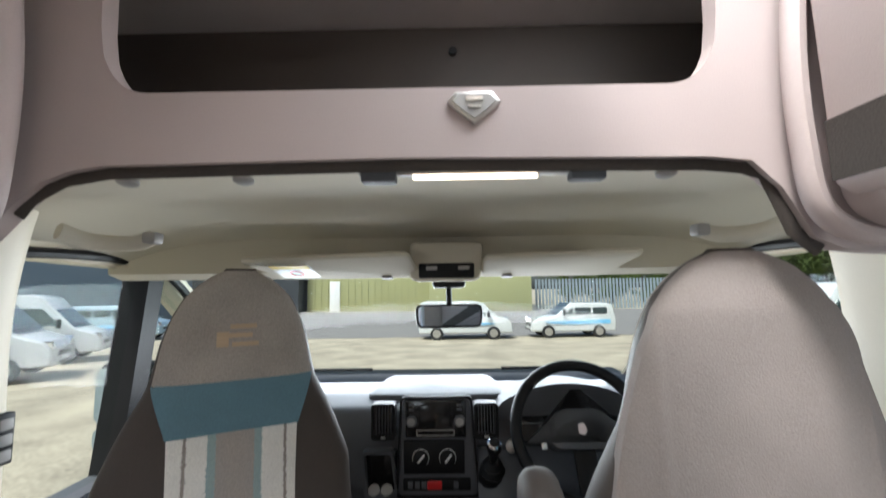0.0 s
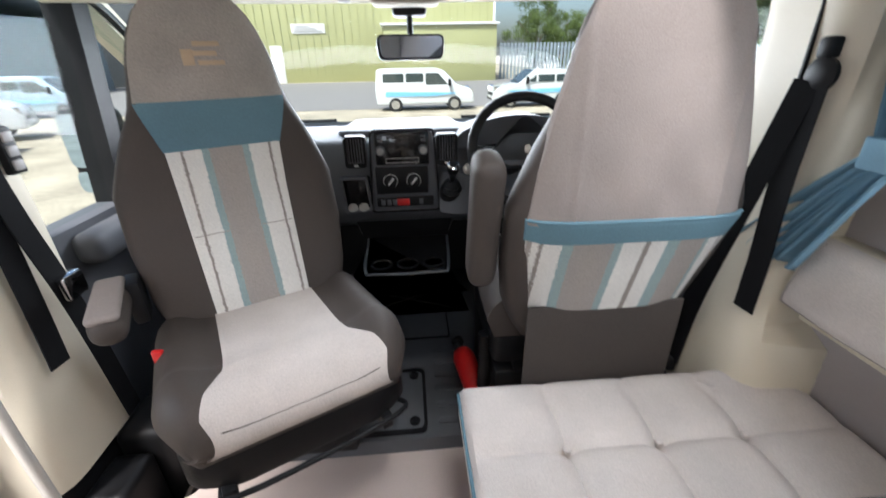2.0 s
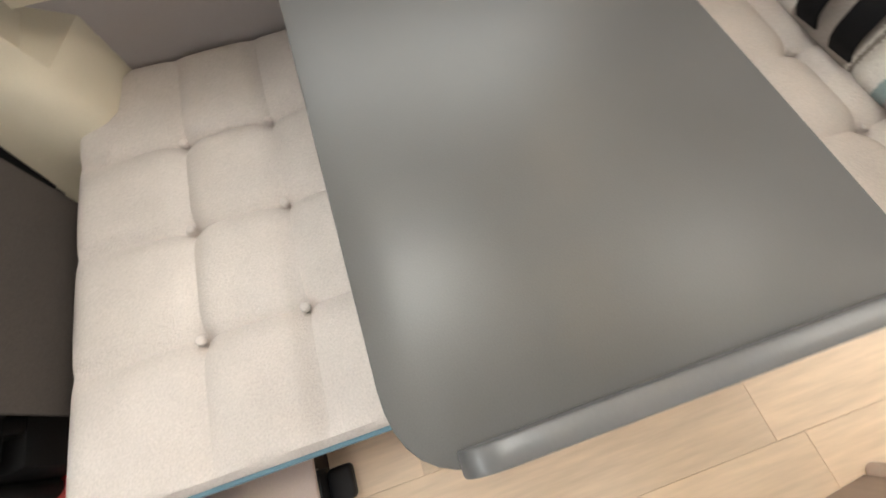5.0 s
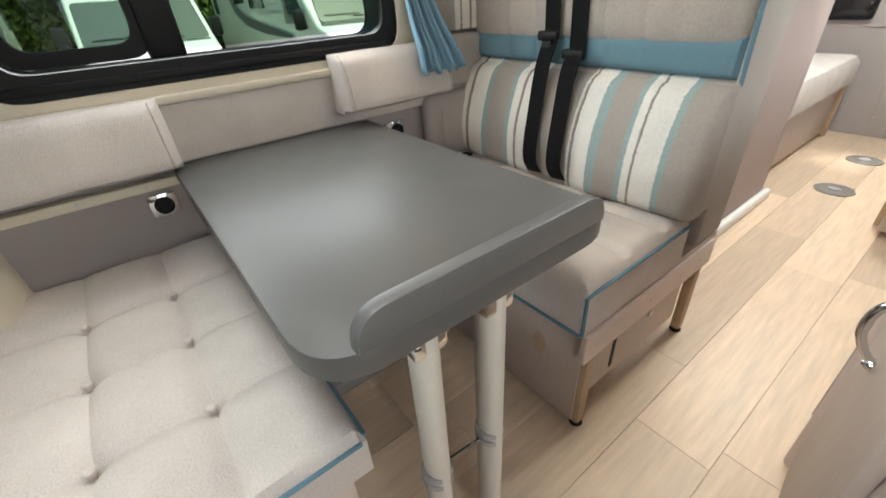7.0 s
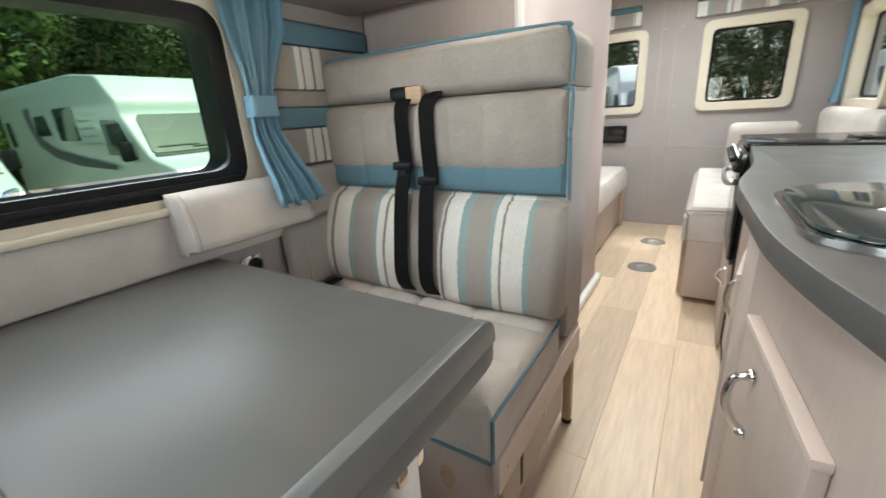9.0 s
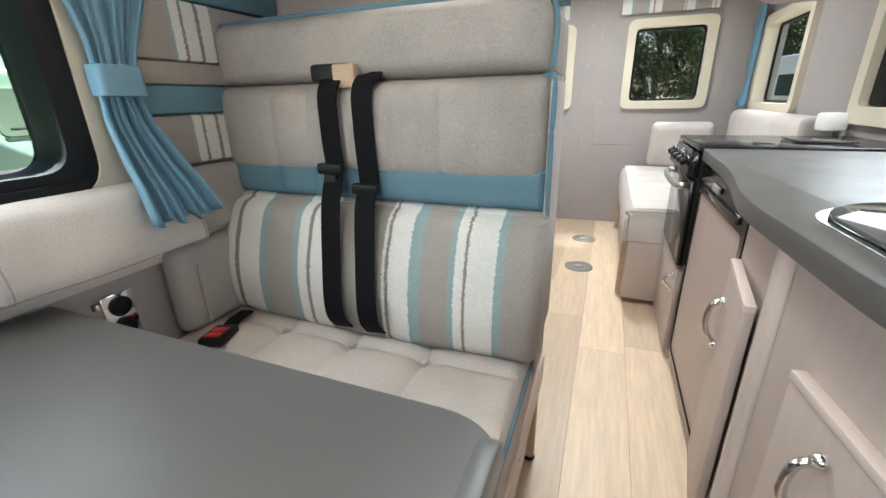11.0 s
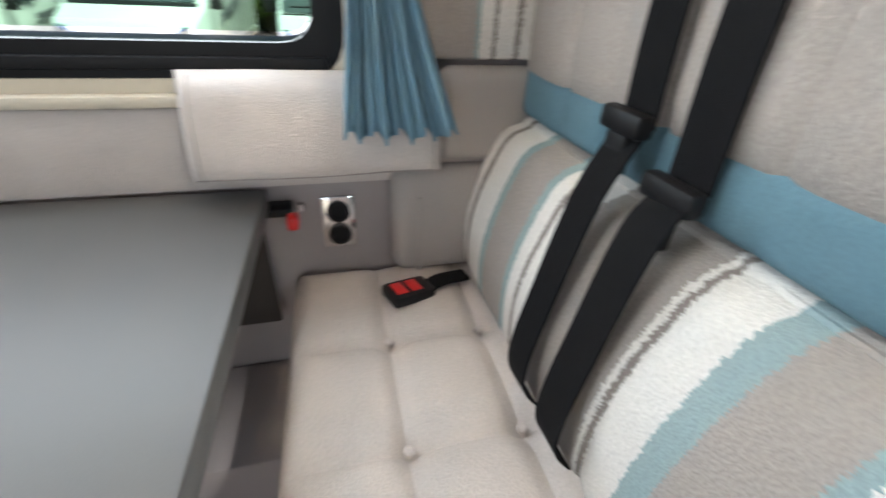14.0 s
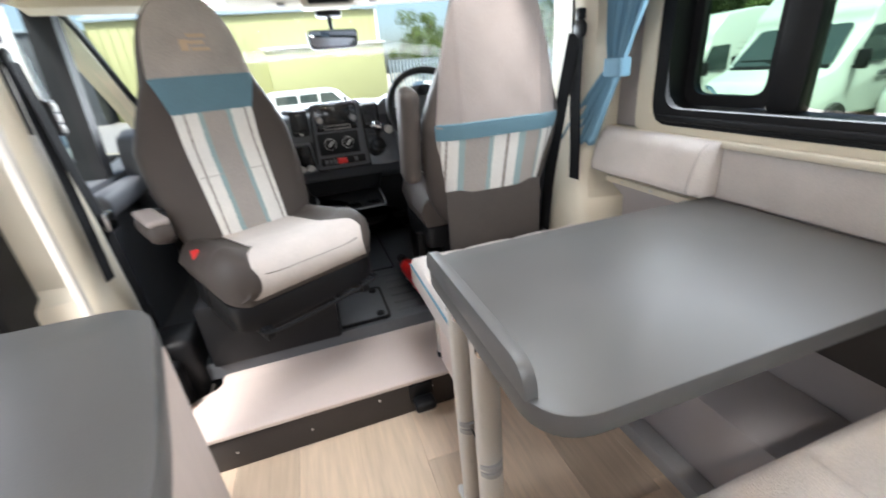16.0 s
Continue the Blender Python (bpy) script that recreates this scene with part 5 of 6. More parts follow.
th = thing("rear_view_mirror", "black-framed interior rear-view mirror", "mirror", (0.05, 1.98, 1.2))
mirm = mat("mirror_glass", (0.42, 0.55, 0.68), 0.02, 1.0, var=0.02, bump=0.0)
mm = Matrix.Translation((0.05, 1.975, 1.205)) @ pose(0, 0, 0, -6, 0, 6)
part("casing", prism(rounded([(-0.095, -0.034), (0.095, -0.034), (0.1, 0.034), (-0.1, 0.034)], 0.02), -0.008, 0.02, 1, 0.006), black, th).data.transform(mm)
part("glass", prism(rounded([(-0.088, -0.028), (0.088, -0.028), (0.092, 0.028), (-0.092, 0.028)], 0.016), -0.011, -0.0085, 1), mirm, th, "bluish mirror glass").data.transform(mm)
part("stem", sweep([(0.05, 1.99, 1.22), (0.05, 2.02, 1.30), (0.05, 2.03, 1.35)], 0.009, n=8), black, th)
part("mount", rbox(0.0, 0.10, 1.99, 2.05, 1.285, 1.315, 0.012), black, th)
th = thing("overhead_console", "grey overhead console with two map lights", "console", (0.05, 1.95, 1.33))
part("body", prism(rounded([(-0.055, 1.305), (0.135, 1.305), (0.145, 1.41), (-0.055, 1.41)], 0.02), 1.86, 1.99, 1, 0.012), liner, th)
part("lens", rbox(-0.030, 0.118, 1.853, 1.864, 1.312, 1.352, 0.006), black, th, "dark lens panel")
for x in (-0.01, 0.075):
    part("switch", rbox(x, x + 0.03, 1.849, 1.855, 1.334, 1.344, 0.002), greyp, th)
for x0, x1, x2, x3 in ((-0.47, -0.045, -0.03, -0.40), (0.135, 0.515, 0.47, 0.15)):
    th = thing("sun_visor", "folded cream sun visor below the headliner", "sun visor", ((x0 + x1) / 2, 1.9, 1.36), "sun visors")
    vis = part("panel", prism(rounded([(x0, 1.40), (x1, 1.415), (x2 if x0 < 0 else x1 - 0.03, 1.335), (x3 if x0 < 0 else x0 + 0.01, 1.335)], 0.018), 1.945, 1.962, 1, 0.007), liner, th)
    tilt = Matrix.Translation((0, 1.935, 1.318)) @ pose(0, 0, 0, 77) @ Matrix.Diagonal((1, 1, 2.7, 1)) @ Matrix.Translation((0, -1.95, -1.335))
    vis.data.transform(tilt)
    part("clip", rbox(x1 - 0.09 if x0 < 0 else x0 + 0.06, x1 - 0.06 if x0 < 0 else x0 + 0.09, 1.938, 1.945, 1.342, 1.350, 0.002), greyp, th).data.transform(tilt)
    if x0 < 0:
        lb = part("airbag_label", rbox(-0.40, -0.30, 1.9415, 1.9445, 1.352, 1.395, 0.001), white, th, "white warning label")
        lb.data.transform(tilt)
        part("label_header", rbox(-0.398, -0.302, 1.9405, 1.9416, 1.383, 1.394, 0), mat("yellow_label", (0.75, 0.55, 0.05), 0.5), lb, "yellow strip").data.transform(tilt)
        part("label_mark", ring([(-0.35 + 0.018 * math.cos(a), 1.368 + 0.010 * math.sin(a)) for a in np.linspace(0, 6.0, 20)], [(-0.35 + 0.013 * math.cos(a), 1.368 + 0.007 * math.sin(a)) for a in np.linspace(0, 6.0, 20)], 1.9395, 1.9416, 1), redm, lb, "red ring mark").data.transform(tilt)
for s in (-1, 1):
    th = thing("ceiling_grip", "cream moulded grip in the headliner corner", "roof grip", (s * 0.58, 1.56, 1.40), "grab handles")
    part("handle", sweep(smooth_path([(s * 0.66, 1.50, 1.398), (s * 0.645, 1.55, 1.385), (s * 0.60, 1.60, 1.385), (s * 0.57, 1.62, 1.40)]), 0.010, 0.016, n=10), liner, th)
    part("cap", rbox(*sorted((s * 0.555, s * 0.585)), 1.60, 1.63, 1.385, 1.41, 0.006), greyp, th)

# belts on the pillars
th = thing("pillar_belt", "black three-point belt hanging from the driver's pillar", "seat belt", (0.75, 1.38, 0.4), "pillar belts")
part("slider", rbox(0.738, 0.765, 1.35, 1.375, 1.165, 1.20, 0.006), black, th)
part("ring", lathe([(0.012, -0.008), (0.028, -0.006), (0.03, 0.004), (0.02, 0.01), (0.008, 0.012)], Matrix.Translation((0.748, 1.358, 1.14)) @ pose(0, 0, 0, 0, -90), 18), black, th)
part("strap", sweep(smooth_path([(0.742, 1.358, 1.13), (0.738, 1.354, 0.95), (0.742, 1.348, 0.80), (0.745, 1.348, 0.665)]), 0.024, 0.0015, (1, 0.1, 0), square=True), webbing, th)
part("second_strap", sweep(smooth_path([(0.738, 1.368, 1.13), (0.715, 1.40, 0.90), (0.70, 1.44, 0.65), (0.70, 1.466, 0.434)]), 0.024, 0.0015, (1, 0.3, 0), square=True), webbing, th)
part("floor_anchor", rbox(0.69, 0.715, 1.45, 1.48, 0.40, 0.445, 0.006), black, th)
th = thing("pillar_belt", "black three-point belt hanging from the passenger's pillar", "seat belt", (-0.75, 1.45, 0.4), "pillar belts")
part("slider", rbox(-0.765, -0.742, 1.425, 1.445, 1.20, 1.235, 0.006), black, th)
part("ring", lathe([(0.012, -0.008), (0.028, -0.006), (0.03, 0.004), (0.02, 0.01), (0.008, 0.012)], Matrix.Translation((-0.75, 1.435, 1.17)) @ Matrix.Scale(0.75, 4) @ pose(0, 0, 0, 0, 90), 18), black, th)
part("strap", sweep(smooth_path([(-0.746, 1.432, 1.16), (-0.738, 1.416, 0.95), (-0.730, 1.400, 0.75), (-0.726, 1.388, 0.605)]), 0.024, 0.0015, (1, 0, 0), square=True), webbing, th)
part("second_strap", sweep(smooth_path([(-0.742, 1.438, 1.16), (-0.728, 1.445, 0.93), (-0.720, 1.472, 0.70), (-0.722, 1.503, 0.36)]), 0.024, 0.0015, (1, 0, 0), square=True), webbing, th)
part("tongue", rbox(-0.725, -0.70, 1.45, 1.505, 0.72, 0.775, 0.006), chrome, th, "chrome belt tongue")
th = thing("pillar_switch", "black switch strip on the passenger's pillar", "switch", (-0.735, 1.51, 1.0))
part("plate", rbox(-0.752, -0.735, 1.492, 1.527, 0.985, 1.075, 0.004), black, th)
for k in range(3):
    part("rocker", rbox(-0.737, -0.731, 1.498, 1.521, 0.992 + k * 0.027, 1.012 + k * 0.027, 0.003), greyp, th)
th = thing("wing_mirror", "black wing mirror outside the passenger window", "wing mirror", (-1.1, 2.3, 0.72))
part("housing", rbox(-1.22, -1.02, 2.25, 2.34, 0.72, 1.04, 0.04, 4), black, th)
part("glass", prism(rect(-1.205, -1.035, 0.83, 1.02, 0.03), 2.243, 2.249, 1), mirm, th)
part("lower_glass", prism(rect(-1.205, -1.035, 0.735, 0.815, 0.03), 2.243, 2.249, 1), mirm, th)
part("arm", rbox(-1.03, -0.92, 2.27, 2.31, 0.80, 0.84, 0.01), black, th)


# ---- curtains ----
def curtain(label, rows, pleats, base):
    """Gathered cloth: rows of (z, x, y of one edge, y of the other edge, pleat depth), drawn in by a tieback."""
    t = thing("curtain", label, "curtain", base, "tied curtains")
    zs = [r[0] for r in rows]

    def row(v):
        z = zs[0] + v * (zs[-1] - zs[0])
        return [z] + [float(np.interp(-z, [-q for q in zs], [r[k] for r in rows])) for k in range(1, 5)]

    def f(u, v):
        z, x, ya, yb, d = row(v)
        a = u * pleats * 2 * math.pi
        return (x - d * (0.5 + 0.5 * math.sin(a)) - 0.3 * d * math.sin(a * 0.37 + 1), ya + (yb - ya) * u + 0.25 * (yb - ya) / pleats * math.cos(a), z + 0.008 * v * math.sin(a * 0.5))

    c = part("cloth", grid(f, pleats * 10, 40), fab_blue, t)
    sol = c.modifiers.new("thickness", "SOLIDIFY")
    sol.thickness = 0.003
    return t


t1 = curtain("blue gathered curtain tied back beside the bench", [(1.42, 0.868, 0.29, 0.08, 0.02), (1.25, 0.866, 0.285, 0.10, 0.022), (1.12, 0.866, 0.252, 0.158, 0.02), (1.05, 0.866, 0.248, 0.178, 0.016), (0.98, 0.858, 0.258, 0.168, 0.02), (0.90, 0.825, 0.268, 0.15, 0.028), (0.86, 0.798, 0.275, 0.14, 0.03), (0.80, 0.775, 0.282, 0.122, 0.03)], 9, (0.86, 0.2, 0.8))
part("tieback", prism(rounded([(0.827, 0.172), (0.872, 0.172), (0.872, 0.255), (0.827, 0.255)], 0.015), 1.028, 1.082, 2, 0.004), fab_blue, t1, "blue fabric tieback")
t2 = curtain("blue gathered curtain tied back beside the driver's pillar", [(1.40, 0.83, 1.12, 1.32, 0.02), (1.22, 0.825, 1.13, 1.315, 0.022), (1.10, 0.815, 1.18, 1.29, 0.02), (1.025, 0.805, 1.205, 1.265, 0.018), (0.95, 0.80, 1.235, 1.33, 0.024), (0.79, 0.795, 1.29, 1.46, 0.035)], 9, (0.8, 1.25, 0.8))
part("tieback", prism(rounded([(0.775, 1.195), (0.82, 1.195), (0.82, 1.275), (0.775, 1.275)], 0.015), 0.998, 1.05, 2, 0.004), fab_blue, t2, "blue fabric tieback")
t3 = curtain("blue gathered curtain tied back at the rear side window", [(1.55, -0.87, -2.86, -2.74, -0.02), (1.2, -0.87, -2.84, -2.76, -0.02), (1.1, -0.87, -2.83, -2.78, -0.015), (0.93, -0.86, -2.86, -2.72, -0.03)], 6, (-0.87, -2.8, 0.93))
for x0, x1 in ((-0.62, 0.0), (0.36, 0.88)):
    th = thing("window_pelmet", "striped fabric pelmet above the rear door window", "pelmet", ((x0 + x1) / 2, -2.88, 1.56), "rear pelmets")
    part("striped_cloth", rbox(x0, x1, -2.895, -2.868, 1.562, 1.66, 0.01), stripe_bench, th)
    part("band", rbox(x0, x1, -2.895, -2.862, 1.661, 1.70, 0.008), fab_teal, th, "teal band")
    part("top_cloth", rbox(x0, x1, -2.895, -2.868, 1.701, 1.80, 0.01), fab, th)

# ---- kitchen ----
WZ = 0.838
th = thing("worktop", "dark grey laminate kitchen worktop with curved front", "worktop", (-0.6, 0, WZ))
wo = rounded([(-0.904, 0.652), (-0.904, -0.875), (-0.312, -0.875), (-0.292, -0.42), (-0.24, -0.10), (-0.262, 0.34), (-0.352, 0.645)], [0, 0, 0.01, 0.10, 0.10, 0.12, 0.05], 7)
part("slab", prism(wo, WZ - 0.036, WZ, 2, 0.003), laminate, th)
part("upstand", rbox(-0.904, -0.888, -0.87, 0.61, WZ + 0.001, WZ + 0.025, 0.004), lam_edge, th)


def handle(parent, x, y, z0, z1, out=0.03):
    h = part("handle", sweep(smooth_path([(x, y, z1), (x + out * 0.8, y, z1 - 0.012), (x + out, y, (z0 + z1) / 2), (x + out * 0.6, y, z0 + 0.02), (x, y, z0)]), 0.0065, 0.0055, (0, 1, 0), 10), chrome, parent, "curved chrome handle")
    for z in (z0, z1):
        part("handle_foot", lathe([(0.010, 0), (0.010, 0.006), (0.006, 0.012)], Matrix.Translation((x, y, z)) @ pose(0, 0, 0, 0, 90), 12), chrome, h)


ang = math.degrees(math.atan2(-0.056, 0.535))
mu = Matrix.Translation((-0.282, 0.07, 0)) @ pose(0, 0, 0, 0, 0, -ang)
th = thing("sink_unit", "pale wood-grain sink cabinet with one proud door", "cabinet", (-0.5, 0.3, 0))
bd2 = part("body", prism([(-0.282, 0.065), (-0.338, 0.600), (-0.88, 0.600), (-0.88, 0.065)], 0.0, WZ - 0.037, 2, 0.002), board, th)
dr = part("door", rbox(0.0, 0.018, 0.085, 0.415, 0.14, 0.655, 0.003), board, th)
dr.data.transform(mu)
tpe = part("door_edge", rbox(0.0, 0.0195, 0.084, 0.416, 0.645, 0.658, 0.001), board_edge, dr, "pale door edging")
tpe.data.transform(mu)
handle(dr, -0.282, 0.262, 0.50, 0.605)
th = thing("tall_post", "pale rounded corner post of the kitchen", "trim", (-0.262, 0.03, 0))
part("post", sweep([(-0.288, 0.035, z) for z in (0.0, 0.4, 0.81)], 0.022, 0.022, (0, 1, 0), 18), board_edge, th)
th = thing("narrow_unit", "narrow pale wood-grain kitchen cabinet beside the fridge", "cabinet", (-0.5, -0.15, 0))
part("body", prism([(-0.32, -0.295), (-0.296, 0.01), (-0.88, 0.01), (-0.88, -0.295)], 0.0, WZ - 0.037, 2, 0.002), board, th)
mn = Matrix.Translation((-0.318, -0.285, 0)) @ pose(0, 0, 0, 0, 0, -8)
dr = part("door", rbox(0.0, 0.018, 0.0, 0.255, 0.10, 0.655, 0.003), board, th)
dr.data.transform(mn)
part("door_edge", rbox(0.0, 0.0195, -0.001, 0.256, 0.645, 0.658, 0.001), board_edge, dr, "pale door edging").data.transform(mn)
handle(dr, -0.300, -0.262, 0.445, 0.56)

th = thing("fridge", "black-framed fridge with a pale wood-grain door panel", "fridge", (-0.5, -0.58, 0))
part("case", rbox(-0.88, -0.345, -0.868, -0.30, 0.05, 0.81, 0.004), black, th)
part("frame", ring(rect(-0.864, -0.302, 0.06, 0.785, 0.012), rect(-0.838, -0.328, 0.085, 0.70, 0.02), -0.345, -0.318, 0), blackg, th, "black gloss door frame")
part("door_panel", prism(rect(-0.84, -0.326, 0.083, 0.702, 0.018), -0.344, -0.324, 0), board, th, "pale wood-grain panel")
part("grip", rbox(-0.322, -0.310, -0.80, -0.36, 0.715, 0.735, 0.004), blackg, th)
part("lock", rbox(-0.316, -0.308, -0.64, -0.56, 0.745, 0.765, 0.003), greyp, th)
th = thing("plinth", "pale kick board under the fridge", "plinth", (-0.4, -0.58, 0))
part("strip", rbox(-0.36, -0.34, -0.868, -0.30, 0.0, 0.049, 0.002), board_edge, th)

th = thing("cooker", "black gas cooker with glass lid, knobs and steel handle", "cooker", (-0.6, -1.1, 0.4))
part("body", rbox(-0.88, -0.315, -1.33, -0.885, 0.40, WZ - 0.01, 0.004), black, th)
part("glass_lid", prism(rect(-0.89, -0.300, -1.335, -0.878, 0.015), WZ - 0.008, WZ + 0.008, 2, 0.002), blackg, th, "black glass lid")
pn = part("control_panel", prism([(-0.30, WZ - 0.015), (-0.272, 0.745), (-0.315, 0.735), (-0.315, WZ - 0.015)], -1.33, -0.885, 1, 0.002), blackg, th)
for k in range(5):
    kb = part("knob", lathe([(0.020, 0), (0.020, 0.008), (0.013, 0.012), (0.012, 0.028), (0.009, 0.03)], Matrix.Translation((-0.286, -1.28 + k * 0.085, 0.79)) @ pose(0, 0, 0, 0, 105), 16), black, pn)
    part("knob_ring", lathe([(0.021, 0.0), (0.021, 0.003), (0.018, 0.004)], Matrix.Translation((-0.286, -1.28 + k * 0.085, 0.79)) @ pose(0, 0, 0, 0, 105), 16), chrome, kb)
od = part("oven_door", rbox(-0.313, -0.296, -1.328, -0.888, 0.405, 0.725, 0.004), blackg, th, "black glass oven door")
part("handle", sweep(smooth_path([(-0.297, -1.29, 0.705), (-0.262, -1.28, 0.70), (-0.255, -1.10, 0.695), (-0.262, -0.93, 0.70), (-0.297, -0.92, 0.705)]), 0.009, 0.012, n=10), alu, od, "steel bar handle")
part("pan_rest", rbox(-0.78, -0.62, -1.20, -1.02, WZ + 0.009, WZ + 0.014, 0.002), blackg, th)
th = thing("low_cupboard", "pale wood-grain cupboard under the cooker", "cabinet", (-0.6, -1.1, 0))
part("body", rbox(-0.88, -0.325, -1.33, -0.885, 0.0, 0.398, 0.003), board, th)
dr = part("door", rbox(-0.324, -0.306, -1.322, -0.893, 0.03, 0.385, 0.003), board, th)
handle(dr, -0.306, -0.95, 0.28, 0.345)

th = thing("sink", "stainless steel sink under a dark hinged glass lid", "sink", (-0.58, 0.15, WZ))
so = rounded([(-0.282, 0.05), (-0.290, 0.36), (-0.76, 0.40), (-0.80, -0.10), (-0.36, -0.03)], [0.045, 0.09, 0.09, 0.09, 0.045], 7)
si = [(-0.54 + (x + 0.54) * 0.93, 0.15 + (y - 0.15) * 0.93) for x, y in so]
part("rim", ring(so, si, WZ + 0.001, WZ + 0.010), chrome, th, "polished steel rim")
part("bowl", prism(si, WZ + 0.001, WZ + 0.004, 2), alu, th)
part("glass_lid", prism([(-0.54 + (x + 0.54) * 0.955, 0.15 + (y - 0.15) * 0.955) for x, y in so], WZ + 0.011, WZ + 0.017, 2, 0.001), darkglass, th, "dark glass lid")
th = thing("tap", "chrome swan-neck tap over the sink", "tap", (-0.84, -0.05, WZ))
part("base", lathe([(0.025, 0), (0.025, 0.02), (0.018, 0.03), (0.016, 0.07)], Matrix.Translation((-0.845, 0.14, WZ)), 18), chrome, th)
part("spout", sweep(smooth_path([(-0.845, 0.14, WZ + 0.06), (-0.83, 0.12, WZ + 0.12), (-0.76, 0.06, WZ + 0.16), (-0.66, -0.02, WZ + 0.175), (-0.60, -0.07, WZ + 0.165)]), 0.011, n=12), chrome, th)
part("nozzle", lathe([(0.014, 0), (0.014, 0.028), (0.010, 0.03)], Matrix.Translation((-0.60, -0.07, WZ + 0.138)), 14), black, th)

# ---- rear lounge ----


def settee(name, label, x0, x1, y0, y1, front):
    t = thing(name, label, "settee", ((x0 + x1) / 2, (y0 + y1) / 2, 0))
    part("base", rbox(x0 + (0.03 if front < 0 else 0), x1 - (0 if front < 0 else 0.03), y0, y1, 0.03, 0.335, 0.004), board, t)

    def f(u, v):
        x, y = x0 + u * (x1 - x0), y0 + v * (y1 - y0)
        e = min(min(u, 1 - u) * (x1 - x0), min(v, 1 - v) * (y1 - y0))
        r = 0.055
        z = 0.505 - (r - math.sqrt(max(0, r * r - max(0, r - e) ** 2)))
        return (x, y, z - 0.008 * math.exp(-((y - (y0 + y1) / 2) / 0.012) ** 2) + 0.004 * noise.noise((x * 5, y * 5, 0)))

    part("seat_pad", grid(f, 24, 44, lambda u, v: (x0 + u * (x1 - x0), y0 + v * (y1 - y0), 0.337)), fab_pale, t)
    xp = x0 if front < 0 else x1
    part("piping", sweep(smooth_path([(x0 + 0.02, y1 + 0.002, 0.34), (x0 + 0.02, y1 + 0.002, 0.46), (x0 + 0.06, y1, 0.49), (x1 - 0.06, y1, 0.49), (x1 - 0.02, y1 + 0.002, 0.46), (x1 - 0.02, y1 + 0.002, 0.34)]), 0.004, n=6), fab_side, t)
    for y in (y0 + 0.08, y1 - 0.1):
        lg = part("leg", rbox(xp - 0.014 + 0.02 * (1 if front < 0 else -1), xp + 0.014 + 0.02 * (1 if front < 0 else -1), y - 0.014, y + 0.014, 0.012, 0.33, 0.004), ply, t)
    return t


settee("rear_settee", "pale rear settee along the driver's side wall", 0.355, 0.90, -2.80, -1.51, -1)
settee("rear_settee", "pale rear settee behind the cooker along the kitchen wall", -0.90, -0.125, -2.80, -1.345, 1)
th = thing("settee_back", "pale padded back cushion along the rear side wall", "cushion", (-0.85, -2.2, 0.5))
part("pad", rbox(-0.90, -0.78, -2.78, -1.50, 0.70, 0.91, 0.05, 5), fab_pale, th)
part("end_cover", rbox(-0.895, -0.775, -1.545, -1.495, 0.705, 0.905, 0.03, 4), fab_side, th)
th = thing("scatter_cushion", "pale cushion leaning against the rear door", "cushion", (-0.45, -2.75, 0.5))
part("pad", rbox(-0.20, 0.20, -0.05, 0.05, 0.0, 0.33, 0.045, 5, m=Matrix.Translation((-0.50, -2.78, 0.505)) @ pose(0, 0, 0, -14)), fab_pale, th)
for y in (-2.36, -1.78):
    th = thing("table_socket", "round steel table-leg socket in the floor", "floor socket", (0.08, y, 0), "floor sockets")
    dsc = part("disc", lathe([(0.0, 0.001), (0.085, 0.001), (0.083, 0.005), (0.06, 0.007), (0.0, 0.007)], Matrix.Translation((0.08, y, 0)), 28), alu, th)
    part("plug", lathe([(0.028, 0.007), (0.028, 0.010), (0.0, 0.010)], Matrix.Translation((0.08, y, 0)), 20), greyp, dsc)
th = thing("control_box", "white appliance corner behind the cooker", "heater control", (-0.6, -1.45, 0.85))
part("case", rbox(-0.885, -0.80, -1.46, -1.38, 0.86, 0.93, 0.012), white, th)
# ceiling lamps; the one at y -0.9 is an unseen addition
for x, y in ((0.11, 0.27), (-0.3, -0.9)):
    th = thing("ceiling_lamp", "small round warm LED ceiling lamp, switched on", "ceiling lamp", (x, y, 1.89), "ceiling lamps")
    part("rim", lathe([(0.045, 1.899), (0.045, 1.890), (0.034, 1.887), (0.034, 1.899)], Matrix.Translation((x, y, 0)), 24), chrome, th)
    part("lens", lathe([(0.0, 1.888), (0.034, 1.888), (0.034, 1.893), (0.0, 1.893)], Matrix.Translation((x, y, 0)), 24), spotm, th, "glowing lens")
th = thing("locker_lamp", "small round warm LED lamp under the locker, switched on", "lamp", (0.62, 0.30, 1.32))
part("rim", lathe([(0.036, 1.3295), (0.036, 1.322), (0.028, 1.319), (0.028, 1.3295)], Matrix.Translation((0.62, 0.30, 0)), 24), chrome, th)
part("lens", lathe([(0.0, 1.320), (0.028, 1.320), (0.028, 1.325), (0.0, 1.325)], Matrix.Translation((0.62, 0.30, 0)), 24), lockerm, th, "glowing lens")
# The rooflight at y -2.0 is unseen, added for the rear fill lamp.
for x, y in ((0.29, 0.99), (0.12, -0.62), (0.1, -2.0)):
    th = thing("rooflight", "square rooflight with white frame in the ceiling", "rooflight", (x, y, 1.9), "rooflights")
    part("frame", ring(rect(x - 0.25, x + 0.25, y - 0.25, y + 0.25, 0.04), rect(x - 0.205, x + 0.205, y - 0.205, y + 0.205, 0.02), 1.885, 1.899), white, th)

# ---- outside ----
FALL = [(3.75, 0.0), (15.0, -0.42), (33.75, -0.80), (60.0, -1.1)]


def yard(y):
    """Height of the yard, which falls gently away in front of the van."""
    return GROUND + lerp_table(FALL, y)


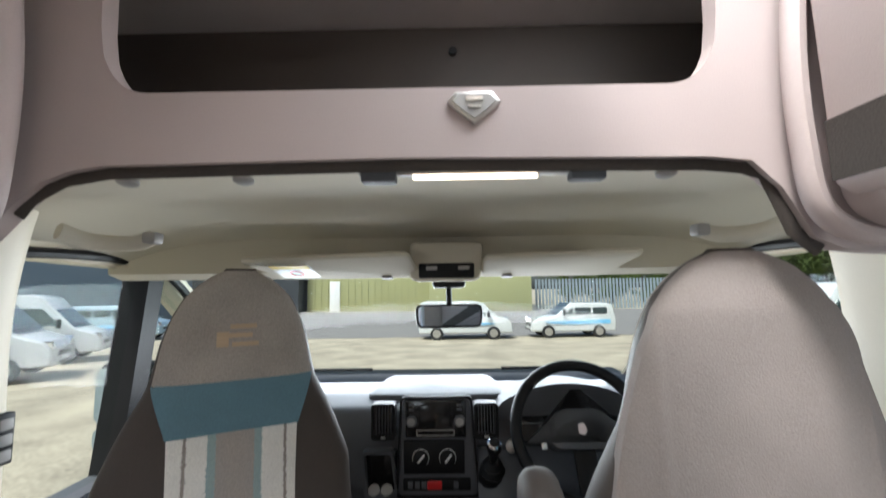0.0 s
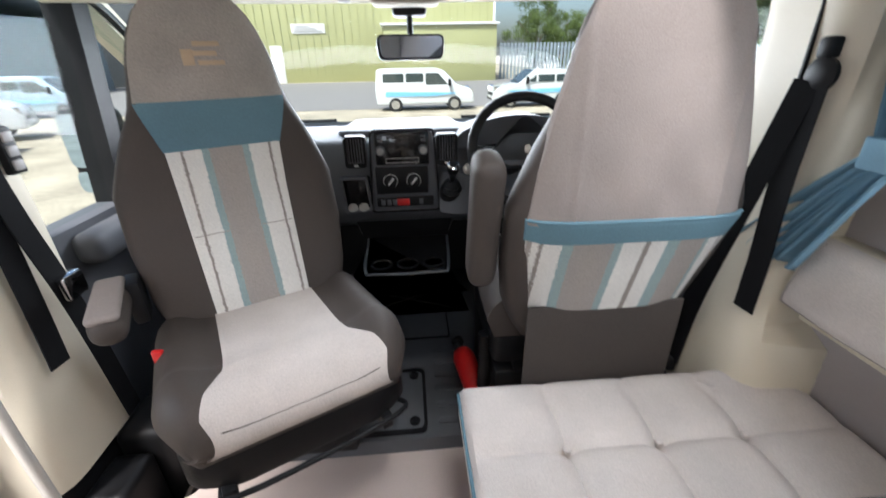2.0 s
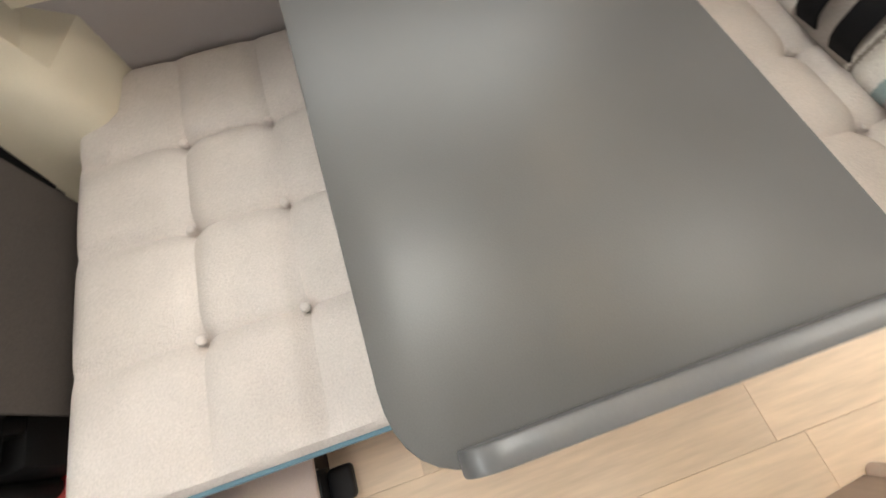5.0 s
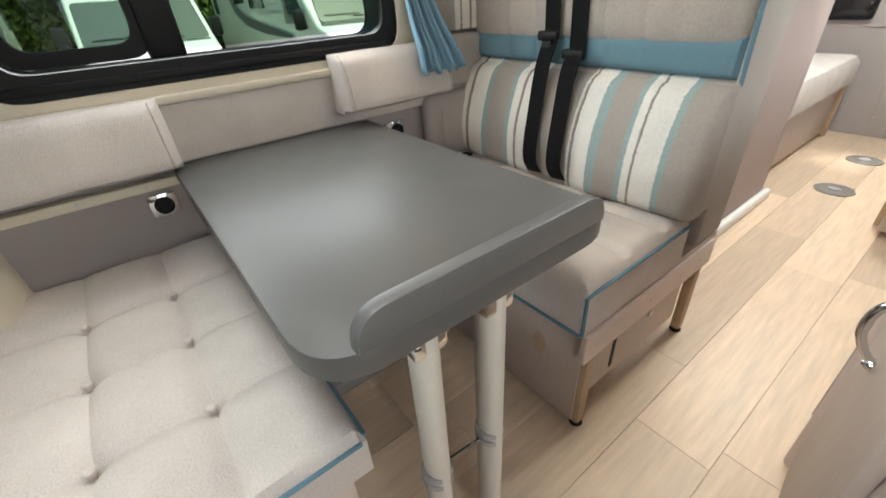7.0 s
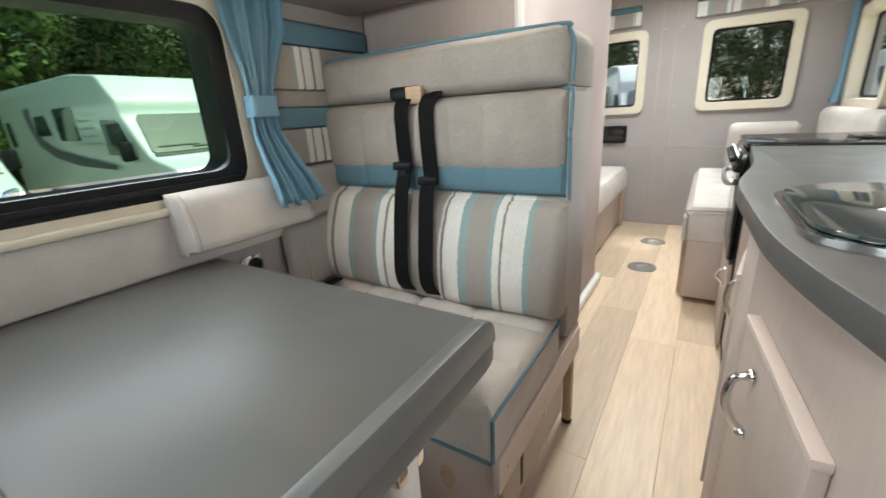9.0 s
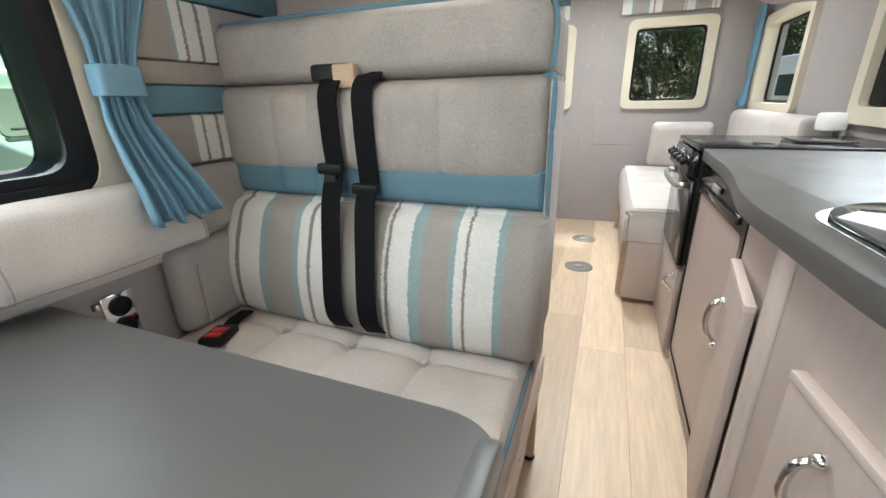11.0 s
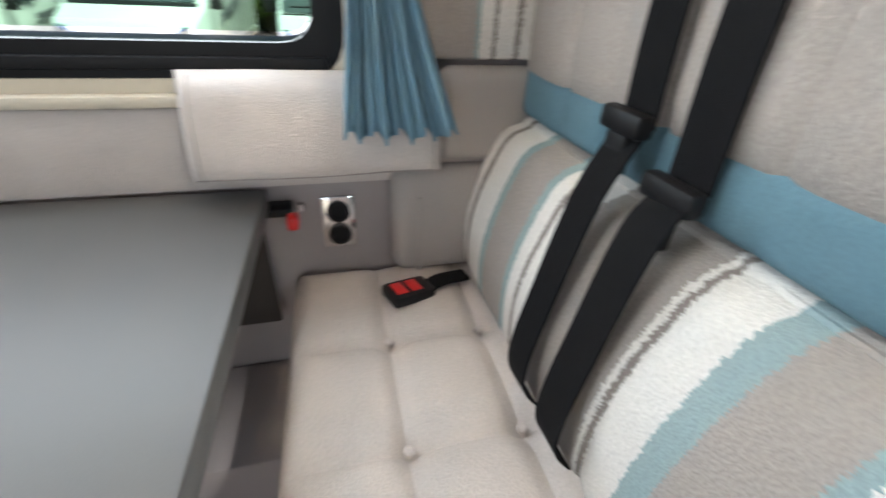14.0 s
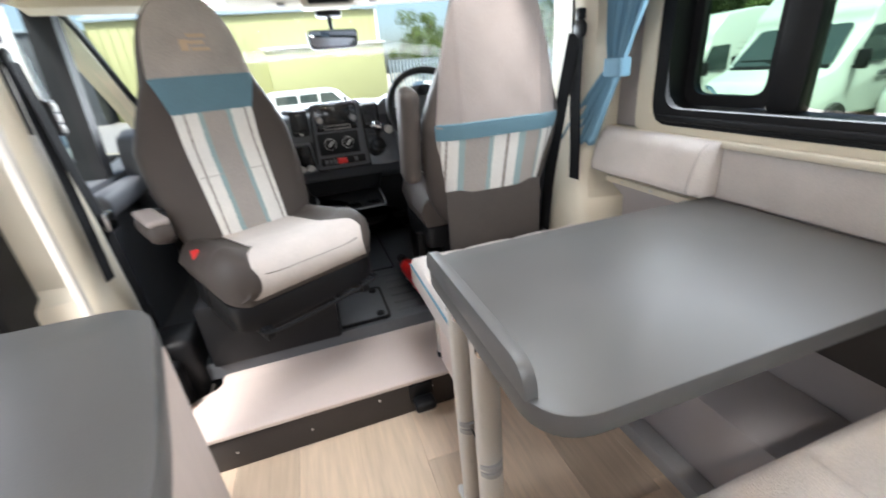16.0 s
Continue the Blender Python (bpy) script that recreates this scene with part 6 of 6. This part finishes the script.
gr = grid(lambda u, v: ((u - 0.5) * 3000 * abs(2 * u - 1), (v - 0.5) * 3000 * abs(2 * v - 1), yard((v - 0.5) * 3000 * abs(2 * v - 1))), 40, 40)
tagged(part("ground", gr, gravel, smooth=False), "pale gravel yard reaching to the horizon", "ground", kind="structure")
tagged(part("road", grid(lambda u, v: (-120 + 240 * u, (23.5, 33.75, 60.0)[round(2 * v)], yard((23.5, 33.75, 60.0)[round(2 * v)]) + 0.02), 4, 2, lambda u, v: (-120 + 240 * u, (23.5, 33.75, 60.0)[round(2 * v)], yard((23.5, 33.75, 60.0)[round(2 * v)]) - 0.1)), asphalt, smooth=False), "grey asphalt yard road", "road", kind="structure")


def wheel(parent, x, y, z, r=0.34):
    tb = part("wheel", lathe([(0.2 * r, -0.1), (r * 0.9, -0.1), (r, -0.06), (r, 0.06), (r * 0.9, 0.1), (0.2 * r, 0.1)], Matrix.Translation((x, y, z)) @ pose(0, 0, 0, 0, 90), 20), tyrem, parent)
    part("rim", lathe([(0.0, -0.112), (r * 0.6, -0.112), (r * 0.62, 0.0), (r * 0.6, 0.112), (0.0, 0.112)], Matrix.Translation((x, y, z)) @ pose(0, 0, 0, 0, 90), 16), alu, tb)


def vehicle(name, label, m, kind, body_mat, group=""):
    """A van or motorhome, front towards its own +Y, built about its middle on the ground."""
    t = thing(name, label, kind, (0, 0, 0), group, m)
    W = {"van": 0.95, "car": 0.92, "motorhome": 1.08, "panel": 1.06}[kind]
    prof = {
        "van": [(-2.35, 0.35), (-2.40, 1.05), (-2.30, 1.90), (-2.1, 1.96), (0.55, 1.96), (0.95, 1.85), (1.60, 1.20), (2.25, 1.02), (2.42, 0.75), (2.40, 0.35)],
        "car": [(-2.15, 0.35), (-2.2, 0.95), (-2.05, 1.70), (-1.8, 1.78), (0.15, 1.80), (0.95, 1.15), (2.0, 0.98), (2.2, 0.7), (2.18, 0.35)],
        "panel": [(-2.9, 0.38), (-2.95, 1.2), (-2.88, 2.35), (-2.7, 2.44), (0.9, 2.44), (1.25, 2.32), (1.55, 1.92), (2.15, 1.24), (2.72, 1.02), (2.90, 0.78), (2.88, 0.38)],
        "motorhome": [(-3.4, 0.45), (-3.45, 2.6), (-3.3, 2.78), (0.6, 2.82), (1.6, 2.72), (2.05, 2.25), (2.05, 2.05), (2.7, 1.30), (3.3, 1.10), (3.45, 0.8), (3.42, 0.40)],
    }[kind]
    def shell(a, b, w0, w1):
        bb = prism(rounded(prof, 0.10, 4), -W, W, 0, 0.06, 3)
        for v in bb.verts:
            k = max(0, (v.co.z - 1.0)) * (0.10 if kind != "motorhome" else 0.0)
            v.co.x *= 1 - k / W
            f = max(0, v.co.y - (prof[-1][0] - 0.9)) / 0.9
            v.co.x *= 1 - 0.10 * f * f
        return bb
    bodyp = part("body", shell(0, 0, 0, 0), body_mat, t)
    yw = {"van": (1.45, -1.45), "car": (1.35, -1.30), "panel": (1.95, -1.7), "motorhome": (2.35, -1.7)}[kind]
    for y in yw:
        for s in (-1, 1):
            wheel(t, s * (W - 0.10), y, 0.34)
    if kind == "motorhome":
        scr = [(2.10, 2.02), (2.66, 1.36)]
    else:
        i = {"van": 5, "car": 4, "panel": 6}[kind]
        a, c = prof[i], prof[i + 1]
        scr = [(a[0] + (c[0] - a[0]) * 0.02, a[1] + (c[1] - a[1]) * 0.02), (a[0] + (c[0] - a[0]) * 0.97, a[1] + (c[1] - a[1]) * 0.97)]
    (ya, za), (yb, zb) = scr
    slope = Vector((0, yb - ya, zb - za))
    up = Vector((0, -slope.z, slope.y)).normalized()
    wtop, wlow = W * (0.84 if kind != "motorhome" else 0.78), W * 0.90
    def on_screen(bb, lift):
        for v in bb.verts:
            q = Vector((v.co.x, ya, za)) + slope * v.co.y + up * (v.co.z + lift)
            v.co = q
        return bb
    scr_out = rounded([(-wtop, 0.0), (wtop, 0.0), (wlow, 1.0), (-wlow, 1.0)], 0.10, 5)
    ws = part("windscreen", on_screen(prism(scr_out, -0.04, 0.012, 2), 0.004), darkglass, t)
    part("wiper", on_screen(rbox(-wlow * 0.55, wlow * 0.25, 0.90, 0.93, 0.018, 0.03, 0.0), 0.0), black, ws)
    part("wiper", on_screen(rbox(wlow * 0.1, wlow * 0.85, 0.84, 0.87, 0.018, 0.03, 0.0), 0.0), black, ws)
    part("scuttle", on_screen(rbox(-wlow, wlow, 1.02, 1.10, -0.03, 0.02, 0.0), 0.0), black, t)
    fy = prof[-2][0]
    fw = W * 0.86
    part("grille", rbox(-0.50, 0.50, fy - 0.14, fy + 0.012, 0.60, 0.74, 0.03), black, t)
    bp = part("bumper", rbox(-fw, fw, fy - 0.25, fy + 0.03, 0.36, 0.56, 0.06), body_mat, t)
    part("lower_grille", rbox(-0.55, 0.55, fy - 0.1, fy + 0.034, 0.40, 0.47, 0.01), black, bp)
    part("number_plate", rbox(-0.26, 0.26, fy + 0.028, fy + 0.040, 0.485, 0.585, 0.005), white, t)
    part("emblem", rbox(-0.09, 0.09, fy - 0.03, fy + 0.010, 0.79, 0.86, 0.02), chrome, t)
    for s in (-1, 1):
        lamp = part("headlight", prism(rounded([(s * 0.50, 0.76), (s * (fw - 0.01), 0.84), (s * (fw - 0.005), 1.06), (s * (fw - 0.14), 1.02), (s * 0.56, 0.86)], 0.03, 3), fy - 0.34, fy - 0.035, 1, 0.02), chrome, t, "clear headlight")
        part("bulb", lathe([(0.0, 0.0), (0.055, 0.004), (0.06, 0.012)], Matrix.Translation((s * (fw - 0.13), fy - 0.03, 0.92)) @ pose(0, 0, 0, 90), 12), greyp, lamp)
        mz = 1.15 if kind in ("car", "van") else 1.25
        mir = part("door_mirror", rbox(*sorted((s * (W + 0.02), s * (W + 0.22))), yb - 0.45, yb - 0.32, mz, mz + 0.34, 0.05), black, t)
        part("mirror_arm", rbox(*sorted((s * (W - 0.12), s * (W + 0.05))), yb - 0.42, yb - 0.36, mz + 0.02, mz + 0.07, 0.01), black, mir)
        sx0, sx1 = sorted((s * (W - 0.13), s * (W + 0.006)))
        if kind == "motorhome":
            wins = [(-1.5, -0.9, 1.76, 2.16), (-0.5, 0.4, 1.64, 2.26), (-3.2, -2.9, 1.55, 2.1)]
            part("side_glass", prism(rounded([(1.35, 1.35), (2.30, 1.35), (2.0, 1.95), (1.35, 1.98)], 0.05), s * (W - 0.1), s * (W + 0.004), 0), darkglass, t)
            part("graphic", prism([(-1.62, 2.36), (-1.66, 2.0), (-1.45, 1.68), (-0.9, 1.48), (0.3, 1.30), (1.5, 1.16), (1.5, 1.08), (0.1, 1.14), (-1.0, 1.30), (-1.65, 1.56), (-1.9, 1.95), (-1.95, 2.30)], s * W, s * (W + 0.004), 0), dashm, t, "dark swoosh graphic")
            for k in range(4):
                part("graphic_line", prism([(0.5, 1.55 + 0.14 * k), (1.2 - 0.06 * k, 1.55 + 0.14 * k), (1.2 - 0.06 * k, 1.585 + 0.14 * k), (0.5, 1.585 + 0.14 * k)], s * W, s * (W + 0.004), 0), greyp, t, "grey side line")
            part("skirt_line", rbox(*sorted((s * W, s * (W + 0.005))), -3.2, 1.2, 0.62, 0.66, 0), greyp, t)
        elif kind == "panel":
            wins = [(-2.2, -1.2, 1.45, 1.95), (-0.8, 0.3, 1.45, 1.95)]
            part("side_glass", prism(rounded([(0.6, 1.35), (1.75, 1.35), (1.25, 1.95), (0.6, 1.98)], 0.05), s * (W - 0.16), s * (W - 0.03), 0), darkglass, t)
        else:
            top = prof[3][1]
            wins = [(-2.0 if kind == "van" else -1.75, -1.0, 1.22, top - 0.22), (-0.9, -0.05, 1.22, top - 0.22)]
            fx = 1.15 if kind == "van" else 0.55
            part("side_glass", prism(rounded([(0.05, 1.22), (fx, 1.22), (fx - 0.5, top - 0.22), (0.05, top - 0.22)], 0.04), s * (W - 0.16), s * (W - 0.02), 0), darkglass, t)
            part("graphic", prism([(-1.9, 0.95), (1.5, 0.85), (1.5, 0.80), (0.3, 0.70), (-1.9, 0.72)], s * (W - 0.05), s * (W + 0.004), 0), paint_blue, t, "pale blue wave graphic")
        for a, b_, c, d in wins:
            part("side_window", prism(rect(a, b_, c, d, 0.08), s * (W - 0.18), s * (W + (0.006 if kind == "motorhome" else -0.035)), 0), darkglass, t)
    return t


# the van itself stands on its wheels
th = thing("chassis", "black underbody of the camper van on four wheels", "chassis", (0, 0, GROUND))
part("underbody", rbox(-0.94, 0.94, -2.9, 2.8, -0.42, -0.09, 0.03), black, th)
for y in (2.1, -1.8):
    for s in (-1, 1):
        wheel(th, s * 0.82, y, GROUND + 0.34)

vehicle("parked_van", "white van with pale blue wave graphics in the yard", pose(0.9, 22.8, yard(22.8), 0, 0, -90), "van", paint, "sign-written vans")
vehicle("parked_van", "small white van with blue graphics beside another van", pose(6.55, 23.2, yard(23.2), 0, 0, 92), "car", paint, "sign-written vans")
vehicle("parked_car", "blue-silver estate car with graphics by the gravel", pose(-18.5, 24.0, yard(24.0), 0, 0, -80), "van", paint_silver)
vehicle("parked_motorhome", "white van conversion parked on the gravel", pose(-15.6, 15.2, yard(15.2), 0, 0, -62), "panel", paint, "row of motorhomes")
vehicle("parked_motorhome", "white van conversion parked beside another one", pose(-13.6, 11.3, yard(11.3), 0, 0, -62), "panel", paint, "row of motorhomes")
for k, (x, y, rz, kd, lab) in enumerate([
        (11.2, 0.1, 90, "panel", "white panel-van camper facing the window"),
        (10.6, -3.35, 93, "motorhome", "white coachbuilt motorhome with dark side windows"),
        (11.9, 3.4, 90, "motorhome", "white motorhome facing the window"),
        (11.8, 6.5, 90, "motorhome", "white motorhome beside others in the row"),
        (12.4, 10.2, 90, "motorhome", "white motorhome at the end of the row"),
        (12.4, 13.6, 90, "panel", "white panel-van camper in the row")]):
    vehicle("parked_motorhome", lab, pose(x, y, yard(y), 0, 0, rz), kd, paint, "row of motorhomes")
for x, y in ((1.8, -14.5), (5.0, -15.0), (-6.0, -16.0)):
    vehicle("parked_motorhome", "white motorhome parked behind the van", pose(x, y, GROUND, 0, 0, 20), "motorhome", paint, "row of motorhomes")

FAR = yard(60)
# sheds beyond the road
th = thing("warehouse", "olive green clad warehouse with a lean-to and white door", "building", (-6, 64, FAR))
part("wall", rbox(-21, 12, 62, 80, FAR, 9.0, 0.05), olive, th)
part("roof", prism([(62 - 0.4, 9.0), (71, 11.5), (80.4, 9.0), (80.4, 9.2), (71, 11.8), (61.6, 9.2)], -21.4, 12.4, 0), greysheet, th)
part("lean_to", rbox(-2.5, 11.5, 57, 62, FAR, 4.6, 0.05), olive, th)
part("lean_to_roof", rbox(-2.8, 11.8, 56.7, 62.1, 4.61, 4.85, 0.03), white, th)
dr = part("door", rbox(-17.6, -16.1, 61.9, 62.0, FAR, 2.7, 0.02), white, th)
sg = part("sign", rbox(-14.5, -10.2, 61.88, 61.98, 4.1, 5.2, 0.02), white, th, "white sign board")
for k in range(3):
    part("sign_line", rbox(-14.2, -10.6 - k * 0.7, 61.84, 61.88, 4.3 + k * 0.28, 4.42 + k * 0.28, 0), greyp, sg)
part("downpipe", rbox(11.9, 12.15, 61.7, 61.95, FAR, 8.9, 0.03), white, th)
for k in range(33):
    part("cladding_rib", rbox(-20.9 + k, -20.82 + k, 61.93, 61.995, FAR + 0.6, 8.9, 0), olive, th)
th = thing("shed", "dark grey sheet-clad shed beside the warehouse", "building", (-30, 66, FAR))
part("wall", rbox(-44, -21.6, 60, 80, FAR, 8.0, 0.05), mat("charcoal_cladding", (0.05, 0.055, 0.06), 0.6), th)
part("roof", rbox(-44.3, -21.3, 59.7, 80.3, 8.01, 8.3, 0.03), greysheet, th)
th = thing("fence", "grey palisade fence with low sheds behind", "fence", (30, 62, FAR))
part("rail", rbox(13, 60, 61.9, 62.0, 1.9, 2.0, 0), greysheet, th)
pale = bmesh.new()
for k in range(90):
    rbox(13 + k * 0.5, 13.3 + k * 0.5, 61.8, 61.88, FAR, 2.6, 0, bm=pale)
part("pale", pale, greysheet, th)
th = thing("sheet_building", "long low pale grey shed at the yard edge", "building", (-45, 30, FAR))
part("wall", rbox(-60, -34, 30, 55, FAR, 5.0, 0.05), greysheet, th)
part("roof", prism([(29.6, 5.0), (42.5, 7.2), (55.4, 5.0), (55.4, 5.2), (42.5, 7.5), (29.6, 5.2)], -60.4, -33.6, 0), greysheet, th)


def crown_mesh(seed, n, rad, h0, h1, leaf):
    """Leaf blades scattered through clumps of an uneven crown."""
    r = np.random.RandomState(seed)
    k = 34
    a = r.rand(k) * 2 * np.pi
    hz = h0 + (h1 - h0) * r.rand(k)
    rr = rad * np.sqrt(r.rand(k)) * (0.55 + 0.6 * np.sin(np.pi * np.clip((hz - h0) / (h1 - h0), 0.05, 0.95)))
    cen = np.stack([rr * np.cos(a), rr * np.sin(a), hz], 1)
    size = rad * (0.18 + 0.22 * r.rand(k))
    i = r.randint(0, k, n)
    d = r.normal(size=(n, 3))
    d /= np.linalg.norm(d, axis=1)[:, None]
    p = cen[i] + d * (size[i] * r.rand(n) ** 0.4)[:, None]
    u = r.normal(size=(n, 3))
    u /= np.linalg.norm(u, axis=1)[:, None]
    v = np.cross(u, d)
    s = leaf * (0.6 + 0.8 * r.rand(n))[:, None]
    q = np.stack([p - u * s, p + v * s * 0.5, p + u * s, p - v * s * 0.5], 1).reshape(-1, 3)
    me = bpy.data.meshes.new("crown")
    me.from_pydata(q.tolist(), [], [(4 * j, 4 * j + 1, 4 * j + 2, 4 * j + 3) for j in range(n)])
    return me


def tree_master(seed, mat_leaf, rad, hgt, n, leaf):
    t = thing("tree", "broad green tree in full leaf behind the yard", "tree", m=pose(0, 0, GROUND))
    b = sweep([(0, 0, 0), (0.1, 0.05, hgt * 0.25), (0.05, 0.1, hgt * 0.5), (0.1, 0.0, hgt * 0.75)], 0.22, n=10, up=(0, 1, 0))
    for v in b.verts:
        k = 1 - 0.7 * min(1, v.co.z / (hgt * 0.75))
        v.co.x, v.co.y = v.co.x * k, v.co.y * k
    tr_ = part("trunk", b, bark, t)
    for k in range(6):
        a = k * 1.05 + seed
        z = hgt * (0.25 + 0.07 * k)
        part("limb", sweep([(0, 0, z), (0.45 * rad * math.cos(a), 0.45 * rad * math.sin(a), z + 0.14 * hgt), (0.75 * rad * math.cos(a), 0.75 * rad * math.sin(a), z + 0.25 * hgt)], 0.06, n=6), bark, t)
    cm = crown_mesh(seed, n, rad, hgt * 0.16, hgt, leaf)
    cm.materials.append(mat_leaf)
    c = new("crown", cm)
    c.parent = t
    return t


ta = tree_master(3, leaf_dark, 3.4, 9.0, 21000, 0.10)
tb2 = tree_master(8, leafm, 3.2, 8.0, 16000, 0.115)
rt = random.Random(11)
spots = [(21 + rt.uniform(-1.5, 1.5), -14 + 4.2 * k + rt.uniform(-1, 1)) for k in range(11)]
spots += [(-9 + 4.0 * k + rt.uniform(-1, 1), -24 + rt.uniform(-2, 2)) for k in range(7)]
spots += [(-30 + rt.uniform(-4, 4), -34 + 7.5 * k) for k in range(6)]
spots += [(24 + 5.0 * k, 84 + rt.uniform(-3, 3)) for k in range(7)]
ta.matrix_basis, tb2.matrix_basis = pose(19.5, -6, GROUND), pose(20.5, 2.5, GROUND)
for k, (x, y) in enumerate(spots):
    far = y > 60 or x < -20
    s = rt.uniform(0.85, 1.25) * (1.2 if y > 60 else 1.0)
    o = copy_thing(ta if (k % 3 and not far) else tb2, pose(x, y, yard(y), 0, 0, rt.uniform(0, 360)))
    o.matrix_basis = pose(x, y, yard(y), 0, 0, rt.uniform(0, 360)) @ Matrix.Scale(s, 4)
tagged(part("hedge", grid(lambda u, v: (24 + 2 * math.sin(9 * u) - 0.6 * v, -34 + 70 * u, GROUND + 5.0 * v * (0.85 + 0.15 * math.sin(40 * u))), 90, 6, lambda u, v: (27, -34 + 70 * u, GROUND + 4.6 * v)), leaf_dark), "dark hedge behind the row of motorhomes", "hedge", kind="stuff")
# planks of the floor, laid along the van
floor_ob = bpy.data.objects["floor"]
pw = 0.184
rng = random.Random(4)
meshes = {}
for i in range(10):
    x0 = -0.905 + i * pw
    y = -2.90 - rng.random() * 0.8
    while y < 1.47:
        ln_ = 1.05
        a, b = max(y, -2.90), min(y + ln_, 1.47)
        w = min(pw, 0.905 - x0)
        if b - a > 0.02 and w > 0.02:
            key = (round(b - a, 3), round(w, 3))
            if key not in meshes:
                bmp = rbox(0.0003, w - 0.0003, 0.0003, b - a - 0.0003, -0.007, 0.0, 0.0008, 1)
                me = bpy.data.meshes.new("plank")
                bmp.to_mesh(me)
                bmp.free()
                me.materials.append(wood)
                meshes[key] = me
            ob = new("plank", meshes[key])
            ob.location = (x0, a, 0)
            ob.parent = floor_ob
        y += ln_
